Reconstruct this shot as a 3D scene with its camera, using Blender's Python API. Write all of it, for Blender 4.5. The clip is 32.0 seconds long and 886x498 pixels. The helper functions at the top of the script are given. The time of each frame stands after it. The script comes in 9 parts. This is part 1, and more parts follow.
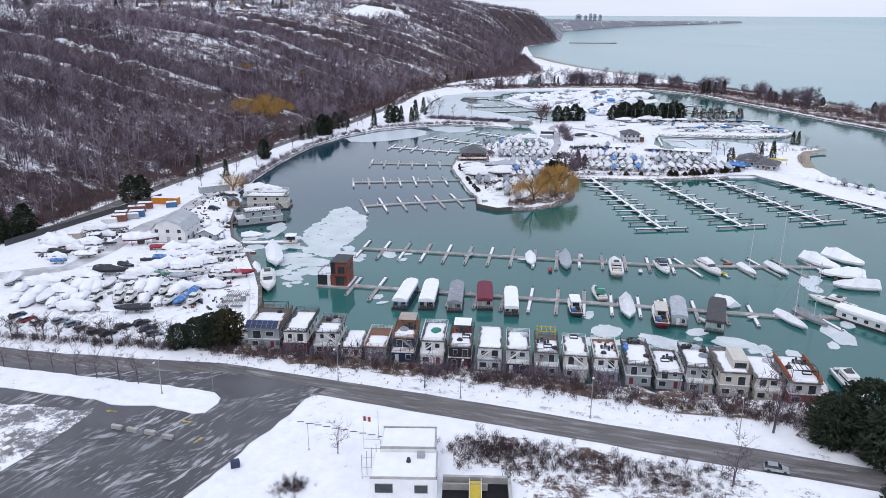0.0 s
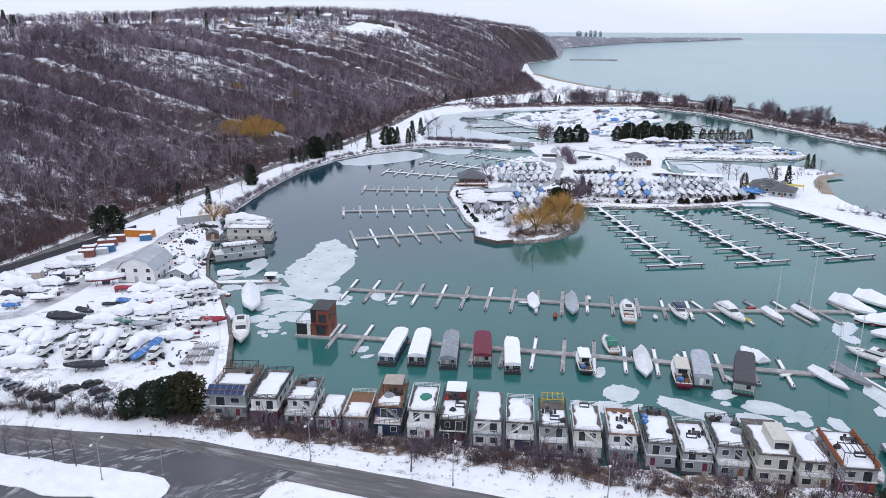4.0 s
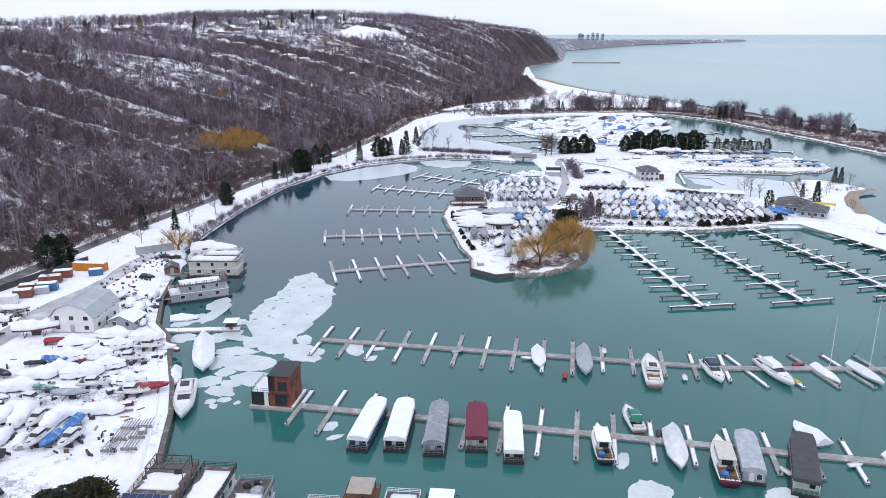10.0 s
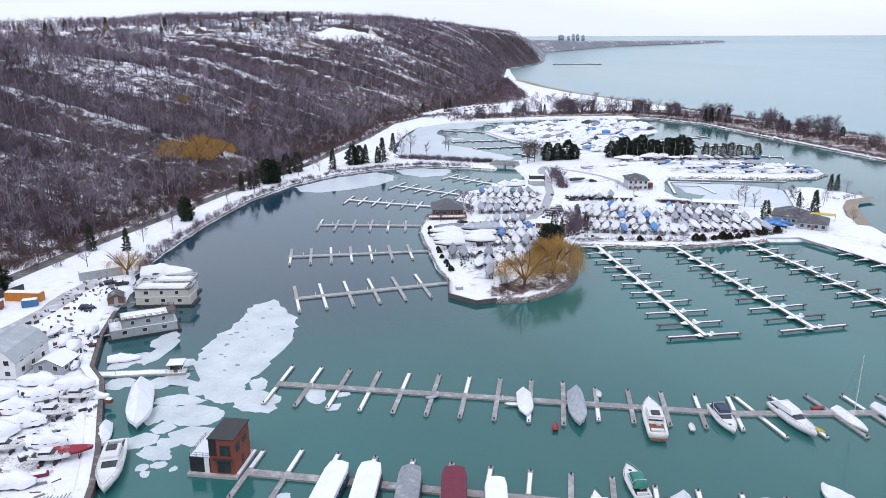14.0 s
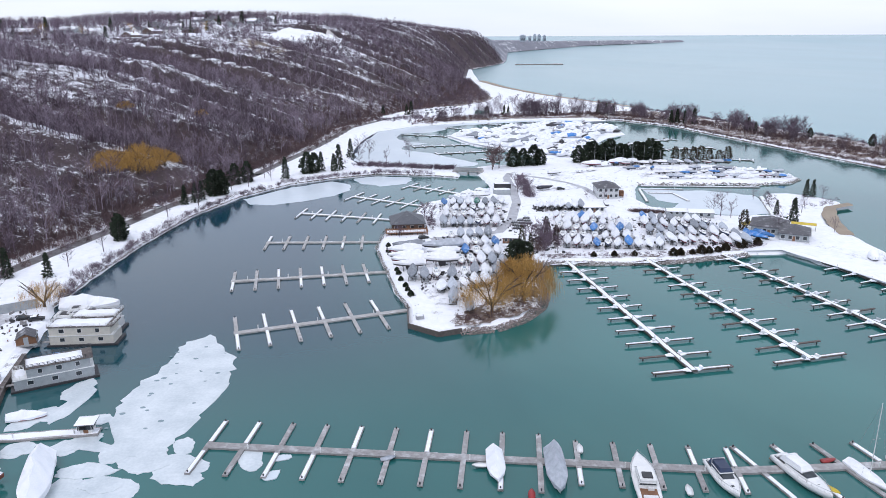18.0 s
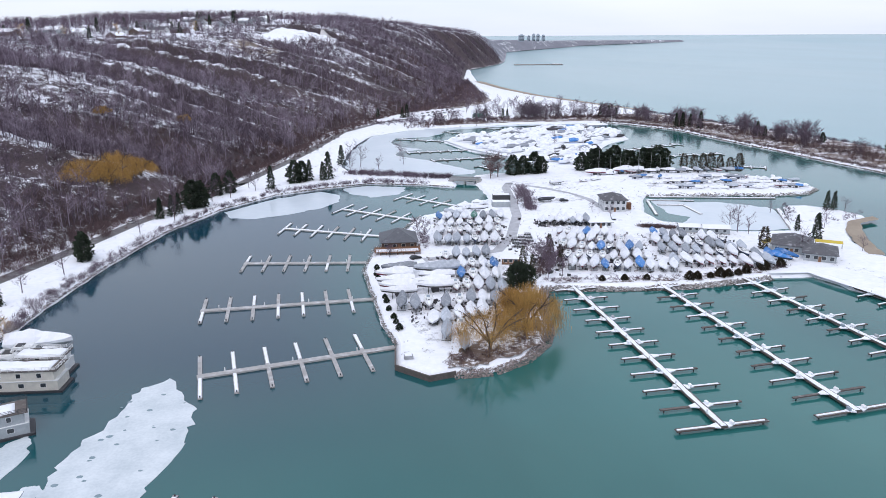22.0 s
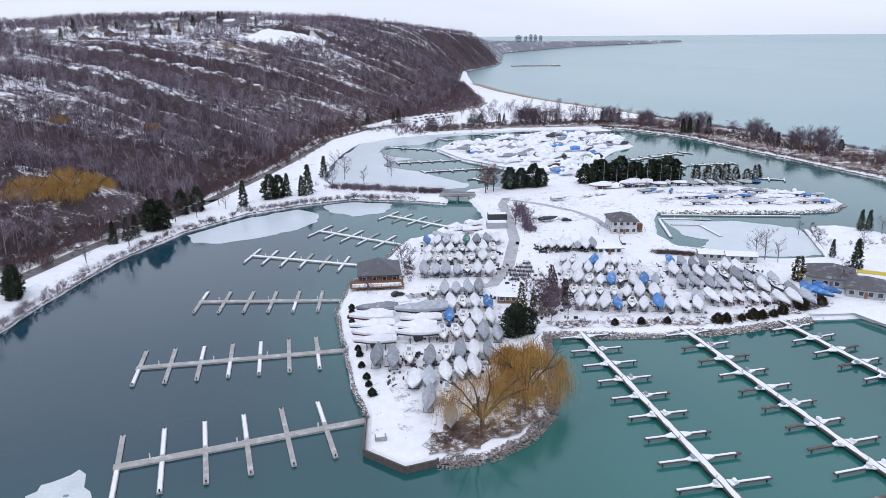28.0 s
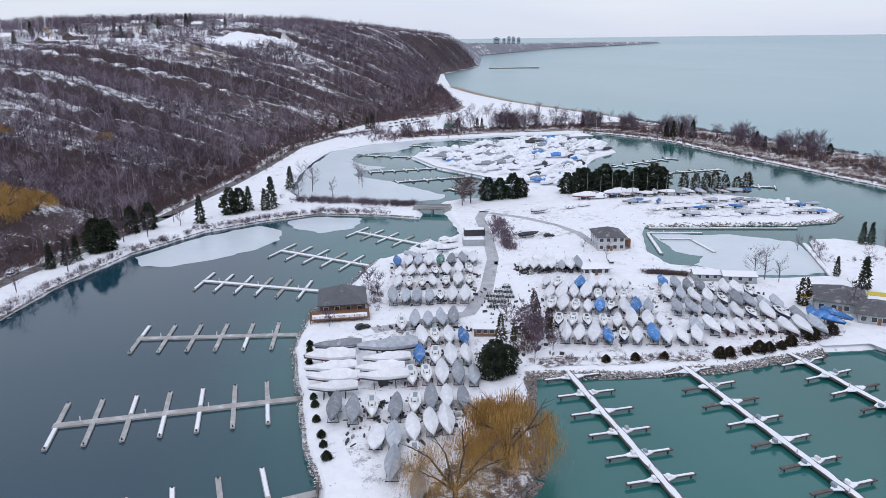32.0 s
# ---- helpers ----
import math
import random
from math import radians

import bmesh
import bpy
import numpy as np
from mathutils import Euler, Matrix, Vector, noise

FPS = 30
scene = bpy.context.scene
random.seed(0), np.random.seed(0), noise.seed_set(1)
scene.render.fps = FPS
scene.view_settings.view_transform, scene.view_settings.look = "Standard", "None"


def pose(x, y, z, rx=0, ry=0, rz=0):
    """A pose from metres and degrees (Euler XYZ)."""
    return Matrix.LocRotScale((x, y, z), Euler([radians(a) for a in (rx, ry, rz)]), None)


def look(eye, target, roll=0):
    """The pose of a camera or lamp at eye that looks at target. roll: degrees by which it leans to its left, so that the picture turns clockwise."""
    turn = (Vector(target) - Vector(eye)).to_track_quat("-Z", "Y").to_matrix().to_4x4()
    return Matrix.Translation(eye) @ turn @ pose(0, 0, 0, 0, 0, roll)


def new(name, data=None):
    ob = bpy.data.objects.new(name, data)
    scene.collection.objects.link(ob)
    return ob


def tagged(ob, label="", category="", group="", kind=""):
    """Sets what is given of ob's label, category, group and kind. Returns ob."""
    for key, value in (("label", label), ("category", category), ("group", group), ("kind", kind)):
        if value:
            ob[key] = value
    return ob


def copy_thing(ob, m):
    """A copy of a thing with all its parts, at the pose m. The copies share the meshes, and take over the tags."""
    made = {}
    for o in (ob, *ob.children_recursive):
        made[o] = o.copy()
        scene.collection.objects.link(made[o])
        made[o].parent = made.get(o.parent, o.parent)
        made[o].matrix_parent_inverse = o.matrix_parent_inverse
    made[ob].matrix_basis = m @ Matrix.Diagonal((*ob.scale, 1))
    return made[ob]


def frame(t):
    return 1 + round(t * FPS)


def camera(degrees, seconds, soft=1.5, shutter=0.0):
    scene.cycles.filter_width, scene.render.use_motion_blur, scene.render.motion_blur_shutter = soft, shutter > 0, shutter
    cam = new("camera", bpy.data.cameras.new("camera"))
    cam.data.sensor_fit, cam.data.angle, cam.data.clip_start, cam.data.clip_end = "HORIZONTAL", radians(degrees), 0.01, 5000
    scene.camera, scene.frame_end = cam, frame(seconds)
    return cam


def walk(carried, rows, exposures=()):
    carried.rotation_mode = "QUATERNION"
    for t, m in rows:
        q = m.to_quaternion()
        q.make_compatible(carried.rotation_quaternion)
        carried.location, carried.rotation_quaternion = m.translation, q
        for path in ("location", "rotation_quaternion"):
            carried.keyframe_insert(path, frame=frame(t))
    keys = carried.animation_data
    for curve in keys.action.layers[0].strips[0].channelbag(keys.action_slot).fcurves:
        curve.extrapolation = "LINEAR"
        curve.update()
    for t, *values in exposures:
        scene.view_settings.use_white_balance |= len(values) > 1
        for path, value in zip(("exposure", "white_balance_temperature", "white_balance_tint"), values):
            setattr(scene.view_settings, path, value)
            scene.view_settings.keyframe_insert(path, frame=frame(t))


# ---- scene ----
cam = camera(62.285, 32.0, soft=0.8)

# the flight: seconds, x, y, z, tilt, heading, lean
PATH = [
    (0.0, pose(0.00, -0.00, 82.21, 72.187, 0, -0.000) @ pose(0, 0, 0, 0, 0, 0.234)),
    (0.5, pose(0.33, 2.93, 82.45, 72.206, 0, 0.015) @ pose(0, 0, 0, 0, 0, 0.243)),
    (1.0, pose(0.64, 5.88, 82.66, 72.185, 0, -0.018) @ pose(0, 0, 0, 0, 0, 0.290)),
    (1.5, pose(0.93, 8.90, 82.84, 72.140, 0, 0.038) @ pose(0, 0, 0, 0, 0, 0.256)),
    (2.0, pose(1.19, 12.00, 82.99, 72.223, 0, 0.024) @ pose(0, 0, 0, 0, 0, 0.273)),
    (2.5, pose(1.43, 15.20, 83.08, 72.532, 0, 0.042) @ pose(0, 0, 0, 0, 0, 0.223)),
    (3.0, pose(1.67, 18.43, 83.13, 72.572, 0, 0.043) @ pose(0, 0, 0, 0, 0, 0.237)),
    (3.5, pose(1.91, 21.65, 83.16, 72.988, 0, 0.052) @ pose(0, 0, 0, 0, 0, 0.202)),
    (4.0, pose(2.14, 24.86, 83.19, 73.375, 0, 0.062) @ pose(0, 0, 0, 0, 0, 0.183)),
    (4.5, pose(2.38, 28.05, 83.23, 73.657, 0, 0.062) @ pose(0, 0, 0, 0, 0, 0.164)),
    (6.5, pose(3.50, 40.40, 83.52, 73.640, 0, 0.118) @ pose(0, 0, 0, 0, 0, 0.099)),
    (7.0, pose(3.79, 43.48, 83.52, 73.651, 0, 0.156) @ pose(0, 0, 0, 0, 0, 0.046)),
    (7.5, pose(4.06, 46.58, 83.53, 73.620, 0, 0.142) @ pose(0, 0, 0, 0, 0, 0.046)),
    (8.0, pose(4.36, 49.74, 83.59, 73.612, 0, 0.161) @ pose(0, 0, 0, 0, 0, 0.021)),
    (8.5, pose(4.72, 53.00, 83.68, 73.615, 0, 0.161) @ pose(0, 0, 0, 0, 0, -0.002)),
    (9.0, pose(5.10, 56.31, 83.75, 73.600, 0, 0.174) @ pose(0, 0, 0, 0, 0, 0.008)),
    (9.5, pose(5.48, 59.64, 83.78, 73.586, 0, 0.212) @ pose(0, 0, 0, 0, 0, -0.040)),
    (10.0, pose(5.84, 62.96, 83.80, 73.572, 0, 0.223) @ pose(0, 0, 0, 0, 0, -0.047)),
    (10.5, pose(6.22, 66.23, 83.80, 73.596, 0, 0.238) @ pose(0, 0, 0, 0, 0, -0.081)),
    (11.0, pose(6.56, 69.45, 83.81, 73.594, 0, 0.272) @ pose(0, 0, 0, 0, 0, -0.131)),
    (11.5, pose(6.85, 72.65, 83.84, 73.617, 0, 0.286) @ pose(0, 0, 0, 0, 0, -0.144)),
    (12.0, pose(7.12, 75.81, 83.86, 73.625, 0, 0.288) @ pose(0, 0, 0, 0, 0, -0.155)),
    (12.5, pose(7.36, 78.93, 83.87, 73.624, 0, 0.290) @ pose(0, 0, 0, 0, 0, -0.160)),
    (13.0, pose(7.64, 82.01, 83.84, 73.608, 0, 0.196) @ pose(0, 0, 0, 0, 0, -0.047)),
    (13.5, pose(8.00, 85.07, 83.80, 73.677, 0, -0.323) @ pose(0, 0, 0, 0, 0, -0.188)),
    (14.0, pose(8.36, 88.12, 83.76, 73.706, 0, -1.188) @ pose(0, 0, 0, 0, 0, -0.227)),
    (14.5, pose(8.69, 91.17, 83.70, 73.735, 0, -1.601) @ pose(0, 0, 0, 0, 0, -0.253)),
    (16.5, pose(9.95, 103.95, 83.66, 73.724, 0, -3.150) @ pose(0, 0, 0, 0, 0, -0.326)),
    (17.0, pose(10.35, 107.24, 83.72, 73.732, 0, -3.459) @ pose(0, 0, 0, 0, 0, -0.378)),
    (17.5, pose(10.76, 110.51, 83.81, 73.724, 0, -3.773) @ pose(0, 0, 0, 0, 0, -0.340)),
    (18.0, pose(11.15, 113.79, 83.91, 73.702, 0, -4.035) @ pose(0, 0, 0, 0, 0, -0.321)),
    (18.5, pose(11.55, 117.10, 84.03, 73.704, 0, -4.193) @ pose(0, 0, 0, 0, 0, -0.357)),
    (19.0, pose(11.96, 120.44, 84.15, 73.704, 0, -4.264) @ pose(0, 0, 0, 0, 0, -0.345)),
    (19.5, pose(12.42, 123.82, 84.25, 73.713, 0, -4.256) @ pose(0, 0, 0, 0, 0, -0.330)),
    (20.0, pose(12.91, 127.21, 84.33, 73.709, 0, -4.236) @ pose(0, 0, 0, 0, 0, -0.366)),
    (20.5, pose(13.40, 130.59, 84.40, 73.696, 0, -4.216) @ pose(0, 0, 0, 0, 0, -0.364)),
    (21.0, pose(13.91, 133.95, 84.48, 73.696, 0, -4.200) @ pose(0, 0, 0, 0, 0, -0.394)),
    (21.5, pose(14.44, 137.26, 84.59, 73.693, 0, -4.178) @ pose(0, 0, 0, 0, 0, -0.328)),
    (22.0, pose(14.98, 140.57, 84.69, 73.670, 0, -4.139) @ pose(0, 0, 0, 0, 0, -0.343)),
    (22.5, pose(15.53, 143.87, 84.76, 73.689, 0, -4.115) @ pose(0, 0, 0, 0, 0, -0.374)),
    (23.0, pose(16.08, 147.17, 84.82, 73.667, 0, -4.092) @ pose(0, 0, 0, 0, 0, -0.441)),
    (23.5, pose(16.65, 150.48, 84.86, 73.692, 0, -4.077) @ pose(0, 0, 0, 0, 0, -0.393)),
    (24.0, pose(17.22, 153.81, 84.90, 73.698, 0, -4.047) @ pose(0, 0, 0, 0, 0, -0.391)),
    (24.5, pose(17.80, 157.14, 84.94, 73.717, 0, -4.020) @ pose(0, 0, 0, 0, 0, -0.416)),
    (25.0, pose(18.37, 160.46, 84.97, 73.725, 0, -4.013) @ pose(0, 0, 0, 0, 0, -0.376)),
    (25.5, pose(18.93, 163.76, 84.97, 73.719, 0, -3.999) @ pose(0, 0, 0, 0, 0, -0.433)),
    (27.5, pose(21.21, 176.87, 85.01, 73.730, 0, -4.132) @ pose(0, 0, 0, 0, 0, -0.422)),
    (28.0, pose(21.76, 180.15, 84.94, 73.719, 0, -4.325) @ pose(0, 0, 0, 0, 0, -0.468)),
    (28.5, pose(22.32, 183.44, 84.85, 73.755, 0, -4.478) @ pose(0, 0, 0, 0, 0, -0.406)),
    (29.0, pose(22.90, 186.74, 84.75, 73.764, 0, -4.635) @ pose(0, 0, 0, 0, 0, -0.443)),
    (29.5, pose(23.51, 190.05, 84.65, 73.784, 0, -4.831) @ pose(0, 0, 0, 0, 0, -0.471)),
    (30.0, pose(24.17, 193.35, 84.59, 73.806, 0, -5.036) @ pose(0, 0, 0, 0, 0, -0.548)),
    (30.5, pose(24.86, 196.63, 84.61, 73.821, 0, -5.276) @ pose(0, 0, 0, 0, 0, -0.507)),
    (31.0, pose(25.61, 199.88, 84.64, 73.866, 0, -5.497) @ pose(0, 0, 0, 0, 0, -0.499)),
    (31.5, pose(26.39, 203.12, 84.67, 73.862, 0, -5.711) @ pose(0, 0, 0, 0, 0, -0.563)),
    (32.0, pose(27.18, 206.32, 84.68, 73.874, 0, -5.889) @ pose(0, 0, 0, 0, 0, -0.678)),
]
walk(cam, PATH, [(0.0, 0.07, 6300, 16), (4.0, 0.10, 6300, 16), (7.0, 0.18, 6300, 16), (12.0, 0.22, 6300, 16), (20.0, 0.20, 6300, 16), (24.0, 0.14, 6300, 16), (28.0, 0.06, 6300, 16), (32.0, -0.09, 6300, 16)])
# ---- light ----
world = bpy.data.worlds.new("world")
scene.world = world
world.use_nodes = True
wt = world.node_tree
wt.nodes.clear()
w_out = wt.nodes.new("ShaderNodeOutputWorld")
w_bg = wt.nodes.new("ShaderNodeBackground")
w_sky = wt.nodes.new("ShaderNodeTexSky")
w_sky.sky_type = "NISHITA"
w_sky.sun_disc = False
w_sky.sun_elevation = radians(32)
w_sky.sun_rotation = radians(200)
w_dim = wt.nodes.new("ShaderNodeVectorMath")
w_dim.operation = "SCALE"
w_dim.inputs["Scale"].default_value = 0.11
w_noise = wt.nodes.new("ShaderNodeTexNoise")
w_noise.inputs["Scale"].default_value = 2.2
w_noise.inputs["Detail"].default_value = 5
w_map = wt.nodes.new("ShaderNodeMapping")
w_map.inputs["Scale"].default_value = (1, 1, 7)
w_co = wt.nodes.new("ShaderNodeTexCoord")
w_ramp = wt.nodes.new("ShaderNodeValToRGB")
w_ramp.color_ramp.elements[0].position, w_ramp.color_ramp.elements[0].color = 0.3, (0.72, 0.81, 0.95, 1)
w_ramp.color_ramp.elements[1].position, w_ramp.color_ramp.elements[1].color = 0.75, (0.88, 0.94, 1.0, 1)
w_mix = wt.nodes.new("ShaderNodeMix")
w_mix.data_type = "RGBA"
w_mix.inputs["Factor"].default_value = 0.86
wt.links.new(w_co.outputs["Generated"], w_map.inputs["Vector"])
wt.links.new(w_map.outputs["Vector"], w_noise.inputs["Vector"])
wt.links.new(w_noise.outputs["Fac"], w_ramp.inputs["Fac"])
wt.links.new(w_sky.outputs["Color"], w_dim.inputs[0])
wt.links.new(w_dim.outputs["Vector"], w_mix.inputs["A"])
wt.links.new(w_ramp.outputs["Color"], w_mix.inputs["B"])
wt.links.new(w_mix.outputs["Result"], w_bg.inputs["Color"])
w_bg.inputs["Strength"].default_value = 1.0
wt.links.new(w_bg.outputs["Background"], w_out.inputs["Surface"])

sun = new("sun", bpy.data.lights.new("sun", "SUN"))
sun.data.energy, sun.data.angle, sun.data.color = 0.8, radians(25), (1.0, 0.96, 0.92)
sun.matrix_world = look((0, 0, 300), (60, 160, 0))


# ---- materials ----
def nodes_of(name):
    m = bpy.data.materials.new(name)
    m.use_nodes = True
    t = m.node_tree
    return m, t, t.nodes["Principled BSDF"]


def noise_node(t, scale, detail=4, rough=0.55, stretch=None):
    n = t.nodes.new("ShaderNodeTexNoise")
    n.inputs["Scale"].default_value, n.inputs["Detail"].default_value, n.inputs["Roughness"].default_value = scale, detail, rough
    g = t.nodes.new("ShaderNodeNewGeometry")
    if stretch:
        mp = t.nodes.new("ShaderNodeMapping")
        mp.vector_type = "TEXTURE"
        mp.inputs["Scale"].default_value = [1 / v for v in stretch[:3]]
        mp.inputs["Rotation"].default_value = (0, 0, radians(stretch[3]) if len(stretch) > 3 else 0)
        t.links.new(g.outputs["Position"], mp.inputs["Vector"])
        t.links.new(mp.outputs["Vector"], n.inputs["Vector"])
    else:
        t.links.new(g.outputs["Position"], n.inputs["Vector"])
    return n.outputs["Fac"]


def ramp_node(t, fac, stops):
    r = t.nodes.new("ShaderNodeValToRGB")
    e = r.color_ramp.elements
    while len(e) < len(stops):
        e.new(0.5)
    for el, (p, c) in zip(e, stops):
        el.position = p
        el.color = (*c, 1) if len(c) == 3 else (c[0], c[0], c[0], 1)
    t.links.new(fac, r.inputs["Fac"])
    return r.outputs["Color"]


def mix_node(t, fac, a, b):
    m = t.nodes.new("ShaderNodeMix")
    m.data_type = "RGBA"
    for sock, v in (("Factor", fac), ("A", a), ("B", b)):
        if isinstance(v, (int, float)):
            m.inputs[sock].default_value = v
        elif isinstance(v, tuple):
            m.inputs[sock].default_value = (*v, 1)
        else:
            t.links.new(v, m.inputs[sock])
    return m.outputs["Result"]


def math_node(t, op, a, b=None, clamp=False):
    n = t.nodes.new("ShaderNodeMath")
    n.operation, n.use_clamp = op, clamp
    for i, v in enumerate((a, b)):
        if v is None:
            continue
        if isinstance(v, (int, float)):
            n.inputs[i].default_value = v
        else:
            t.links.new(v, n.inputs[i])
    return n.outputs[0]


def bump_node(t, p, height, strength, distance=0.05):
    b = t.nodes.new("ShaderNodeBump")
    b.inputs["Strength"].default_value, b.inputs["Distance"].default_value = strength, distance
    t.links.new(height, b.inputs["Height"])
    t.links.new(b.outputs["Normal"], p.inputs["Normal"])


def up_mask(t, lo=0.55, hi=0.8):
    g = t.nodes.new("ShaderNodeNewGeometry")
    s = t.nodes.new("ShaderNodeSeparateXYZ")
    t.links.new(g.outputs["Normal"], s.inputs[0])
    r = t.nodes.new("ShaderNodeMapRange")
    r.inputs["From Min"].default_value, r.inputs["From Max"].default_value = lo, hi
    t.links.new(s.outputs["Z"], r.inputs["Value"])
    return r.outputs[0]


SNOW = (0.86, 0.88, 0.92)


def mat(name, c1, c2=None, scale=1.5, rough=0.7, bump=0.25, metal=0.0, rand=0.0, island=0.0, snow=0.0, snow_scale=0.6, stretch=None, spec=0.5, snow_amount=1.0, soft=0.10):
    """Two tones mixed at two scales, with grain, an optional change from piece to piece, and lying snow on upward faces."""
    m, t, p = nodes_of(name)
    c2 = c2 or tuple(v * 0.75 for v in c1)
    big, fine = noise_node(t, scale, stretch=stretch), noise_node(t, scale * 9, 3)
    both = math_node(t, "ADD", math_node(t, "MULTIPLY", big, 0.65), math_node(t, "MULTIPLY", fine, 0.35))
    col = ramp_node(t, both, [(0.36, c1), (0.64, c2)])
    if rand or island:
        if rand:
            src = t.nodes.new("ShaderNodeObjectInfo").outputs["Random"]
        else:
            src = t.nodes.new("ShaderNodeNewGeometry").outputs["Random Per Island"]
        h = t.nodes.new("ShaderNodeHueSaturation")
        amount = rand or island
        t.links.new(math_node(t, "ADD", math_node(t, "MULTIPLY", src, 2 * amount), 1 - amount), h.inputs["Value"])
        t.links.new(col, h.inputs["Color"])
        col = h.outputs["Color"]
    if snow:
        patch = ramp_node(t, noise_node(t, snow_scale, 5, 0.6, stretch), [(max(0.0, 0.75 - snow * 0.6), (0.0,)), (min(1.0, 0.75 + soft - snow * 0.6), (1.0,))])
        fac = math_node(t, "MULTIPLY", math_node(t, "MULTIPLY", patch, up_mask(t)), snow_amount)
        col = mix_node(t, fac, col, SNOW)
    t.links.new(col, p.inputs["Base Color"])
    p.inputs["Roughness"].default_value, p.inputs["Metallic"].default_value = rough, metal
    p.inputs["Specular IOR Level"].default_value = spec
    if bump:
        bump_node(t, p, both, bump)
    return m


def ground_mat(name, dark, mid, cover, scale=0.03, slope=False):
    """Snow with bare earth, grass and litter showing through; cover: how much of it is white."""
    m, t, p = nodes_of(name)
    big, med, fine = noise_node(t, scale, 6, 0.62), noise_node(t, scale * 7, 5, 0.65), noise_node(t, scale * 45, 4, 0.6)
    s = math_node(t, "ADD", math_node(t, "MULTIPLY", big, 0.40), math_node(t, "ADD", math_node(t, "MULTIPLY", med, 0.36), math_node(t, "MULTIPLY", fine, 0.24)))
    if slope:
        s = math_node(t, "ADD", s, math_node(t, "MULTIPLY", math_node(t, "SUBTRACT", up_mask(t, 0.6, 1.0), 0.6), 0.10))
    earth = ramp_node(t, fine, [(0.3, dark), (0.7, mid)])
    lo = 0.66 - 0.32 * cover
    fac = ramp_node(t, s, [(lo, (0.0,)), (lo + 0.07, (1.0,))])
    white = ramp_node(t, med, [(0.3, (0.80, 0.83, 0.88)), (0.65, (0.91, 0.92, 0.95))])
    t.links.new(mix_node(t, fac, earth, white), p.inputs["Base Color"])
    p.inputs["Roughness"].default_value = 0.85
    bump_node(t, p, s, 0.5, 0.5)
    return m


def water_mat(name, deep, shallow, scale, rough, ripple, patch=0.012, ior=1.33, west=None, gloss=2.2):
    """Water: a body colour that changes with its silt, over it the sky's reflection on small ripples. west: a darker
    tone, with the bluff's reflection painted into it.
    """
    m, t, p = nodes_of(name)
    tone = noise_node(t, patch, 4, 0.5, (1, 0.5, 1, 15))
    col = ramp_node(t, tone, [(0.3, deep), (0.7, shallow)])
    # Darker water in the west, with the bluff's dark reflection put into its colour.
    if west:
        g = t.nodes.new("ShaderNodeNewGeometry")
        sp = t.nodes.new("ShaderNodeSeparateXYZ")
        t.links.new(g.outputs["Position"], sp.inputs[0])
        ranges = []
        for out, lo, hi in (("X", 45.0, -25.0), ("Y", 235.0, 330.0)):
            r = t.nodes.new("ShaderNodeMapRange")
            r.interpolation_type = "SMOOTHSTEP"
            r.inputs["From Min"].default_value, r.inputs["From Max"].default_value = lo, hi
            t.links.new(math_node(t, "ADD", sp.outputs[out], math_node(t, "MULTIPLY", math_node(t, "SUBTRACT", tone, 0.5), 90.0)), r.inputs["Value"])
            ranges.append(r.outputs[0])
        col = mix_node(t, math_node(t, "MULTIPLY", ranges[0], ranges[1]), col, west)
    t.links.new(col, p.inputs["Base Color"])
    t.links.new(ramp_node(t, noise_node(t, patch * 2.3, 4, 0.6, (1, 0.35, 1, 10)), [(0.35, (rough,)), (0.7, (rough * gloss,))]), p.inputs["Roughness"])
    p.inputs["IOR"].default_value = ior
    bump_node(t, p, math_node(t, "ADD", noise_node(t, scale, 3, 0.5), math_node(t, "MULTIPLY", noise_node(t, scale * 0.18, 3, 0.5), 2.0)), ripple, 0.08)
    return m


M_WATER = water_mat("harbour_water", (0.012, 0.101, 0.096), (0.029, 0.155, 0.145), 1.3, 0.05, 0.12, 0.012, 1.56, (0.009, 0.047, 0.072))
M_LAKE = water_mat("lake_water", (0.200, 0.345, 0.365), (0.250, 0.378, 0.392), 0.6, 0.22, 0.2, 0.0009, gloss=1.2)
M_ICE = mat("ice", (0.68, 0.73, 0.755), (0.50, 0.56, 0.59), 0.16, 0.35, 0.08)
M_ICE_THIN = mat("thin_ice", (0.56, 0.63, 0.68), (0.64, 0.70, 0.74), 0.03, 0.28, 0.05)
M_SNOW = ground_mat("snow_ground", (0.20, 0.17, 0.15), (0.42, 0.38, 0.36), 0.98, 0.05)
M_YARD = ground_mat("trodden_snow", (0.30, 0.29, 0.29), (0.55, 0.55, 0.57), 0.80, 0.06)


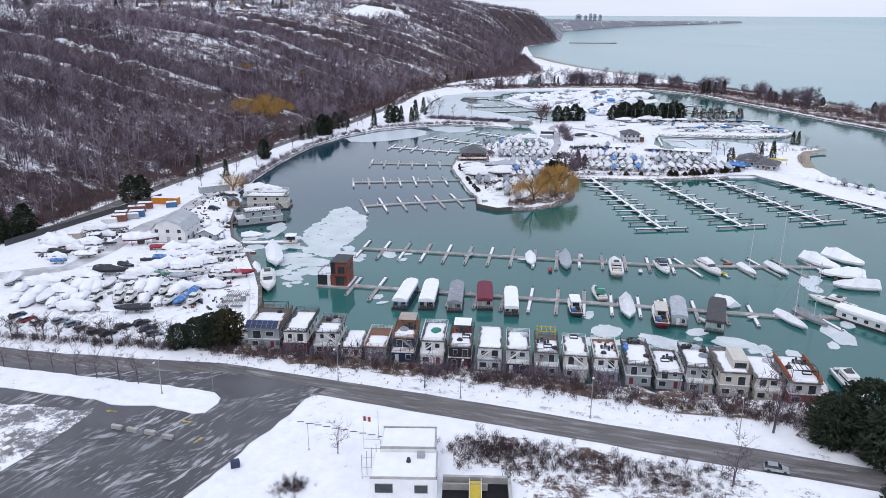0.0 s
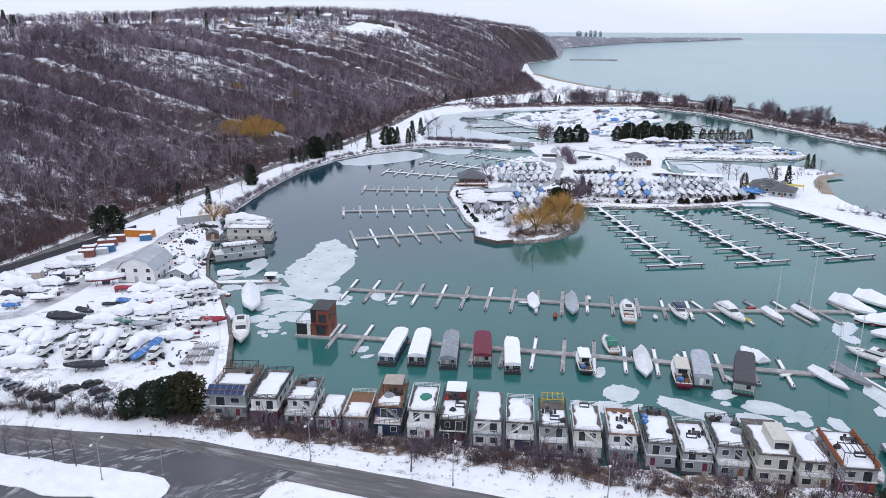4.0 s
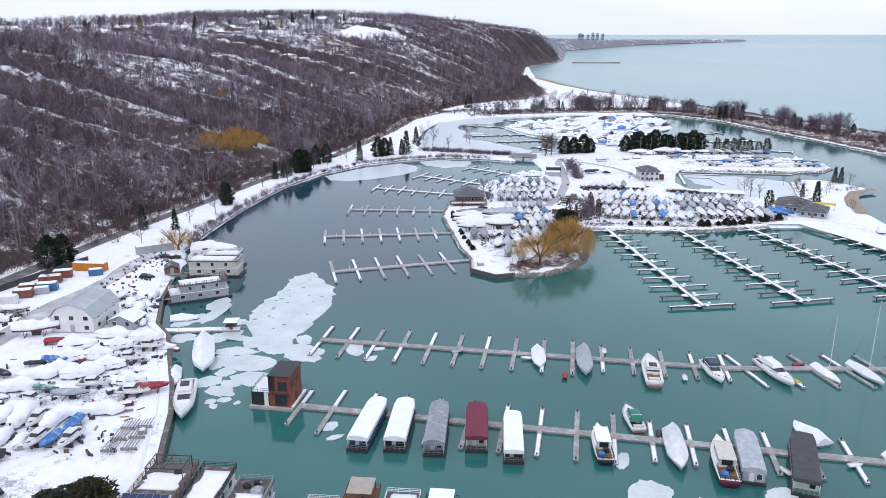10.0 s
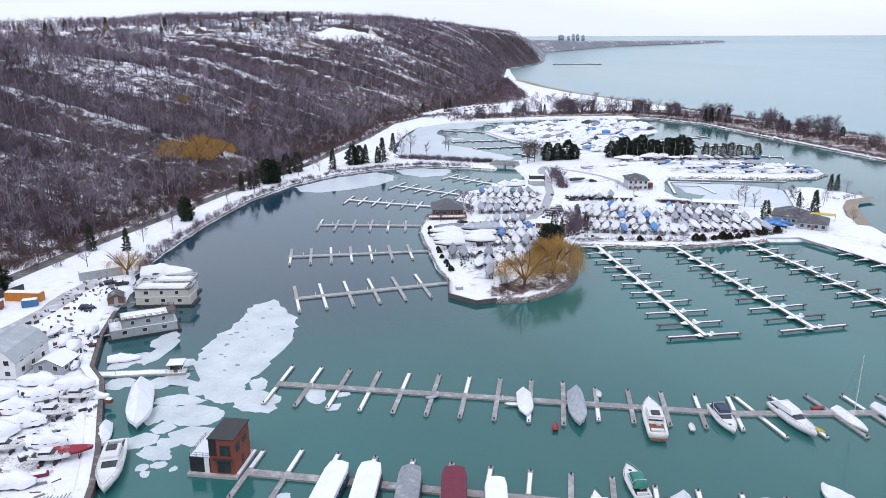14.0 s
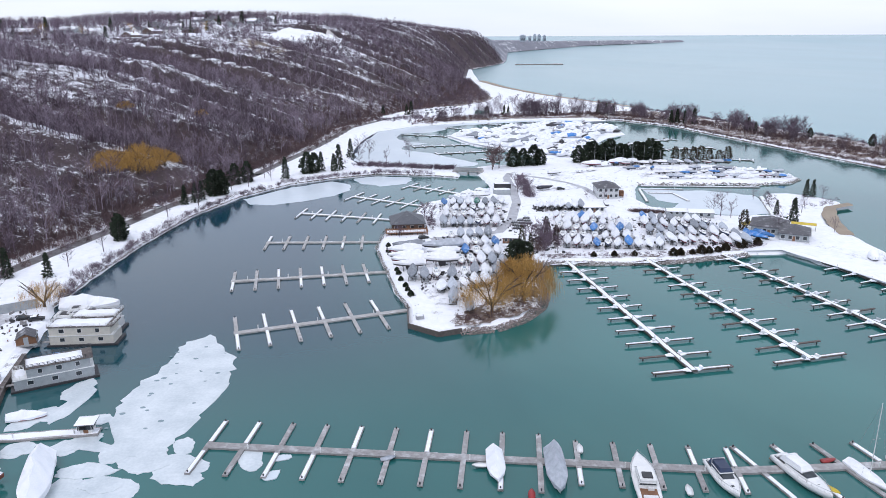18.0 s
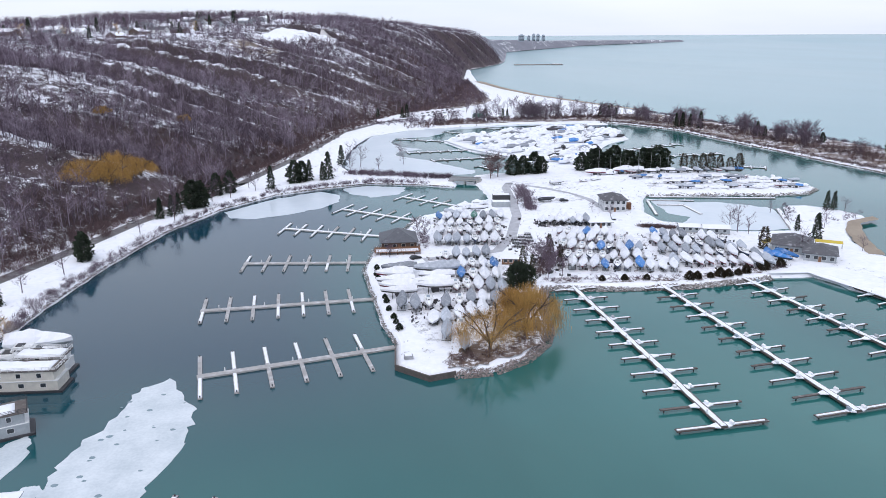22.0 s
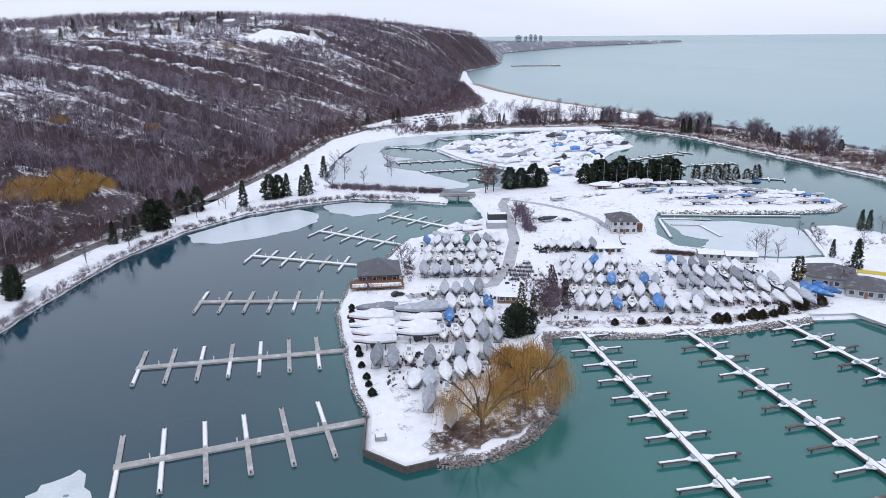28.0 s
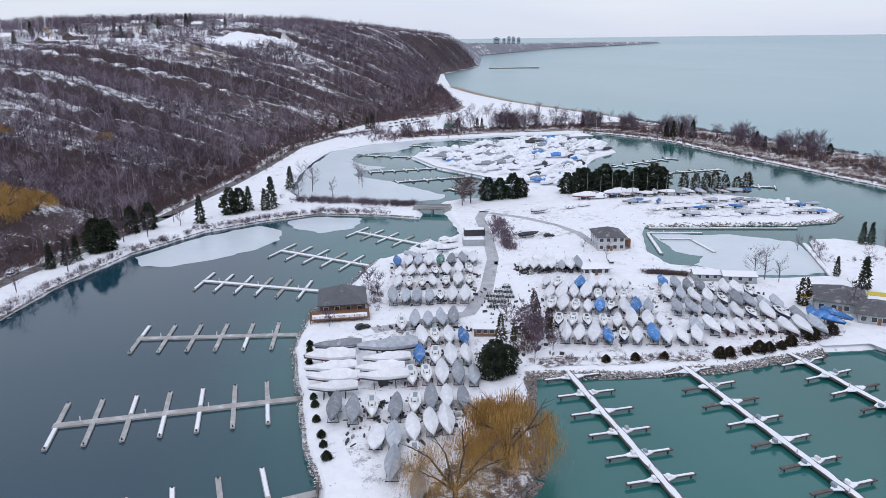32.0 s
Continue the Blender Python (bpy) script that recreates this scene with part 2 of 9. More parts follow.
def bluff_mat(name, dark, mid, cover):
    """Clay and leaf litter, with snow that stays on benches, high up and on the sides of the gullies that look north."""
    m, t, p = nodes_of(name)
    band = noise_node(t, 0.017, 5, 0.62, (0.5, 1, 1, 18))
    med, fine = noise_node(t, 0.16, 5, 0.65), noise_node(t, 1.1, 4, 0.6)
    g = t.nodes.new("ShaderNodeNewGeometry")
    sp = t.nodes.new("ShaderNodeSeparateXYZ")
    t.links.new(g.outputs["Normal"], sp.inputs[0])
    s = math_node(t, "ADD", math_node(t, "MULTIPLY", band, 0.30), math_node(t, "ADD", math_node(t, "MULTIPLY", med, 0.38), math_node(t, "MULTIPLY", fine, 0.32)))
    s = math_node(t, "ADD", s, math_node(t, "MULTIPLY", math_node(t, "ADD", sp.outputs["Y"], 0.15), 0.11))
    s = math_node(t, "ADD", s, math_node(t, "MULTIPLY", math_node(t, "SUBTRACT", sp.outputs["Z"], 0.85), 0.30))
    pos = t.nodes.new("ShaderNodeSeparateXYZ")
    t.links.new(g.outputs["Position"], pos.inputs[0])
    low = t.nodes.new("ShaderNodeMapRange")
    for sock, v in (("From Min", 6.0), ("From Max", 46.0), ("To Min", -0.05), ("To Max", 0.0)):
        low.inputs[sock].default_value = v
    t.links.new(pos.outputs["Z"], low.inputs["Value"])
    s = math_node(t, "ADD", s, low.outputs[0])
    earth = mix_node(t, ramp_node(t, band, [(0.4, (0.0,)), (0.65, (1.0,))]), ramp_node(t, fine, [(0.3, dark), (0.7, mid)]), ramp_node(t, med, [(0.3, mid), (0.7, (0.108, 0.074, 0.076))]))
    lo = 0.66 - 0.32 * cover
    fac = ramp_node(t, s, [(lo, (0.0,)), (lo + 0.06, (1.0,))])
    white = ramp_node(t, med, [(0.3, (0.72, 0.75, 0.82)), (0.65, (0.88, 0.90, 0.94))])
    t.links.new(mix_node(t, fac, earth, white), p.inputs["Base Color"])
    p.inputs["Roughness"].default_value = 0.9
    bump_node(t, p, s, 0.6, 0.7)
    return m


M_BLUFF = bluff_mat("bluff_ground", (0.023, 0.016, 0.020), (0.076, 0.054, 0.060), 0.50)
M_SCRUB = ground_mat("scrub_ground", (0.085, 0.058, 0.045), (0.19, 0.13, 0.10), 0.52, 0.09)
M_SCRUBSNOW = ground_mat("snowy_scrub_ground", (0.06, 0.04, 0.034), (0.14, 0.09, 0.075), 0.66, 0.12)
M_SAND = mat("sand", (0.36, 0.30, 0.23), (0.27, 0.22, 0.17), 0.1, 0.9, 0.4)
M_ASPHALT = mat("wet_asphalt", (0.080, 0.075, 0.077), (0.165, 0.152, 0.150), 0.55, 0.55, 0.25, snow=0.40, snow_scale=0.7, snow_amount=0.42, soft=0.35, stretch=(0.16, 1.3, 1, -17))


def lot_mat():
    """Wet asphalt with slush left between tyre marks that cross in two directions, only where cars have not cleared it."""
    m, t, p = nodes_of("slushy_asphalt")
    base = ramp_node(t, math_node(t, "ADD", math_node(t, "MULTIPLY", noise_node(t, 0.09, 4), 0.6), math_node(t, "MULTIPLY", noise_node(t, 5.0, 3), 0.4)), [(0.36, (0.062, 0.062, 0.070)), (0.64, (0.105, 0.104, 0.114))])
    along = ramp_node(t, noise_node(t, 0.85, 5, 0.62, (0.25, 1.3, 1, 62)), [(0.53, (0.0,)), (0.60, (1.0,))])
    across = ramp_node(t, noise_node(t, 0.85, 5, 0.62, (0.32, 1.2, 1, 28)), [(0.53, (0.0,)), (0.60, (1.0,))])
    where = noise_node(t, 0.055, 3, 0.5)
    slush = mix_node(t, ramp_node(t, noise_node(t, 0.04, 2), [(0.45, (0.0,)), (0.55, (1.0,))]), along, across)
    fac = math_node(t, "MULTIPLY", math_node(t, "MULTIPLY", slush, ramp_node(t, where, [(0.44, (0.0,)), (0.60, (1.0,))])), 0.62)
    t.links.new(mix_node(t, fac, base, (0.66, 0.68, 0.72)), p.inputs["Base Color"])
    t.links.new(ramp_node(t, where, [(0.35, (0.30,)), (0.65, (0.75,))]), p.inputs["Roughness"])
    bump_node(t, p, noise_node(t, 6.0, 3), 0.25, 0.03)
    return m


M_LOT = lot_mat()
M_SLUSH = ground_mat("grey_slush", (0.12, 0.12, 0.13), (0.24, 0.24, 0.26), 0.62, 0.12)
M_ROCK = mat("shore_rock", (0.32, 0.29, 0.27), (0.15, 0.13, 0.12), 1.0, 0.9, 0.5, island=0.4, snow=0.5, snow_scale=1.2)
M_PEBBLE = mat("bank_rubble", (0.36, 0.31, 0.29), (0.20, 0.165, 0.155), 0.8, 0.9, 0.4, island=0.4, snow=0.26, snow_scale=0.5)
M_FRESH = mat("snow_layer", (0.91, 0.92, 0.95), (0.82, 0.85, 0.90), 0.5, 0.85, 0.3)
M_WOOD = mat("weathered_wood", (0.37, 0.36, 0.36), (0.24, 0.23, 0.225), 1.2, 0.85, 0.4, rand=0.15, snow=0.42, snow_scale=0.5, snow_amount=0.65, soft=0.35)
M_DECK = mat("dark_deck_wood", (0.14, 0.12, 0.11), (0.085, 0.075, 0.07), 1.2, 0.85, 0.4, rand=0.15, snow=0.32, snow_scale=0.5, snow_amount=0.6, soft=0.35)
M_CONCRETE = mat("concrete", (0.44, 0.43, 0.42), (0.32, 0.31, 0.30), 0.6, 0.9, 0.3, snow=0.42, snow_scale=0.4, snow_amount=0.7, soft=0.35)
M_METALROOF = mat("pale_metal_roof", (0.44, 0.47, 0.50), (0.35, 0.38, 0.41), 0.6, 0.6, 0.15, snow=0.4, snow_scale=0.3, snow_amount=0.7, soft=0.3)
M_STEEL = mat("galvanised_steel", (0.45, 0.46, 0.47), (0.33, 0.34, 0.35), 2, 0.45, 0.1, metal=0.7)
M_DARK = mat("dark_metal", (0.03, 0.03, 0.034), (0.05, 0.05, 0.055), 2, 0.5, 0.1)
M_RUBBER = mat("rubber", (0.02, 0.02, 0.02), (0.035, 0.035, 0.035), 4, 0.8, 0.1)
M_WHITE = mat("white_gelcoat", (0.80, 0.80, 0.79), (0.68, 0.69, 0.69), 0.6, 0.35, 0.05, rand=0.06)
M_CREAM = mat("cream_siding", (0.66, 0.63, 0.56), (0.54, 0.52, 0.47), 0.8, 0.6, 0.1)
M_GREYSIDE = mat("grey_siding", (0.40, 0.43, 0.45), (0.30, 0.33, 0.35), 0.8, 0.6, 0.1)
M_BLUESIDE = mat("blue_grey_siding", (0.30, 0.37, 0.42), (0.23, 0.29, 0.34), 0.8, 0.6, 0.1)
M_NAVY = mat("navy_paint", (0.025, 0.045, 0.10), (0.02, 0.03, 0.07), 0.8, 0.4, 0.05)
M_BLACK = mat("black_paint", (0.018, 0.018, 0.02), (0.03, 0.03, 0.033), 0.8, 0.45, 0.05)
M_RED = mat("red_paint", (0.36, 0.03, 0.03), (0.25, 0.025, 0.025), 0.8, 0.45, 0.05)
M_MAROON = mat("maroon_canvas", (0.20, 0.03, 0.06), (0.14, 0.025, 0.045), 0.8, 0.75, 0.2)
M_CEDAR = mat("red_cedar", (0.30, 0.075, 0.045), (0.20, 0.05, 0.032), 0.8, 0.6, 0.25, stretch=(0.4, 0.4, 5))
M_BROWN = mat("brown_wood", (0.24, 0.12, 0.065), (0.16, 0.08, 0.045), 0.9, 0.7, 0.3)
M_TEAL = mat("green_canvas", (0.045, 0.26, 0.19), (0.025, 0.16, 0.12), 0.8, 0.7, 0.2)
M_BLUE = mat("blue_tarp", (0.03, 0.16, 0.46), (0.05, 0.22, 0.52), 0.9, 0.5, 0.3, rand=0.25, snow=0.42, snow_amount=0.75, soft=0.3)
M_WRAP = mat("white_shrink_wrap", (0.88, 0.89, 0.91), (0.72, 0.74, 0.78), 0.7, 0.4, 0.3, rand=0.07)
M_GREYWRAP = mat("grey_tarp", (0.44, 0.47, 0.52), (0.30, 0.33, 0.37), 0.8, 0.7, 0.35, rand=0.40, snow=0.34, snow_amount=0.6, soft=0.3)
M_GREENWRAP = mat("green_tarp", (0.06, 0.20, 0.15), (0.04, 0.14, 0.11), 0.8, 0.7, 0.35, rand=0.2, snow=0.5, snow_amount=0.75, soft=0.3)
M_ROOF = mat("roof_shingle", (0.13, 0.13, 0.14), (0.085, 0.085, 0.095), 1.5, 0.85, 0.3, snow=0.34, snow_scale=0.35, snow_amount=0.7, soft=0.3)
M_ROOFDARK = mat("dark_roof_felt", (0.055, 0.055, 0.062), (0.085, 0.085, 0.09), 0.8, 0.8, 0.2)
M_SLATE = mat("grey_metal_roof", (0.115, 0.120, 0.135), (0.080, 0.084, 0.095), 0.9, 0.5, 0.2, snow=0.2, snow_scale=0.3, snow_amount=0.4, soft=0.3)
M_ROOFSNOW = mat("snowy_roof", (0.20, 0.20, 0.21), (0.13, 0.13, 0.14), 1.5, 0.85, 0.3, snow=0.95, snow_scale=0.3)
M_YELLOW = mat("yellow_panel", (0.62, 0.47, 0.03), (0.52, 0.39, 0.03), 1.0, 0.5, 0.1, snow=0.2)
M_ORANGE = mat("orange_container", (0.60, 0.22, 0.02), (0.46, 0.16, 0.02), 0.8, 0.5, 0.2, snow=0.25)
M_RUST = mat("brown_container", (0.26, 0.09, 0.06), (0.17, 0.06, 0.045), 0.8, 0.6, 0.2, snow=0.5)
M_BLUEBOX = mat("blue_container", (0.05, 0.17, 0.33), (0.04, 0.12, 0.25), 0.8, 0.5, 0.2, snow=0.5)
M_BARK = mat("bark", (0.105, 0.085, 0.078), (0.055, 0.043, 0.040), 2, 0.95, 0.3, island=0.45)
M_TWIG = mat("bare_twigs", (0.190, 0.143, 0.182), (0.080, 0.057, 0.076), 0.02, 0.95, 0.0, island=0.5)
M_THICKET = mat("purple_thicket_twigs", (0.165, 0.122, 0.150), (0.070, 0.050, 0.062), 0.03, 0.95, 0.0, island=0.5)
M_DARKTWIG = mat("dark_brown_twigs", (0.115, 0.080, 0.088), (0.055, 0.038, 0.042), 0.05, 0.95, 0.0, island=0.5)
M_PALE = mat("pale_bare_twigs", (0.36, 0.30, 0.36), (0.22, 0.18, 0.22), 0.02, 0.95, 0.0, island=0.3)
M_RUSTTWIG = mat("russet_twigs", (0.170, 0.112, 0.112), (0.090, 0.060, 0.065), 0.03, 0.95, 0.0, island=0.45)
M_GOLD = mat("golden_twigs", (0.52, 0.315, 0.095), (0.36, 0.205, 0.058), 0.2, 0.9, 0.0, island=0.4)
M_NEEDLE = mat("conifer_needles", (0.040, 0.058, 0.032), (0.020, 0.032, 0.019), 0.4, 0.9, 0.0, island=0.4)
M_OLIVE = mat("olive_pine_foliage", (0.075, 0.068, 0.030), (0.040, 0.040, 0.019), 0.4, 0.9, 0.0, island=0.4)
M_CEDARLEAF = mat("cedar_foliage", (0.065, 0.048, 0.026), (0.035, 0.030, 0.018), 0.4, 0.9, 0.0, island=0.4)


def glass_mat():
    m, t, p = nodes_of("window_glass")
    t.links.new(ramp_node(t, noise_node(t, 0.8), [(0.3, (0.02, 0.025, 0.03)), (0.7, (0.05, 0.06, 0.07))]), p.inputs["Base Color"])
    p.inputs["Roughness"].default_value, p.inputs["Specular IOR Level"].default_value = 0.06, 0.6
    return m


M_GLASS = glass_mat()


# ---- mesh helpers ----
class Geo:
    """Gathers vertices and faces for one mesh."""

    def __init__(self):
        self.v, self.f = [], []

    def add(self, verts, faces):
        n = len(self.v)
        self.v += [tuple(p) for p in verts]
        self.f += [tuple(i + n for i in q) for q in faces]
        return self

    def box(self, x0, y0, z0, x1, y1, z1, bevel=0.0):
        if bevel:
            b = bevel
            ring = [(x0 + b, y0), (x1 - b, y0), (x1, y0 + b), (x1, y1 - b), (x1 - b, y1), (x0 + b, y1), (x0, y1 - b), (x0, y0 + b)]
            inner = [(x0 + b, y0 + b), (x1 - b, y0 + b), (x1 - b, y0 + b), (x1 - b, y1 - b), (x1 - b, y1 - b), (x0 + b, y1 - b), (x0 + b, y1 - b), (x0 + b, y0 + b)]
            return self.loft([[(x, y, z0) for x, y in ring], [(x, y, z1 - b) for x, y in ring], [(x * 0.55 + u * 0.45, y * 0.55 + w * 0.45, z1) for (x, y), (u, w) in zip(ring, inner)]])
        p = [(x0, y0, z0), (x1, y0, z0), (x1, y1, z0), (x0, y1, z0), (x0, y0, z1), (x1, y0, z1), (x1, y1, z1), (x0, y1, z1)]
        return self.add(p, [(3, 2, 1, 0), (4, 5, 6, 7), (0, 1, 5, 4), (1, 2, 6, 5), (2, 3, 7, 6), (3, 0, 4, 7)])

    def loft(self, rings, caps=True, closed=True):
        n = len(rings[0])
        verts = [p for r in rings for p in r]
        faces = []
        for k in range(len(rings) - 1):
            for i in range(n if closed else n - 1):
                j = (i + 1) % n
                faces.append((k * n + i, k * n + j, (k + 1) * n + j, (k + 1) * n + i))
        if caps:
            faces.append(tuple(reversed(range(n))))
            faces.append(tuple((len(rings) - 1) * n + i for i in range(n)))
        return self.add(verts, faces)

    def tube(self, a, b, r0, r1=None, n=6):
        a, b = Vector(a), Vector(b)
        r1 = r0 if r1 is None else r1
        d = (b - a).normalized()
        u = d.orthogonal().normalized()
        w = d.cross(u)
        ring = lambda c, r: [c + (u * math.cos(6.2832 * i / n) + w * math.sin(6.2832 * i / n)) * r for i in range(n)]
        return self.loft([ring(a, r0), ring(b, r1)])

    def prism(self, poly, z0, z1):
        return self.loft([[(x, y, z0) for x, y in poly], [(x, y, z1) for x, y in poly]])

    def mesh(self, name, material, smooth=False):
        me = bpy.data.meshes.new(name)
        me.from_pydata(self.v, [], self.f)
        if smooth:
            me.polygons.foreach_set("use_smooth", [True] * len(me.polygons))
        me.materials.append(material)
        me.update()
        return me


def part(name, geo, material, parent=None, label="", smooth=False, at=None):
    """Links a Geo as one mesh object, under a thing or a part where parent is given."""
    ob = new(name, geo.mesh(name, material, smooth))
    if parent is not None:
        ob.parent = parent
    if at is not None:
        ob.matrix_basis = at
    return tagged(ob, label)


def empty(name, label, category, m=None, group="", kind=""):
    ob = new(name)
    ob.empty_display_size = 0.2
    if m is not None:
        ob.matrix_basis = m
    return tagged(ob, label, category, group, kind)


def soup(name, verts, tris, material, label="", category="", kind="stuff", parent=None):
    """One mesh from arrays of corners and triangles."""
    me = bpy.data.meshes.new(name)
    nv, nt = len(verts), len(tris)
    me.vertices.add(nv)
    me.vertices.foreach_set("co", np.asarray(verts, dtype=np.float32).ravel())
    me.loops.add(nt * 3)
    me.loops.foreach_set("vertex_index", np.asarray(tris, dtype=np.int32).ravel())
    me.polygons.add(nt)
    me.polygons.foreach_set("loop_start", np.arange(0, nt * 3, 3, dtype=np.int32))
    me.materials.append(material)
    me.update(calc_edges=True)
    me.validate()
    ob = new(name, me)
    if parent is not None:
        ob.parent = parent
    return tagged(ob, label, category, kind=kind)


def scatter(templates, places, rng):
    """Repeats triangle templates (corners, triangles) at places (x, y, z, size); gives one pair of arrays."""
    V, T, n = [], [], 0
    for x, y, z, s in places:
        v, t = templates[int(rng.integers(len(templates)))]
        a = rng.uniform(0, 6.2832)
        c, q = math.cos(a), math.sin(a)
        w = np.empty_like(v)
        w[:, 0], w[:, 1], w[:, 2] = x + s * (c * v[:, 0] - q * v[:, 1]), y + s * (q * v[:, 0] + c * v[:, 1]), z + s * v[:, 2]
        V.append(w)
        T.append(t + n)
        n += len(v)
    return np.concatenate(V), np.concatenate(T)


def resample(poly, step, wobble=0.0, seed=1):
    """A closed outline with a corner about every step metres, a little uneven."""
    rng = np.random.default_rng(seed)
    out = []
    for (ax, ay), (bx, by) in zip(poly, poly[1:] + poly[:1]):
        d = math.hypot(bx - ax, by - ay)
        k = max(1, int(d / step)) if d < 220 else max(1, int(d / 60))
        for i in range(k):
            w = wobble if d < 220 and i else 0.0
            out.append((ax + (bx - ax) * i / k + rng.normal() * w, ay + (by - ay) * i / k + rng.normal() * w))
    return out


def outward(poly, dist):
    area = sum(a[0] * b[1] - b[0] * a[1] for a, b in zip(poly, poly[1:] + poly[:1]))
    sgn = 1 if area > 0 else -1
    res = []
    n = len(poly)
    for i in range(n):
        (ax, ay), (bx, by) = poly[i - 1], poly[(i + 1) % n]
        dx, dy = bx - ax, by - ay
        l = math.hypot(dx, dy) or 1
        res.append((poly[i][0] + sgn * dy / l * dist, poly[i][1] - sgn * dx / l * dist))
    return res


def inside(poly, x, y):
    hit = False
    for (ax, ay), (bx, by) in zip(poly, poly[1:] + poly[:1]):
        if (ay > y) != (by > y) and x < (bx - ax) * (y - ay) / (by - ay) + ax:
            hit = not hit
    return hit


# ---- water, land and bluff ----
GROUND = 1.6
WEST = [(-46, 166), (-53, 190), (-57, 210), (-61, 222), (-67, 237), (-74, 255), (-80, 262), (-87, 286), (-91, 306), (-93, 328), (-99, 343), (-98, 372),
        (-94, 416), (-86, 464), (-71, 507), (-48, 540), (-23, 556), (3, 567), (38, 558), (51, 551), (53, 560), (53, 580), (45, 584), (15, 591), (-11, 607),
        (-18, 628), (-17, 684), (-12, 731), (-2, 780), (30, 815), (70, 834), (143, 853), (221, 853), (241, 833), (273, 783), (287, 712), (301, 655)]
SPIT = [(312, 600), (326, 545), (350, 460), (372, 380), (398, 395), (391, 520), (375, 690), (350, 775), (326, 850), (296, 950), (262, 1060), (225, 1180), (200, 1320), (178, 1500),
        (200, 1800), (215, 1960), (-650, 1960), (-650, -250), (320, -250), (320, 100), (160, 122), (100, 136), (60, 145), (30, 151.5), (0, 157.5), (-30, 164)]
PENINSULA = [(66, 548), (68, 531), (68, 520), (61, 511), (50, 500), (41, 492), (30, 483), (20, 455), (8, 425), (5, 400), (8, 378), (13, 344), (16, 332), (16, 318), (24, 311),
             (30, 313), (40, 314), (50, 321), (57, 331), (60, 341), (61, 356), (66, 377), (90, 374), (118, 374), (150, 381), (166, 381), (176, 357), (184, 332), (196, 310), (236, 240)]
EAST = [(256, 250), (222, 325), (212, 347), (203, 372), (206, 395), (206, 420), (212, 432), (224, 451), (238, 462), (232, 478), (222, 486), (212, 486), (205, 470), (196, 450), (191, 440),
        (175, 440), (156, 444), (141, 460), (138, 480), (146, 508), (152, 520), (200, 516), (218, 513), (240, 515), (252, 527), (252, 540), (240, 560), (205, 588), (172, 596), (154, 604)]
ISLAND = [(160, 640), (163, 655), (176, 690), (190, 715), (213, 738), (216, 770), (212, 800), (190, 822), (140, 815), (100, 782), (66, 757), (60, 737), (74, 689), (105, 641), (116, 604), (108, 594), (86, 588), (77, 589), (66, 583), (65, 565)]


def land(name, poly, top, run, material, label, seed):
    """A flat piece of land whose banks fall to below the water."""
    p = resample(poly, 5.0, 0.35, seed)
    rings = [outward(p, run * 0.55), outward(p, run * 0.2), outward(p, -run * 0.25), outward(p, -run * 0.7)]
    g = Geo()
    g.loft([[(x, y, z) for x, y in r] for r, z in zip(rings, (-0.8, 0.15, top * 0.72, top))], caps=False)
    n = len(p)
    g.f.append(tuple(3 * n + i for i in range(n)))
    ob = part(name, g, material)
    return tagged(ob, label, "ground", kind="structure")


land("ground", WEST + SPIT, GROUND, 3.0, M_SNOW, "snow-covered flat ground along the harbour", 3)
land("ground_peninsula", PENINSULA + EAST + ISLAND, GROUND, 3.0, M_SNOW, "snow-covered peninsula with boat storage yards", 4)


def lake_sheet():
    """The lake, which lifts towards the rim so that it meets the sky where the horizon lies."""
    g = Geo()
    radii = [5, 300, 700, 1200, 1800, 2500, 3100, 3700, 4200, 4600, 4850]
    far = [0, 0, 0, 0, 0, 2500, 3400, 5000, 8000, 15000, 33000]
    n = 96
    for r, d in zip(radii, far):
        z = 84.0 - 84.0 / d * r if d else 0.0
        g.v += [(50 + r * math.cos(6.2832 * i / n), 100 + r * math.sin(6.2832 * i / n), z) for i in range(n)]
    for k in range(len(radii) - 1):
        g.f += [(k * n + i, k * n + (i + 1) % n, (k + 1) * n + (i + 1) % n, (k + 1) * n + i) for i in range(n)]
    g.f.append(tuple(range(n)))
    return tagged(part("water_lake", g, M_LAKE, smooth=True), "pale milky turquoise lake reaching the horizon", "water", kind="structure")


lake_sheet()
BASIN = [(-120, 160), (-120, 600), (-40, 880), (150, 880), (270, 860), (310, 770), (335, 600), (400, 440), (420, 250), (420, 60), (120, 60), (-40, 120)]
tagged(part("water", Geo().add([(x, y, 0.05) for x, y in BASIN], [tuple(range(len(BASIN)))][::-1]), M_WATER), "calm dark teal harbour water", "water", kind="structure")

TOE = [(-250, -190), (0, -185), (200, -172), (280, -156), (345, -146), (440, -122), (490, -108), (530, -90), (567, -80), (651, -60), (704, -50), (801, -36), (872, -8), (940, 25), (1010, 60), (1110, 95), (1220, 120),
       (1541, 158), (1962, 208), (2326, 338), (2500, 375), (3265, 503), (3580, 762), (3788, 950), (4020, 1566)]
RIM_NEAR, RIM_TRUE = [2500, 3100, 3700, 4200, 4600, 4850], [2500, 3400, 5000, 8000, 15000, 33000]


def rim_lift(x, y):
    """How high the lake's lifted rim stands at a far place, and how much the far land is drawn together there."""
    r = math.hypot(x - 50, y - 100)
    if r <= 2500:
        return 0.0, 1.0
    d = float(np.interp(r, RIM_NEAR, RIM_TRUE))
    return 84.0 - 84.0 / d * r, r / d


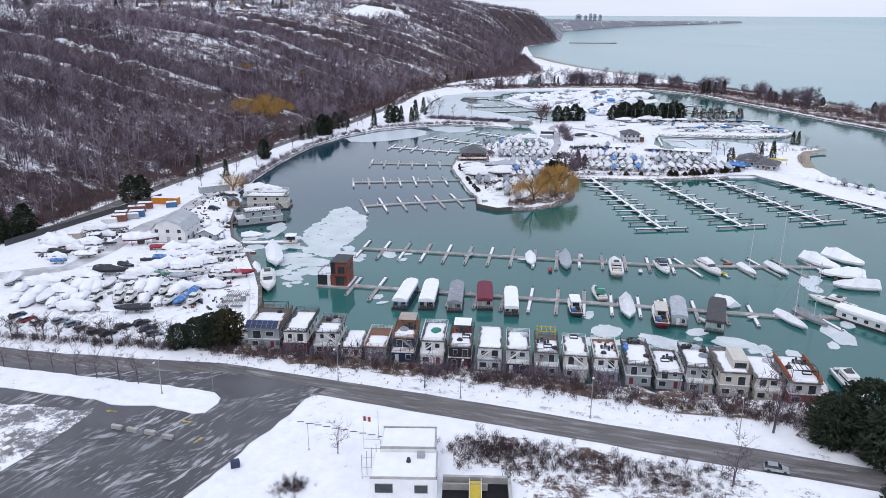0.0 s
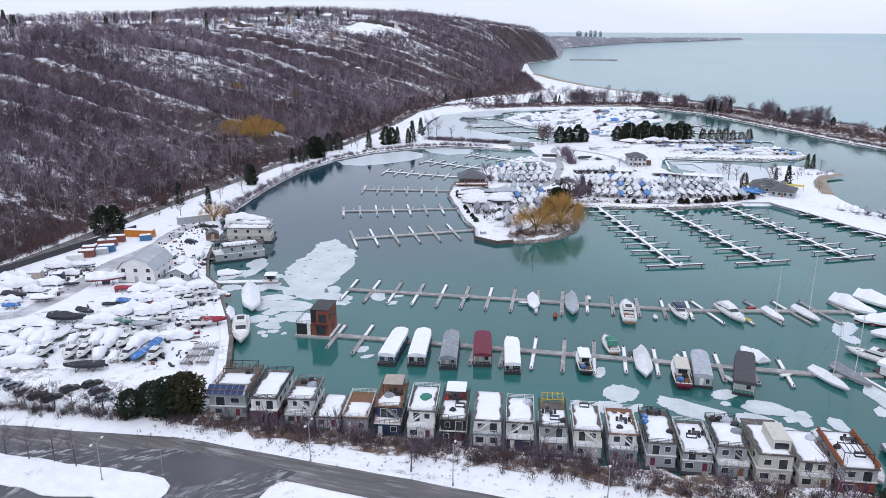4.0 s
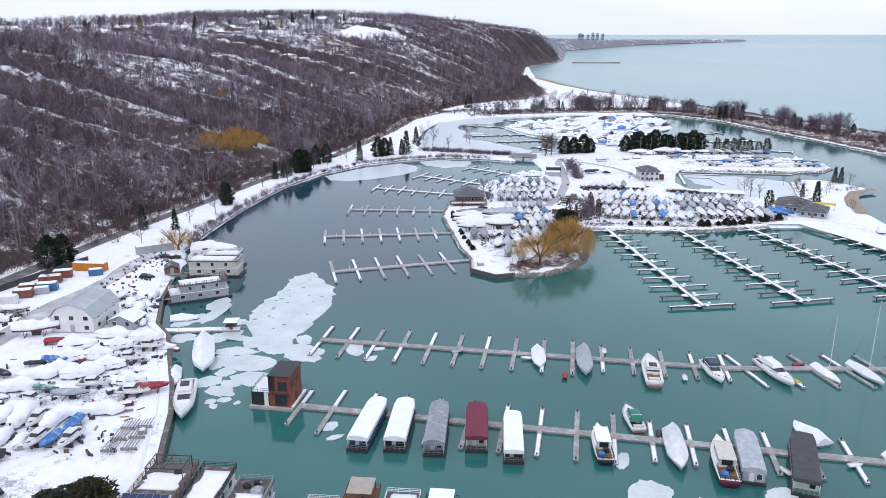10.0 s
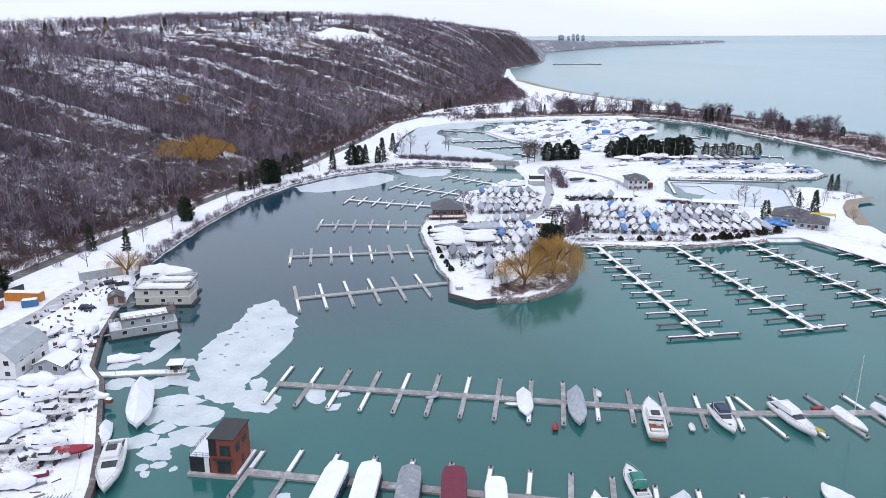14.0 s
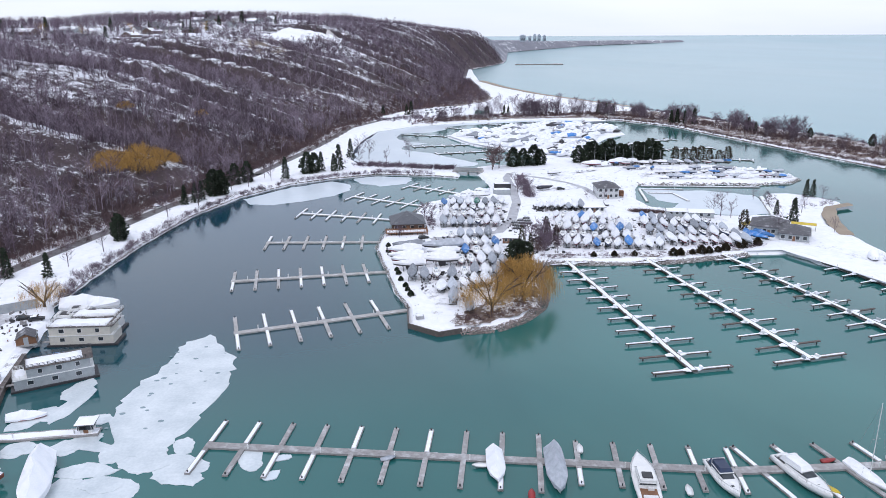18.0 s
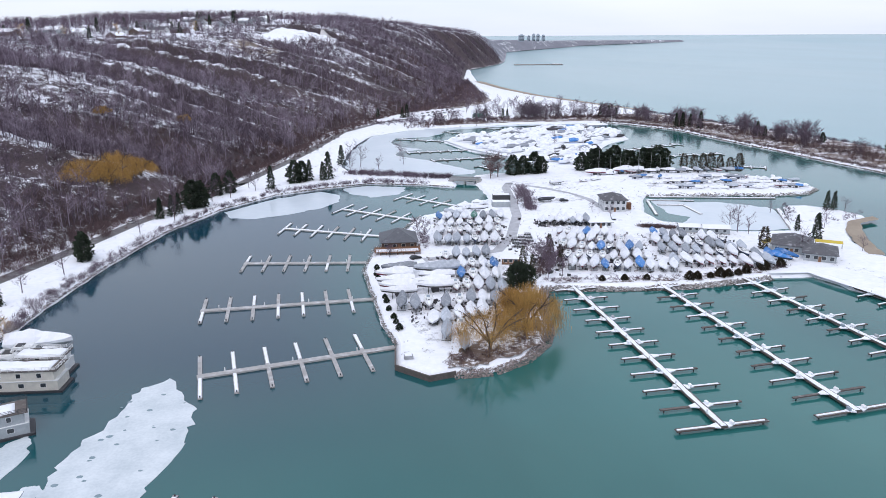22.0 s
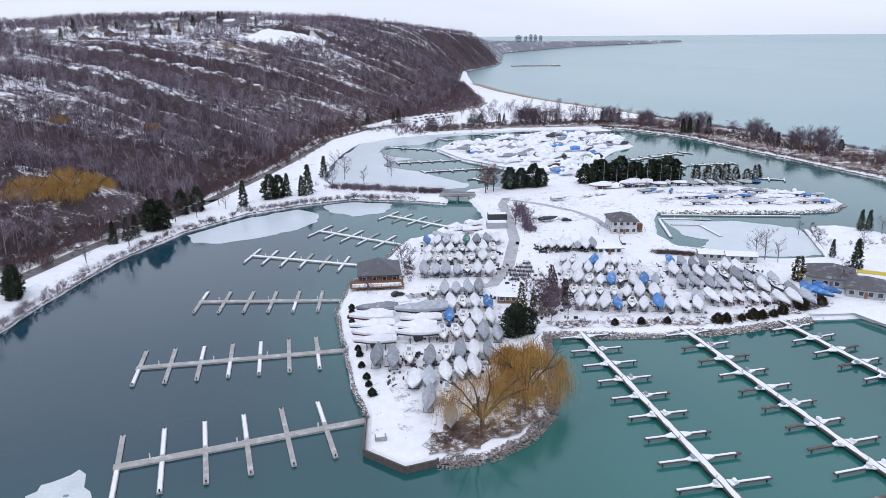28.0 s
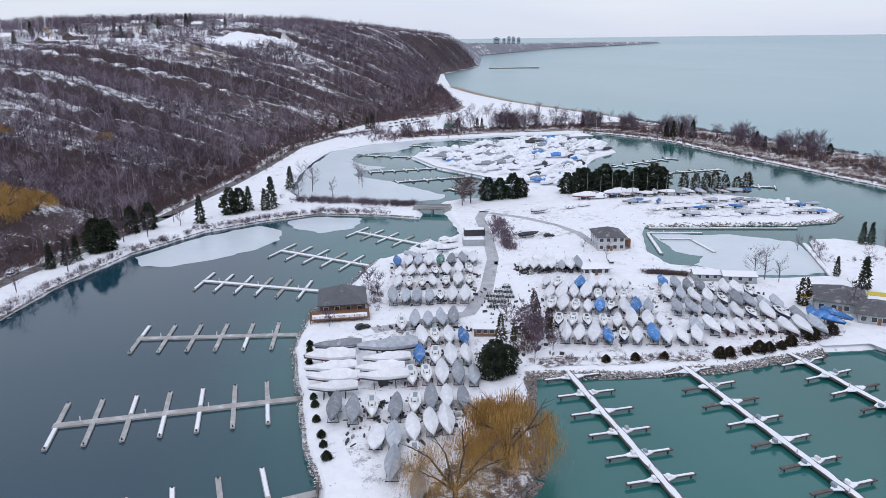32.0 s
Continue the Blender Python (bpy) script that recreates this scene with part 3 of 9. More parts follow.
def bluff_height(y, d):
    """Height of the bluff d metres inland from its foot at the plan line y."""
    if d <= 0:
        return GROUND - 0.35
    wide = 226 if y < 1350 else 226 - min(135, (y - 1350) * 0.2)
    top = float(np.interp(y, [-250, 450, 800, 1000, 1150, 1350, 1600, 1950, 2500, 3200], [64, 76, 80, 89, 99, 107, 105, 96, 84, 66])) + 2 * math.sin(y / 210.0)
    s = min(1.0, d / wide)
    h = top * (1 - (1 - s) ** 1.3) 
    rough = math.sin(math.pi * min(1, d / (wide * 1.15))) if d < wide * 1.15 else 0.0
    ridge = 0.45 - 2.2 * abs(noise.noise(Vector(((y + d * 0.5) / 62.0, d / 330.0, 1.7))))
    fine = 0.4 - 2 * abs(noise.noise(Vector(((y + d * 0.4) / 24.0, d / 110.0, 7.1))))
    h += rough * (ridge * 17 + fine * 5)
    if d > wide:
        h += 5 * noise.noise(Vector((y / 170.0, d / 170.0, 3.3))) + min(7.0 - 4.0 * min(1, max(0, y - 850) / 250), (d - wide) * 0.04)
    return max(GROUND - 0.35, h)


def toe_x(y):
    return float(np.interp(y, [p[0] for p in TOE], [p[1] for p in TOE]))


def bluff(name, ys, material, label):
    ds = [-8, 0, 3] + list(np.arange(8, 245, 7.0)) + [255, 275, 305, 350, 420, 520, 700, 1000]
    g = Geo()
    for y in ys:
        x0 = toe_x(y)
        lift, k = rim_lift(x0, y)
        k *= float(np.interp(y, [3000, 3600, 4020], [1.0, 0.7, 0.25]))
        for d in ds:
            g.v.append((x0 - d * k, y + d * 0.18, bluff_height(y, d) * k + lift))
    m = len(ds)
    for j in range(len(ys) - 1):
        for i in range(m - 1):
            g.f.append((j * m + i, (j + 1) * m + i, (j + 1) * m + i + 1, j * m + i + 1))
    return tagged(part(name, g, material, smooth=True), label, "hillside", kind="structure")


bluff("ground_bluff", list(np.arange(-250, 2505, 7.0)), M_BLUFF, "high wooded clay bluff with patches of snow")
# The far coast's earth tones are pale and bluish: distance haze painted in.
bluff("backdrop_coast", list(np.arange(2500, 4021, 19.0)), ground_mat("hazed_coast_ground", (0.17, 0.175, 0.21), (0.26, 0.26, 0.29), 0.40, 0.008), "far wooded coast with haze put into its pale colour")


def bluff_at(d, y0):
    """A spot d metres up the bluff: x, y, z."""
    return toe_x(y0) - d, y0 + d * 0.18, bluff_height(y0, d)


# ---- trees ----
def sliver(V, T, a, b, w, rng):
    """A thin twig from a to b."""
    d = np.array(b) - np.array(a)
    s = np.cross(d, rng.normal(size=3))
    s = s / (np.linalg.norm(s) + 1e-9) * w
    n = len(V)
    V += [np.array(a) - s, np.array(a) + s, np.array(b)]
    T.append((n, n + 1, n + 2))


def bare_tree(seed, limbs=9, twigs=5, spread=0.30, width=0.010, fork=0.25):
    """A leafless tree one metre high: a tapered trunk, limbs and many twigs."""
    rng = np.random.default_rng(seed)
    V, T = [], []
    lean = rng.normal(size=2) * 0.04
    pts = [np.array((lean[0] * h, lean[1] * h, h)) for h in (0, 0.35, 0.7, 0.95)]
    rad = [0.022, 0.016, 0.009, 0.002]
    for k in range(3):
        n = len(V)
        for p, r in ((pts[k], rad[k]), (pts[k + 1], rad[k + 1])):
            for i in range(3):
                V.append(p + np.array((math.cos(2.1 * i), math.sin(2.1 * i), 0)) * r)
        for i in range(3):
            j = (i + 1) % 3
            T += [(n + i, n + j, n + 3 + j), (n + i, n + 3 + j, n + 3 + i)]
    for k in range(limbs):
        h = fork + (0.9 - fork) * (k + rng.random()) / limbs
        a = rng.uniform(0, 6.28)
        reach = spread * (1.15 - 0.7 * abs(h - 0.5)) * rng.uniform(0.7, 1.15)
        p0 = np.array((lean[0] * h, lean[1] * h, h))
        p1 = p0 + np.array((math.cos(a) * reach, math.sin(a) * reach, reach * rng.uniform(0.5, 1.1)))
        sliver(V, T, p0, p1, width * 1.3, rng)
        for _ in range(twigs):
            f = rng.uniform(0.25, 1.0)
            q = p0 + (p1 - p0) * f
            e = q + np.array((rng.normal() * 0.6, rng.normal() * 0.6, rng.uniform(0.2, 1.2))) * reach * 0.55
            sliver(V, T, q, e, width, rng)
    return np.array(V), np.array(T)


def shrub(seed, stems=26, width=0.014, droop=0.0):
    rng = np.random.default_rng(seed)
    V, T = [], []
    for _ in range(stems):
        a, r = rng.uniform(0, 6.28), rng.uniform(0.05, 0.5)
        b = (rng.normal() * 0.2, rng.normal() * 0.2, rng.uniform(0, 0.15))
        e = (math.cos(a) * r + b[0], math.sin(a) * r + b[1], rng.uniform(0.45, 1.0) - droop * r)
        sliver(V, T, b, e, width, rng)
        m = (np.array(b) + np.array(e)) / 2
        sliver(V, T, m, m + np.array((rng.normal() * 0.2, rng.normal() * 0.2, rng.uniform(0.1, 0.4))), width * 0.8, rng)
    return np.array(V), np.array(T)


def leafy(seed, shape, count, size, flat=0.5):
    """Clumps of small leaf blades over a crown shape; shape gives a radius for a height between 0 and 1."""
    rng = np.random.default_rng(seed)
    V, T = [], []
    for _ in range(count):
        h = rng.uniform(0.0, 1.0)
        r = shape(h) * rng.uniform(0.45, 1.08)
        a = rng.uniform(0, 6.28)
        c = np.array((math.cos(a) * r, math.sin(a) * r, h))
        out = np.array((math.cos(a), math.sin(a), rng.uniform(-0.5, flat)))
        side = np.cross(out, (0, 0, 1.0)) + rng.normal(size=3) * 0.4
        n = len(V)
        s = size * rng.uniform(0.6, 1.3)
        V += [c - side * s * 0.5, c + side * s * 0.5, c + out * s * 1.3, c + np.array((0, 0, s * 0.7))]
        T += [(n, n + 1, n + 2), (n, n + 2, n + 3)]
    return np.array(V), np.array(T)


BARE = [bare_tree(s, 9, 5, 0.30, 0.008) for s in range(6)]
BARE_FAR = [bare_tree(s, 7, 3, 0.32, 0.014) for s in range(20, 26)]
BARE_WIDE = [bare_tree(s, 15, 14, 0.36, 0.0045, 0.18) for s in range(10, 13)]
DENSE = [bare_tree(s, 20, 16, 0.40, 0.0075, 0.14) for s in range(40, 43)]
SHRUBS = [shrub(s) for s in range(5)]
SHRUBS_FAR = [shrub(s, 13, 0.022) for s in range(30, 34)]
SPRUCE = [leafy(s, lambda h: 0.23 * (1 - h) ** 0.85 * (0.75 + 0.25 * math.cos(h * 44)) + 0.008, 520, 0.055, 0.1) for s in range(3)]
PINE = [leafy(s, lambda h: 0.05 + 0.28 * math.sin(math.pi * min(1, h * 0.85 + 0.18)) * (0.8 + 0.2 * math.sin(h * 23 + s)), 1000, 0.058, 0.5) for s in range(3)]
CEDAR = [leafy(s, lambda h: 0.22 * math.sin(math.pi * min(1, h * 0.8 + 0.16)) ** 0.7, 420, 0.06, 0.8) for s in range(3)]


ROUND = [leafy(s, lambda h: 0.50 * max(0.04, 1 - ((h - 0.46) / 0.55) ** 2) ** 0.5 * (0.86 + 0.14 * math.sin(h * 19 + s)), 1900, 0.052, 0.7) for s in range(3)]

THIN_SPRUCE = leafy(9, lambda h: 0.20 * (1 - h) ** 0.8 + 0.008, 240, 0.05, 0.1)


def tree_thing(name, template, x, y, height, material, label, category="tree", z=GROUND, wide=1.0, trunk=0.03, turn=0.0, group="", bark=True):
    """A single tree: trunk and crown."""
    base = empty(name, label, category, pose(x, y, z, 0, 0, turn), group)
    if bark:
        g = Geo().tube((0, 0, -0.3), (0.05, 0, height * 0.35), trunk * height * 0.55, trunk * height * 0.4).tube((0.05, 0, height * 0.34), (0, 0.06, height * 0.85), trunk * height * 0.4, trunk * height * 0.08)
        part("trunk", g, M_BARK, base)
    v, t = template
    v = v * np.array((height * wide, height * wide, height))
    soup("crown", v, t, material, parent=base, kind="")
    return base


def wood(name, places, templates, material, label, seed, category="woods"):
    v, t = scatter(templates, places, np.random.default_rng(seed))
    return soup(name, v, t, material, label, category)


rng = np.random.default_rng(11)
FACE_LOW = 155
slope_trees, pale_trees, slope_brush, slope_thicket, crest = [], [], [], [], []


def on_bare_face(y0, d):
    return (990 < y0 < 1150 and FACE_LOW + 8 < d < 212) or (1075 < y0 < 1180 and FACE_LOW - 8 < d < 195)


def stand(y0, d, seed, along=58.0, down=120.0):
    """How thick the wood stands: clumps drawn out down the slope, as the gullies run."""
    return noise.noise(Vector(((y0 + d * 0.5) / along, d / down, seed))) + 0.5 * noise.noise(Vector((y0 / 17.0, d / 17.0, seed + 3)))


while len(slope_trees) < 8200:
    y0, d = rng.uniform(150, 1500) if rng.random() < 0.78 else rng.uniform(150, 700), rng.uniform(4, 226)
    if on_bare_face(y0, d) or (stand(y0, d, 5.0) < -0.05 and rng.random() < 0.8) or (495 < y0 < 545 and 10 < d < 46):
        continue
    x, y, z = bluff_at(d, y0)
    (pale_trees if rng.random() < 0.38 else slope_trees).append((x, y, z - 0.2, rng.uniform(5.5, 9.0) if rng.random() < 0.45 else rng.uniform(9.0, 14.0)))
for _ in range(2600):
    y0, d = rng.uniform(150, 560), rng.uniform(50, 224)
    if stand(y0, d, 5.0) < -0.25:
        continue
    x, y, z = bluff_at(d, y0)
    (pale_trees if rng.random() < 0.2 else slope_trees).append((x, y, z - 0.2, rng.uniform(7.0, 13.0)))
for _ in range(25000):
    y0, d = rng.uniform(150, 1500), 222 * rng.random() ** 1.5 + 1
    if on_bare_face(y0, d) or (d > 22 and stand(y0, d, 9.0, 42.0, 60.0) < -0.06) or (495 < y0 < 545 and 12 < d < 46):
        continue
    x, y, z = bluff_at(d, y0)
    low = d < (22 if y0 < 650 else 36) + 50 * max(0.0, noise.noise(Vector((y0 / 90.0, d / 60.0, 2.0))) + 0.3) + max(0, y0 - 850) * 0.16
    (slope_brush if low or rng.random() < 0.05 else slope_thicket).append((x, y, z - 0.1, rng.uniform(2.0, 5.2)))
for _ in range(8500):
    y0, d = rng.uniform(300, 2400), 228 + 380 * rng.random() ** 0.8
    if 1000 < y0 < 1150 and d < 220:
        continue
    if y0 < 1330 and d < 300 and rng.random() < 0.5:
        continue
    x, y, z = bluff_at(d, y0)
    crest.append((x, y, z - 0.2, rng.uniform(4.5, 11) if y0 < 1000 else rng.uniform(8, 14)))
for _ in range(3600):
    y0 = rng.uniform(1450, 2490)
    k = 1.0
    d = rng.uniform(5, 240)
    x, y, z = toe_x(y0) - d * k, y0 + d * 0.18, bluff_height(y0, d) * k
    crest.append((x, y, z - 0.2, rng.uniform(8, 13)))
for _ in range(1700):
    y0 = rng.uniform(960, 1480)
    x0 = toe_x(y0)
    edge = float(np.interp(y0, [960, 1010, 1060, 1110, 1250, 1480], [45, 92, 125, 148, 150, 158]))
    if edge > x0:
        (slope_brush if rng.random() < 0.45 else slope_trees).append((rng.uniform(x0 - 4, edge), y0, GROUND - 0.1, rng.uniform(3.0, 8.0)))
wood("hillside_woods", [p for p in slope_trees if p[1] < 800], BARE, M_TWIG, "dense leafless grey-brown woods on the bluff", 1)
wood("hillside_far_woods", [p for p in slope_trees if p[1] >= 800], BARE_FAR, M_TWIG, "dense leafless woods on the farther bluff", 4)
wood("hillside_pale_woods", pale_trees, BARE, M_PALE, "pale-barked leafless trees on the bluff", 7)
wood("hillside_brush", [p for p in slope_brush if p[1] < 700], SHRUBS, M_RUSTTWIG, "russet leafless brush on the bluff", 2)
wood("hillside_far_brush", [p for p in slope_brush if p[1] >= 700], SHRUBS_FAR, M_RUSTTWIG, "russet leafless brush on the farther bluff", 5)
wood("hillside_thicket", slope_thicket, SHRUBS_FAR, M_THICKET, "grey-purple leafless thickets between the trees on the bluff", 6)
wood("clifftop_woods", crest, BARE_FAR, M_TWIG, "leafless trees along the top of the bluff", 3)


# ---- docks ----
def dock(p0, p1, fingers, label, width=2.2, finger_width=1.1, snow=0.6, piles=True, level=0.55, deck=None, raised=False):
    """A floating dock: a walkway from p0 to p1 and fingers (how far along, reach to its left, reach to its right, turn in degrees)."""
    deck = deck or M_WOOD
    a, b = Vector((*p0, 0)), Vector((*p1, 0))
    length = (b - a).length
    ang = math.degrees(math.atan2(b.y - a.y, b.x - a.x))
    base = empty("floating_dock", label, "dock", pose(a.x, a.y, 0, 0, 0, ang), "harbour docks")
    w = part("walkway", Geo().box(0, -width / 2, level - 0.5 if raised else 0.1, length, width / 2, level), deck, base)
    r = random.Random(int(length * 100) + int(a.x))
    if snow > 0.55:
        rings, k = [], max(3, int(length / 2.5))
        for i in range(k + 1):
            x, lo, hi = 0.2 + (length - 0.4) * i / k, -width * r.uniform(0.26, 0.44), width * r.uniform(0.26, 0.44)
            h = level + r.uniform(0.05, 0.15) * min(1, snow + 0.2)
            rings.append([(x, lo, level), (x, lo + 0.12, h), (x, hi - 0.12, h), (x, hi, level)])
        part("snow_cover", Geo().loft(rings), M_FRESH, w)
    for f, left, right, turn in fingers:
        m = pose(f * length, 0, 0, 0, 0, turn)
        head = raised and f > 0.99
        g = Geo().box(-finger_width * (0.9 if head else 0.5), -right, level - 0.34 if raised else 0.12, finger_width * (0.9 if head else 0.5), left, level - 0.03)
        fo = part("finger", g, deck, base, at=m)
        for lo, hi in ((width * 0.55, left), (-right, -width * 0.55)):
            if hi - lo > 2 and r.random() < snow:
                part("snow_cover", Geo().box(-finger_width * 0.36, lo + 0.2, level - 0.03, finger_width * 0.36, hi - r.uniform(0.2, 1.5), level + 0.09, 0.07), M_FRESH, fo)
        if raised:
            for sy in (1, -1):
                part("gusset", Geo().prism([(-1.15 * sy, sy * width / 2), (1.15 * sy, sy * width / 2), (0.37 * sy, sy * 3.0), (-0.37 * sy, sy * 3.0)], level - 0.2, level + 0.06), M_FRESH, fo)
                e = (left if sy > 0 else right) - 1.0
                part("mooring_post", Geo().tube((0, sy * e, -1.2), (0, sy * e, level - 0.34), 0.17, n=7), M_DARK, fo)
                if r.random() < 0.6:
                    bx, by = r.uniform(-0.5, 0.5), sy * r.uniform(1.2, 2.2)
                    part("dock_box", Geo().box(bx - 0.6, by - 0.35, level + 0.06, bx + 0.6, by + 0.35, level + r.uniform(0.5, 0.85), 0.1), r.choice((M_FRESH, M_FRESH, M_WHITE, M_GREYSIDE, M_BLUESIDE)), fo)
        elif piles:
            for e in (left, -right):
                if abs(e) > 4:
                    part("mooring_post", Geo().tube((0, e - math.copysign(0.4, e), -1.0), (0, e - math.copysign(0.4, e), level + 0.45), 0.16, n=7), M_DARK, fo)
    k = max(2, int(length / 14))
    for i in range(k):
        x = (i + 0.6) * length / k
        part("power_post", Geo().box(x - 0.13, -0.95, level, x + 0.13, -0.7, level + 1.1, 0.05), M_WHITE, w)
    return base


def even(n, left, right, first=0.02, last=0.98, turn=0.0):
    return [(first + (last - first) * i / (n - 1), left, right, turn) for i in range(n)]


# the two long docks off the houseboats
dock((-29.5, 255), (78, 236.8), [(0.003 + 0.0713 * i, (10.4 if i < 10 else 8.4), (10.6 if i < 10 else 7.6), 0) for i in range(15)], "long grey wooden dock with bare slips", snow=0.5)
dock((78, 236.8), (132, 236), [(f, 9, 11, 12) for f in (0.09, 0.25, 0.41, 0.57, 0.73, 0.9)], "long grey wooden dock with moored boats", snow=0.5)
dock((-28.5, 216.5), (100, 192.3), [(0.004 + 0.0606 * i, (8.0 if i == 0 or i > 9 else 9.6), (8.6 if i == 0 or i > 9 else 11), 0) for i in range(16)], "long grey wooden dock with covered houseboats", snow=0.5)
dock((100, 192.3), (122, 193), [(f, 8.5, 9.5, 12) for f in (0.3, 0.8)], "short grey wooden dock end", snow=0.5)
# the west docks of the peninsula
dock((15, 331), (-36, 316.5), even(6, 12.6, 13, 0.17, 0.985, -2.4), "concrete-edged dock with long bare fingers", deck=M_CONCRETE, snow=0.45)
dock((10, 371), (-46.5, 364.5), even(7, 10.8, 11.2, 0.16, 0.985, 1), "concrete-edged dock with long bare fingers", deck=M_CONCRETE, snow=0.4)
dock((7, 411.5), (-42, 414.8), even(6, 10.2, 10.2, 0.18, 0.985, 3.5), "concrete-edged dock with long bare fingers", deck=M_CONCRETE, snow=0.5)
dock((10, 450), (-34, 467.5), even(6, 9.6, 10, 0.14, 0.985, 11), "concrete-edged dock with long bare fingers", deck=M_CONCRETE, snow=0.7)
dock((31, 474), (-10, 504), even(6, 10, 11, 0.1, 0.985, 9), "concrete-edged dock with snowy fingers", deck=M_CONCRETE, snow=0.9)
dock((51, 503), (21, 530), even(5, 9, 9.5, 0.1, 0.98, 8), "concrete-edged dock with snowy fingers", deck=M_CONCRETE, snow=0.9)
# the snowy east docks
for x0, y0, x1, y1, tn in ((76, 383, 87.2, 280.2, 1), (106.5, 382, 121, 284.5, 2.5), (138.5, 383, 157, 291, 3), (172, 368, 196, 284, 3)):
    reach = (7.6, 7.6, 7.8, 7.4, 7.6, 7.5, 7.8, 9.3, 10.3, 10.4, 11.2)
    dock((x0, y0), (x1, y1), [(0.1 + 0.0893 * i, q, q, tn) for i, q in enumerate(reach)], "snow-covered dock with double fingers on dark posts", width=1.9, finger_width=0.75, snow=0.85, level=1.1, deck=M_DECK, raised=True)
# lagoon and inlet docks
dock((63, 738), (23, 757), even(4, 7, 7, 0.1, 0.97), "dark dock in the frozen lagoon", deck=M_DECK, snow=0.8)
dock((78, 691), (28, 683), even(7, 6, 6, 0.05, 0.98), "dark dock in the frozen lagoon", deck=M_DECK, snow=0.9)
dock((92, 656), (44, 646), even(6, 6, 6, 0.05, 0.98), "dark dock in the frozen lagoon", deck=M_DECK, snow=0.9)
dock((84, 604), (74, 620), even(2, 5, 5, 0.4, 0.95), "dark dock in the frozen lagoon", deck=M_DECK, snow=0.7)
dock((93, 778), (65, 800), even(4, 6, 6, 0.1, 0.97), "dark dock in the frozen lagoon", deck=M_DECK, snow=0.9)
dock((128, 806), (103, 826), even(3, 6, 6, 0.1, 0.97), "dark dock in the frozen lagoon", deck=M_DECK, snow=0.9)
dock((166, 818), (149, 836), even(3, 6, 6, 0.1, 0.97), "dark dock in the frozen lagoon", deck=M_DECK, snow=0.9)
dock((190, 675), (242, 703), even(6, 7, 7, 0.1, 0.97), "dark dock in the lagoon", deck=M_DECK, snow=0.9)
dock((212, 648), (255, 654), even(5, 6, 6, 0.1, 0.97), "dark dock in the lagoon", deck=M_DECK, snow=0.9)
dock((240, 602), (258, 594), even(3, 6, 6, 0.1, 0.97), "dark dock in the lagoon", deck=M_DECK, snow=0.9)
dock((153, 516.5), (218, 506.5), [], "long narrow snowy dock along the inlet", width=1.6, snow=1.0, piles=False)
dock((149, 509), (173, 505), [], "narrow snowy dock in the inlet", width=1.4, snow=1.0, piles=False)
dock((149, 507), (143, 477), [], "narrow snowy dock in the inlet", width=1.6, snow=1.0, piles=False)
dock((151, 498), (164, 496), [(0.97, 0, 20, 12)], "L-shaped snowy dock in the inlet", width=1.4, finger_width=1.6, snow=1.0, piles=False)
dock((207, 483), (192, 441), [], "white snowy dock at the mouth of the inlet", width=2.4, snow=1.0, piles=False)


# ---- boats on land ----
def hull_rings(L, B, D, stern=0.8, rows=9, full=2.3):
    """Rings of a hull from stern to bow: the bow points to +x, the keel line lies at z 0."""
    rings = []
    for k in range(rows):
        s = k / (rows - 1)
        x = -L / 2 + L * s
        w = B / 2 * (stern + (1 - stern) * math.sin(min(1, s * 2.2) * math.pi / 2)) * (1 - max(0, (s - 0.48) / 0.52) ** full)
        w = max(w, 0.03)
        rise = D * (0.08 + 0.55 * max(0, s - 0.55) ** 1.5 * 2)
        top = D * (1 + 0.14 * max(0, s - 0.4))
        bow = 0.10 * L * max(0, s - 0.8) * 2
        rings.append([(x + bow, -w, top), (x + bow * 0.8, -w * 0.93, top * 0.55 + rise * 0.45), (x, -w * 0.5, rise + 0.12 * D), (x, 0, rise), (x, w * 0.5, rise + 0.12 * D), (x + bow * 0.8, w * 0.93, top * 0.55 + rise * 0.45), (x + bow, w, top)])
    return rings


def cover_rings(L, B, D, ridge, seed, rows=9, heap=False, stern=0.8, full=2.3):
    """A tent of wrap drawn over a hull, with a ridge and sagging sides; heap: a rounded load of snow instead."""
    r = random.Random(seed)
    out = []
    for k, ring in enumerate(hull_rings(L, B, D, stern, rows, full)):
        s = k / (rows - 1)
        x, w, top = ring[0][0], -ring[0][1] + 0.07, ring[0][2]
        h = ridge * (0.75 + 0.35 * math.sin(min(1, s * 1.6) * math.pi)) * (1 - 0.75 * max(0, (s - 0.6) / 0.4) ** 1.5) * r.uniform(0.88, 1.1)
        skew = r.uniform(-0.08, 0.08) * B
        low = top - D * (0.1 if heap else r.uniform(0.18, 0.42))
        a, b = (0.74, 0.86) if heap else (0.55, 0.48)
        out.append([(x, -w * 0.985, low), (x, -w, top + 0.02), (x, -w * a + skew, top + h * b), (x, skew, top + h), (x, w * a + skew, top + h * b), (x, w, top + 0.02), (x, w * 0.985, low)])
    out[0] = [(p[0] - 0.08, p[1], p[2]) for p in out[0]]
    return out


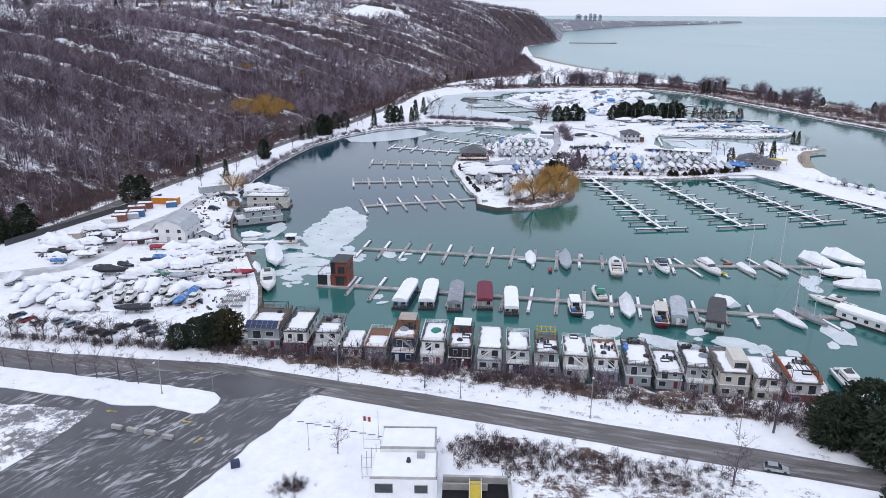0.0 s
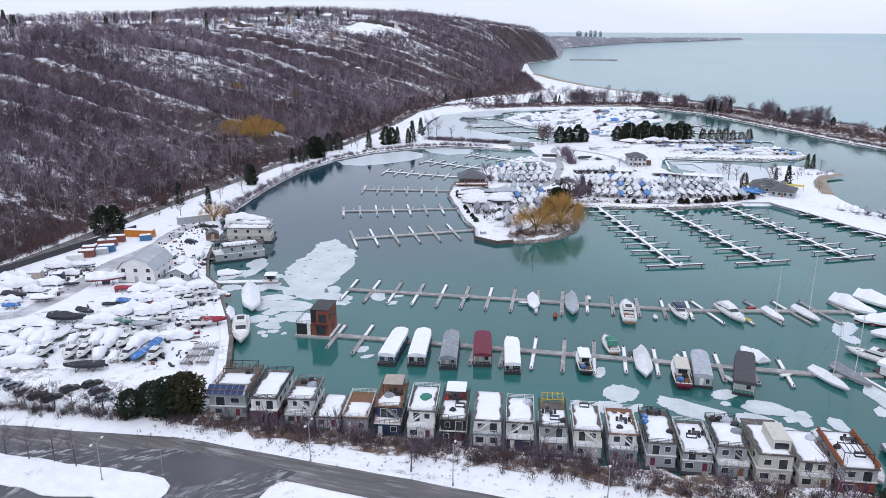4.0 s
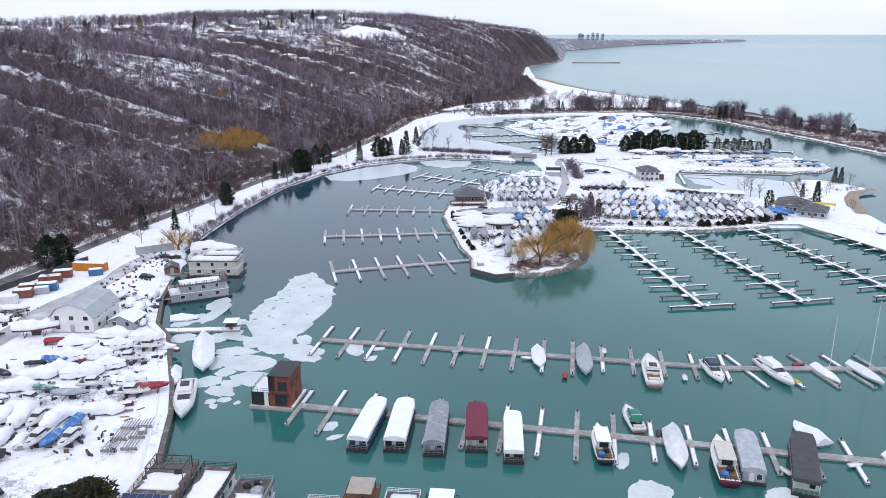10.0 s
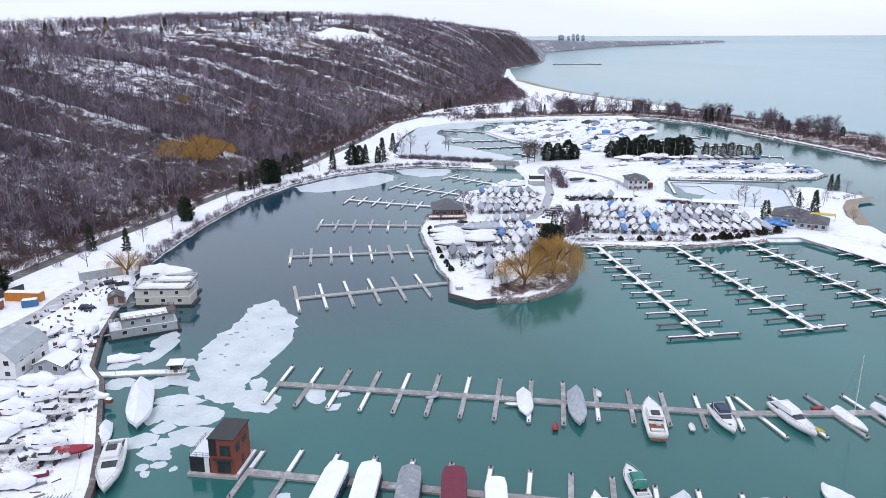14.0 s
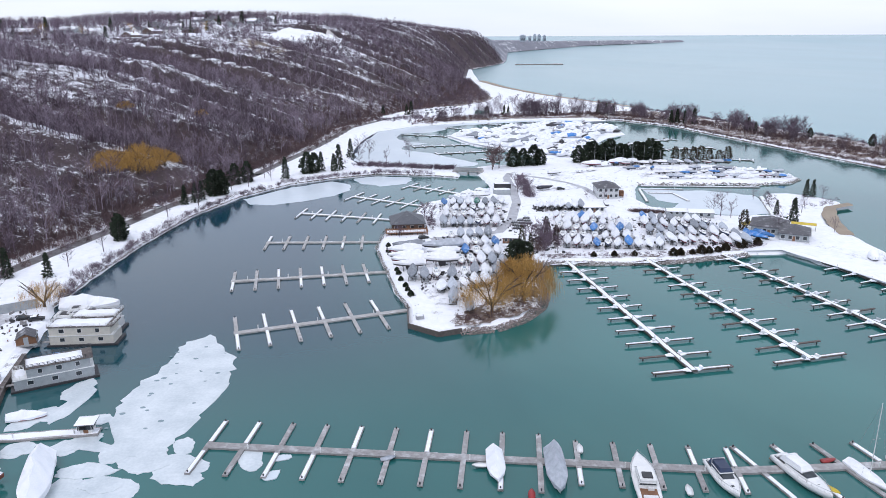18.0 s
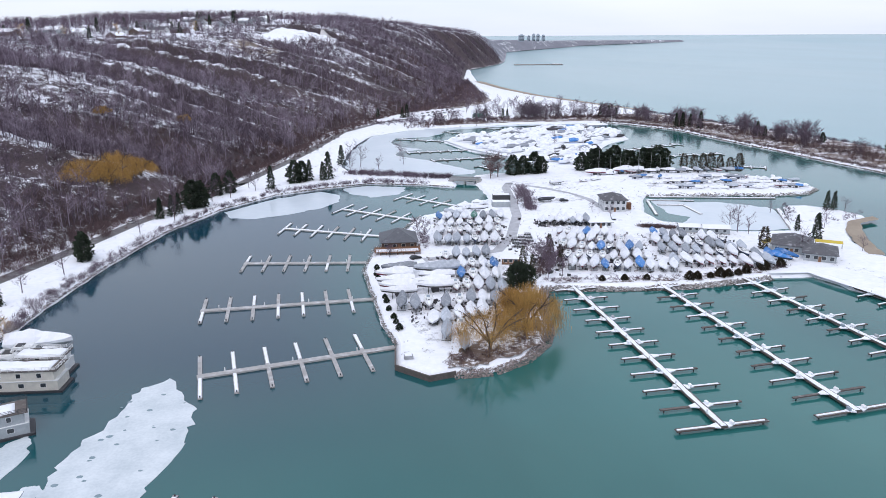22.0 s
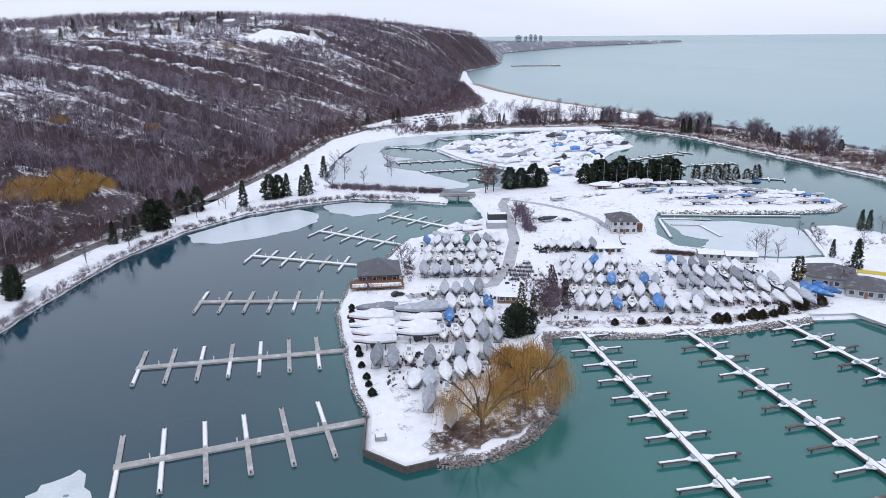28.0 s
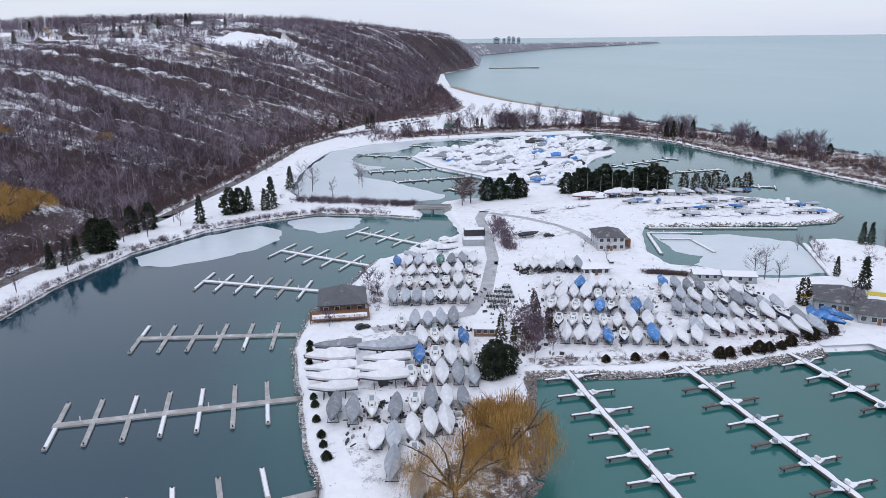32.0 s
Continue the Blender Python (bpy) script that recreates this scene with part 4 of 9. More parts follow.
def mound_rings(L, B, D, ridge, seed, rows=12):
    """A boat lost under deep snow: an uneven mound with a lump where the cabin is, hanging low over the sides."""
    r = random.Random(seed)
    out = []
    lump = r.uniform(0.3, 0.6)
    for k in range(rows):
        s = k / (rows - 1)
        x = -L / 2 + L * s
        w = B / 2 * (0.72 + 0.28 * math.sin(min(1, s * 3) * 1.5708)) * (1 - 0.72 * max(0, (s - 0.55) / 0.45) ** 2.2) * r.uniform(0.93, 1.07)
        h = D * 0.9 + ridge * (0.45 + 0.75 * math.exp(-((s - lump) / 0.2) ** 2)) * r.uniform(0.88, 1.1) * (0.7 if k in (0, rows - 1) else 1)
        low = D * r.uniform(-0.1, 0.35)
        sk = r.uniform(-0.1, 0.1) * B
        out.append([(x, -w, low), (x, -w * 1.02, D * 0.75), (x, -w * 0.82 + sk, h * 0.88), (x, sk, h), (x, w * 0.82 + sk, h * 0.85), (x, w * 1.02, D * 0.75), (x, w, low)])
    out.insert(0, [(p[0] - 0.1, p[1] * 0.8, D * 0.3 + (p[2] - D * 0.3) * 0.4) for p in out[0]])
    out.append([(p[0] + 0.15, p[1] * 0.6, D * 0.4 + (p[2] - D * 0.4) * 0.4) for p in out[-1]])
    return out


def stored_boat(L, B, hull, wrap, ridge, label, seed, sail=True):
    """A laid-up boat on a cradle, wrapped for winter, or with its deck showing where there is no wrap. It rests at z 0, bow to +x."""
    base = empty("stored_boat", label, "boat", group="boats laid up for winter")
    D = L * (0.135 if sail else 0.15)
    stern, full = (0.58, 1.75) if sail else (0.8, 2.3)
    lift = 1.25 if sail else (0.45 if wrap is M_FRESH else 0.75)
    up = pose(0, 0, lift)
    rings = hull_rings(L, B, D, stern, 9, full)
    part("hull", Geo().loft(rings), hull, base, smooth=True, at=up)
    # Dark bottom paint, which also stands in for the shadow under the bow.
    low = [[(px * 1.003, py * 1.03, pz - 0.03) for px, py, pz in r[1:6]] for r in rings]
    part("bottom", Geo().loft(low, closed=False), (M_BLACK, M_NAVY, M_MAROON, M_DARK)[seed % 4], base, at=up)
    if wrap is None:
        part("deck", Geo().loft([[(px * 0.99, py * 0.95, pz + 0.02) for px, py, pz in (r[0], (r[0][0], 0, r[0][2] + 0.07), r[-1])] for r in rings], caps=False, closed=False), M_WHITE, base, at=up)
        c = part("coachroof", Geo().loft([[(-L * 0.12, -B * 0.27, D), (L * 0.24, -B * 0.17, D), (L * 0.24, B * 0.17, D), (-L * 0.12, B * 0.27, D)], [(-L * 0.11, -B * 0.24, D + 0.45), (L * 0.19, -B * 0.13, D + 0.38), (L * 0.19, B * 0.13, D + 0.38), (-L * 0.11, B * 0.24, D + 0.45)]]), M_WHITE, base, at=up)
        part("hatch", Geo().box(L * 0.08, -0.28, D + 0.40, L * 0.08 + 0.6, 0.28, D + 0.48), M_GLASS, c)
        for sy in (-1, 1):
            part("side_window", Geo().box(-L * 0.08, sy * B * 0.252 - 0.03, D + 0.14, L * 0.08, sy * B * 0.252 + 0.03, D + 0.32), M_GLASS, c)
        part("cockpit", Geo().box(-L * 0.42, -B * 0.17, D - 0.1, -L * 0.14, B * 0.17, D + 0.11), (M_BLUESIDE, M_DARK, M_BROWN)[seed % 3], base, at=up)
        part("deck_snow", Geo().loft([[(px * 0.97, py * 0.5, pz + 0.09), (px * 0.97, 0, pz + 0.2), (px * 0.97, -py * 0.5, pz + 0.09)] for px, py, pz in [r[0] for r in rings[5:]]], caps=False, closed=False), M_FRESH, base, at=up)
        g = Geo()
        for k in (0, 2, 4, 6):
            for e in (0, -1):
                x, y, z = rings[k][e]
                g.tube((x, y * 0.96, z), (x, y * 0.96, z + 0.6), 0.03, n=4)
        part("stanchions", g, M_STEEL, base, at=up)
    elif wrap is M_FRESH:
        part("cover", Geo().loft(mound_rings(L, B, D, ridge, seed), closed=False), wrap, base, smooth=True, at=up)
    else:
        cover = cover_rings(L, B, D, ridge, seed, 9, False, stern, full)
        part("cover", Geo().loft(cover, closed=False), wrap, base, at=up)
    if sail:
        k = L * 0.17
        part("keel", Geo().loft([[(-k * 0.5, -0.1, 0.12), (k * 0.6, -0.1, 0.12), (k * 0.6, 0.1, 0.12), (-k * 0.5, 0.1, 0.12)], [(-k * 0.6, -0.13, lift + 0.25), (k * 0.8, -0.13, lift + 0.25), (k * 0.8, 0.13, lift + 0.25), (-k * 0.6, 0.13, lift + 0.25)]]), M_DARK, base)
    for x in (-L * 0.24, L * 0.2):
        g = Geo().box(x - 0.1, -B * 0.42, 0, x + 0.1, B * 0.42, 0.16)
        for sy in (-1, 1):
            g.tube((x, sy * B * 0.38, 0.1), (x, sy * B * 0.30, lift + D * 0.42), 0.06, n=5)
        part("cradle", g, M_DARK, base)
    return base


M_BLACKWRAP = mat("black_tarp", (0.035, 0.038, 0.05), (0.02, 0.022, 0.03), 0.8, 0.6, 0.35, snow=0.3, snow_amount=0.6, soft=0.3)
M_REDWRAP = mat("red_tarp", (0.36, 0.03, 0.05), (0.26, 0.02, 0.035), 0.8, 0.6, 0.35, snow=0.3, snow_amount=0.5, soft=0.3)
FLEET_SPEC = [
    (10.6, 3.25, M_WHITE, M_WRAP, 1.3, "sailing boat in white shrink wrap on a cradle", True), (11.6, 3.5, M_WHITE, M_WRAP, 1.7, "large sailing boat in white shrink wrap on a cradle", True),
    (9.6, 3.0, M_NAVY, M_GREYWRAP, 1.3, "dark-hulled sailing boat under a grey tarpaulin", True), (10.8, 3.25, M_WHITE, M_GREYWRAP, 1.5, "white sailing boat under a grey tarpaulin", True),
    (9.8, 3.1, M_WHITE, M_BLUE, 1.3, "white sailing boat under a bright blue tarpaulin", True), (9.0, 2.9, M_RED, M_WRAP, 1.2, "red-hulled boat in white shrink wrap on a cradle", True),
    (9.8, 3.1, M_WHITE, M_GREENWRAP, 1.3, "white boat under a dark green tarpaulin", True), (8.6, 3.5, M_WHITE, M_WRAP, 1.2, "motor boat in white shrink wrap on blocks", False),
    (7.4, 3.5, M_WHITE, M_FRESH, 1.3, "motor boat heaped with snow on blocks", False), (8.2, 3.6, M_BLACK, M_FRESH, 1.2, "dark motor boat heaped with snow on blocks", False),
    (10.0, 3.1, M_WHITE, M_GREYWRAP, 1.1, "white boat under a slack grey cover", True), (9.2, 3.0, M_NAVY, M_BLUE, 1.2, "navy boat under a bright blue cover", True),
    (10.6, 3.5, M_BLACK, M_BLACKWRAP, 1.3, "long dark boat under a black tarpaulin", False), (6.2, 2.8, M_NAVY, M_FRESH, 1.0, "small boat on a trailer heaped with snow", False), (6.8, 2.8, M_WHITE, M_BLUE, 0.8, "small motor boat under a bright blue tarpaulin", False),
    (9.6, 4.6, M_BLACK, M_FRESH, 2.2, "large cabin cruiser buried under a mound of snow", False), (9.2, 3.0, M_DARK, M_BLACKWRAP, 0.7, "low dark boat under a slate cover on a trailer", False), (8.0, 3.0, M_RED, M_REDWRAP, 0.8, "boat under a bright red cover", False),
    (8.4, 4.0, M_NAVY, M_FRESH, 1.9, "cabin cruiser buried under a mound of snow", False), (7.0, 3.2, M_WHITE, M_FRESH, 1.5, "motor boat heaped with snow on blocks", False), (10.4, 4.2, M_WHITE, M_FRESH, 1.5, "long cruiser under a thick load of snow", False),
    (10.4, 3.2, M_WHITE, None, 1.2, "uncovered white sailing boat with a snowy foredeck", True), (9.4, 3.0, M_NAVY, None, 1.2, "uncovered dark-hulled sailing boat with a white deck", True)]
patterns = [None] * len(FLEET_SPEC)


def lay_up(kind, x, y, turn, z=GROUND, size=1.0):
    """Puts a laid-up boat of one of the kinds at a place, bow towards turn degrees."""
    m = pose(x, y, z - 0.02, 0, 0, turn)
    if patterns[kind] is None:
        L, B, hull, wrap, ridge, label, sail = FLEET_SPEC[kind]
        patterns[kind] = stored_boat(L, B, hull, wrap, ridge, label, kind * 7 + 3, sail)
        patterns[kind].matrix_basis = m
        return patterns[kind]
    ob = copy_thing(patterns[kind], m)
    ob.scale = (size, size, size * random.uniform(0.92, 1.1))
    return ob


def boat_row(p0, p1, n, turn, kinds, jitter=0.5, wobble=6, scale=1.0):
    for i in range(n):
        f = i / max(1, n - 1)
        x, y = p0[0] + (p1[0] - p0[0]) * f, p0[1] + (p1[1] - p0[1]) * f
        lay_up(random.choice(kinds), x + random.uniform(-jitter, jitter) * 0.6, y + random.uniform(-jitter, jitter), turn + random.uniform(-wobble, wobble), size=scale * random.uniform(0.86, 1.08))


SAIL, MIXED = [0, 0, 21, 1, 1, 21, 3, 10, 22, 4], [0, 0, 1, 21, 2, 3, 0, 1, 4, 5, 0, 22, 6, 1, 21, 0]
GREYS = [2, 3, 0, 10, 21, 1, 3, 10, 4, 11, 2, 22]
random.seed(5)
# the peninsula's rows, bows towards the harbour
boat_row((37, 470), (66, 470), 8, -95, MIXED)
boat_row((37, 458), (63, 458), 7, -95, MIXED)
boat_row((36, 446), (61, 446), 7, -96, SAIL)
boat_row((34, 431), (57, 430), 7, -96, SAIL)
NEAR = [(35.5, 408, 21), (39.5, 410, 3), (43.5, 410.5, 10), (47.5, 410, 3), (51.2, 411, 3), (36.4, 396, 21), (40.6, 397.5, 1), (44.4, 398, 21), (48.3, 397, 0), (52.2, 395, 4), (39.0, 385, 4), (43.2, 384.5, 21), (47.2, 383.5, 1), (51.4, 383.5, 0),
        (36.1, 373.3, 21), (39.9, 373.3, 21), (43.8, 373.1, 1), (47.8, 372.7, 3), (51.5, 371, 2), (17.5, 358, 3), (21.8, 356.5, 3), (26.1, 358.5, 21), (31.4, 356, 3), (36.0, 359.3, 21), (39.8, 360, 3), (43.6, 360.5, 0), (47.4, 360, 2),
        (26.8, 345, 7), (30.5, 344, 3), (34.8, 347.3, 0), (38.8, 349, 0), (42.4, 349.5, 1), (34.4, 336.2, 21), (29.8, 333.4, 3), (34.2, 325.5, 10)]
for x, y, k in NEAR:
    lay_up(k, x, y, -94 + random.uniform(-4, 4), size=random.uniform(0.93, 1.03))
for x, y, k, size in ((17.5, 393.5, 10, 1.25), (31, 390, 3, 1.45), (15.8, 386, 1, 1.1), (16.1, 379.5, 0, 1.2), (17, 374, 1, 1.1), (17, 368.5, 0, 1.1), (30.4, 383.6, 0, 1.15), (28.6, 378, 1, 1.05), (29.2, 372.4, 0, 1.15)):
    lay_up(k, x, y, 180 + random.uniform(-4, 4), size=size)
# the east rows
boat_row((87, 440), (112, 433), 8, -108, MIXED)
boat_row((85, 429), (112, 422), 8, -108, MIXED)
boat_row((83, 418), (112, 411), 9, -108, SAIL)
boat_row((82, 405), (112, 400), 8, -107, MIXED)
boat_row((81, 394), (117, 388), 10, -105, MIXED)
boat_row((126, 434), (150, 421), 8, -103, GREYS)
boat_row((123, 423), (153, 409), 9, -102, GREYS)
boat_row((121, 410), (158, 398), 10, -101, GREYS)
boat_row((120, 394), (154, 390), 9, -98, [0, 0, 1, 3, 5])
boat_row((84, 460), (103, 457), 7, -104, [3, 3, 0, 2])
lay_up(11, 161, 395, -66)
lay_up(4, 165, 398, -66)


# ---- roads and paved ground ----
def strip(name, line, width, material, label, z=GROUND + 0.05, kind="structure", category="road", wob=0.0):
    """A road along a line of plan points."""
    r = random.Random(len(line))
    pts = [Vector((x, y, 0)) for x, y in line]
    fine = []
    for a, b in zip(pts, pts[1:]):
        k = max(1, int((b - a).length / 6))
        fine += [a + (b - a) * i / k for i in range(k)]
    fine.append(pts[-1])
    L, R = [], []
    for i, p in enumerate(fine):
        d = (fine[min(i + 1, len(fine) - 1)] - fine[max(i - 1, 0)]).normalized()
        n = Vector((-d.y, d.x, 0))
        w = width / 2 * (1 + r.uniform(-wob, wob))
        L.append((p.x + n.x * w, p.y + n.y * w, z))
        R.append((p.x - n.x * w, p.y - n.y * w, z))
    n = len(fine)
    g = Geo().add(L + R, [(n + i, n + i + 1, i + 1, i) for i in range(n - 1)])
    return tagged(part(name, g, material), label, category, kind=kind)


def sheet(name, poly, material, label, z, step=4.0, wob=0.3, seed=1, category="ground", kind="structure", thick=0.0):
    p = resample(poly, step, wob, seed)
    g = Geo()
    if thick:
        q = outward(p, -thick * 0.5)
        g.loft([[(x, y, z - thick) for x, y in p], [(x, y, z - thick * 0.3) for x, y in p], [(x, y, z) for x, y in q]], caps=False)
        g.f.append(tuple(2 * len(p) + i for i in range(len(p))))
    else:
        area = sum(a[0] * b[1] - b[0] * a[1] for a, b in zip(p, p[1:] + p[:1]))
        g.add([(x, y, z) for x, y in p], [tuple(range(len(p))) if area > 0 else tuple(reversed(range(len(p))))])
    return tagged(part(name, g, material), label, category, kind=kind)


M_LANEGREY = mat("grey_slush_lane", (0.50, 0.50, 0.52), (0.33, 0.33, 0.35), 0.22, 0.6, 0.3, snow=0.42, snow_scale=0.12, snow_amount=0.8, soft=0.2)
strip("road", [(-190, 188), (-150, 177), (-106, 163), (-76, 158.5), (-54, 156.5), (-24, 147.5), (14, 135.7), (46, 125), (68, 118), (110, 104), (160, 86)], 7.6, M_ASPHALT, "wet grey road with slushy edges", wob=0.06)
sheet("parking_lot", [(-50, 155), (-26, 147.5), (-30, 143), (-40, 119), (-49, 100), (-70, 60), (-160, 60), (-160, 138), (-150, 168), (-106, 160), (-76, 156), (-62, 155.5)], M_LOT, "dark slushy parking area with tyre marks", GROUND + 0.06, 3, 0.3, 4)
sheet("snow_island", [(-99.2, 147.4), (-90.7, 145.4), (-81.9, 143.6), (-75.9, 142.3), (-71.4, 140.0), (-61.8, 139.6), (-52.5, 136.3), (-50.0, 136.8), (-48.5, 140.6), (-48.6, 142.9), (-50.6, 145.3), (-56.0, 147.1), (-65.3, 149.0), (-77.8, 151.9), (-91.1, 154.4), (-104.9, 157.4), (-126.9, 162.9), (-121.2, 150.9)], M_SNOW, "long snow-covered median with young trees", GROUND + 0.3, 3, 0.25, 5, thick=0.25)
sheet("snow_island_corner", [(-95.0, 140.2), (-85.4, 138.8), (-76.2, 137.7), (-74.4, 138.4), (-75.2, 132.1), (-76.8, 126.5), (-78.9, 120.9), (-81.1, 116.1), (-106.1, 104.1), (-120.0, 144.2)], M_SLUSH, "patchy snow on the parking area", GROUND + 0.16, 3, 0.6, 6, thick=0.08)
strip("road_west", [(-210, 150), (-178, 226), (-152, 279), (-145, 310), (-138, 344), (-128, 386), (-114, 434), (-103, 478), (-88, 520), (-73, 566), (-53, 650), (-42, 704), (-26, 800), (8, 873), (40, 905)], 6.5, M_ASPHALT, "grey road along the foot of the bluff")
strip("road_causeway", [(-73, 566), (-55, 586), (-30, 591), (0, 583), (30, 573), (52, 568), (66, 562), (84, 556), (120, 575), (140, 590)], 4.6, M_YARD, "snowy path over the causeway")
M_LANE = mat("packed_snow_road", (0.52, 0.53, 0.56), (0.34, 0.345, 0.37), 0.25, 0.7, 0.2)
strip("road_peninsula", [(84, 556), (79.5, 542), (78, 512), (74.5, 476), (66, 440), (57, 419), (40, 413), (27, 409)], 4.6, M_LANE, "grey lane of packed snow through the boat yard")
strip("road_east", [(74, 470), (100, 467), (128, 462), (150, 452), (165, 425), (172, 408), (182, 385), (196, 355), (214, 318)], 4.0, M_YARD, "snowy track past the eastern boat yard")
sheet("yard_west", [(-112, 196), (-60, 196), (-64, 220), (-78, 252), (-94, 262), (-112, 250), (-112, 226)], M_YARD, "grey trodden snow under the laid-up boats", GROUND + 0.045, 3, 0.9, 41)
strip("road_yard", [(-190, 205), (-150, 217), (-124, 229), (-120, 243), (-119, 256), (-118.6, 268), (-117, 281), (-113.2, 291), (-110.6, 306), (-110.5, 320), (-107, 334)], 7.0, M_LANEGREY, "grey lane of packed snow through the boat yard", wob=0.14)
sheet("yard_apron", [(-112, 170), (-56, 172), (-58, 198), (-66, 200), (-96, 192), (-116, 190)], M_YARD, "trodden snow between parked cars", GROUND + 0.05, 4, 0.6, 9)
sheet("scrub_bank", [(-48, 167), (-30, 165), (0, 158), (30, 152), (60, 145.5), (98, 137), (98, 129), (60, 136), (30, 145), (0, 152.5), (-30, 159.5), (-62, 167), (-62, 176), (-52, 180)], M_SCRUB, "brown scrubby bank behind the houseboats", GROUND + 0.12, 3, 0.7, 10)
sheet("scrub_field", [(2, 129), (14, 128), (50, 118), (58, 112), (56, 104), (14, 104), (14, 116), (2, 118)], M_SCRUBSNOW, "brown brush patch with snow between", GROUND + 0.1, 3, 0.8, 11)
sheet("scrub_corner", [(71, 129), (80, 121), (100, 113), (130, 101), (130, 128), (100, 138), (84, 138)], M_SCRUB, "brown grass and litter under dark bushes", GROUND + 0.11, 3, 0.6, 43)
strip("verge_track", [(-30, 154.5), (-10, 149), (14, 142), (46, 131.5), (68, 124), (74, 121)], 1.4, M_YARD, "faint trodden track along the snowy verge", GROUND + 0.06, wob=0.3)
sheet("point_scrub", [(28.5, 313.6), (39.5, 314.8), (49, 320.4), (56.2, 330.4), (59.4, 341.5), (59.4, 355), (52, 351), (45, 340), (37, 330), (30, 322)], M_SCRUB, "bare brown ground under the willows", GROUND + 0.1, 2, 0.9, 12)
sheet("yard_peninsula", [(70, 540), (86, 552), (120, 560), (140, 545), (146, 515), (136, 500), (120, 510), (100, 500), (92, 470), (78, 470), (76, 500)], M_YARD, "trodden snow in the open yard", GROUND + 0.04, 4, 0.8, 15)
sheet("yard_rows", [(116, 440), (122, 440), (119, 415), (117, 392), (112, 392), (114, 415)], M_YARD, "trodden snow between the boat rows", GROUND + 0.04, 4, 0.5, 16)
sheet("spit_scrub", [(60, 838), (143, 857), (222, 858), (245, 838), (277, 786), (291, 714), (305, 655), (317, 600), (332, 545), (355, 460), (396, 400), (393, 470), (382, 600), (373, 690), (348, 776), (324, 851), (297, 925), (220, 905), (140, 890), (60, 870)], M_SCRUB, "brushy brown ground along the spit", GROUND + 0.1, 5, 1.2, 17)
sheet("foot_scrub", [(8, 905), (40, 985), (95, 1004), (130, 1050), (150, 1110), (150, 1300), (158, 1480), (120, 1480), (90, 1220), (60, 1110), (20, 1010), (-10, 930)], M_SCRUB, "brushy brown ground at the foot of the bluff", GROUND + 0.1, 5, 1.2, 18)
sheet("parking_far", [(38, 900), (46, 958), (98, 990), (104, 960), (92, 915)], M_YARD, "far grey car park in the snow", GROUND + 0.1, 6, 0.6, 13)
sheet("beach", [(172, 1500), (186, 1500), (203, 1320), (228, 1182), (266, 1060), (303, 960), (297, 956), (255, 1060), (216, 1182), (190, 1320)], M_SAND, "strip of sandy beach", GROUND + 0.12, 8, 0.8, 14)

for k, poly in enumerate(([(32, 428), (64, 428), (70, 474), (34, 476)], [(14, 372), (34, 370), (58, 374), (56, 412), (14, 404)], [(26, 326), (40, 324), (50, 364), (14, 366)], [(78, 386), (118, 383), (116, 446), (82, 446)], [(118, 385), (160, 388), (156, 418), (124, 442)], [(82, 452), (106, 450), (106, 464), (82, 466)], [(158, 528), (246, 522), (248, 545), (164, 572)])):
    sheet("yard_trodden", poly, M_YARD, "grey trodden snow under the laid-up boats", GROUND + 0.045, 3, 0.9, 30 + k)
strip("yard_track", [(86, 552), (100, 540), (112, 524), (118, 508), (120, 480)], 3.2, M_LANE, "vehicle track across the snowy yard", GROUND + 0.07, wob=0.2)
strip("yard_track_east", [(120, 520), (136, 536), (160, 570), (200, 572)], 3.0, M_YARD, "faint track across the snowy yard", GROUND + 0.065, wob=0.2)
sheet("shore_scrub", [(66, 379), (90, 376.5), (118, 376.5), (150, 383.5), (160, 387), (158, 391), (148, 388), (118, 381.5), (90, 381.5), (68, 384)], M_SCRUBSNOW, "brown grass and snow above the stony bank", GROUND + 0.09, 2, 0.7, 44)
sheet("beach_spit", [(240, 459), (239.4, 453), (227, 447.5), (219, 434), (211.5, 417), (205.5, 399), (200, 401), (205, 418), (213, 437), (223, 451)], M_SAND, "curved strip of bare grey sand", GROUND + 0.1, 3, 0.3, 48)
# ---- ice ----
r_ice = random.Random(8)


FLOES = []


def floe(x, y, a, b, turn, label="broken white ice floe", material=M_ICE, seed=0):
    """A flat plate of ice with straight broken sides and a chipped rim."""
    FLOES.append(x)
    z = 0.06 + 0.003 * len(FLOES)
    r = random.Random(seed * 13 + int(x * 7))
    c, s = math.cos(radians(turn)), math.sin(radians(turn))
    n = r.randint(7, 11)
    ring = []
    for i in range(n):
        t = 6.2832 * (i + r.uniform(-0.3, 0.3)) / n
        q = r.uniform(0.78, 1.12)
        ring.append((a * math.cos(t) * q, b * math.sin(t) * q))
    pts = []
    for (ax, ay), (bx, by) in zip(ring, ring[1:] + ring[:1]):
        for k in range(4):
            f = k / 4
            u, v = ax + (bx - ax) * f + r.uniform(-0.045, 0.045) * a, ay + (by - ay) * f + r.uniform(-0.06, 0.06) * b
            pts.append((x + u * c - v * s, y + u * s + v * c))
    n = len(pts)
    g = Geo().loft([[(px, py, 0.0) for px, py in pts], [(px, py, z) for px, py in pts]], caps=False)
    g.f.append(tuple(n + i for i in range(n)))
    return tagged(part("ice_floe", g, material), label, "ice", "ice floes")


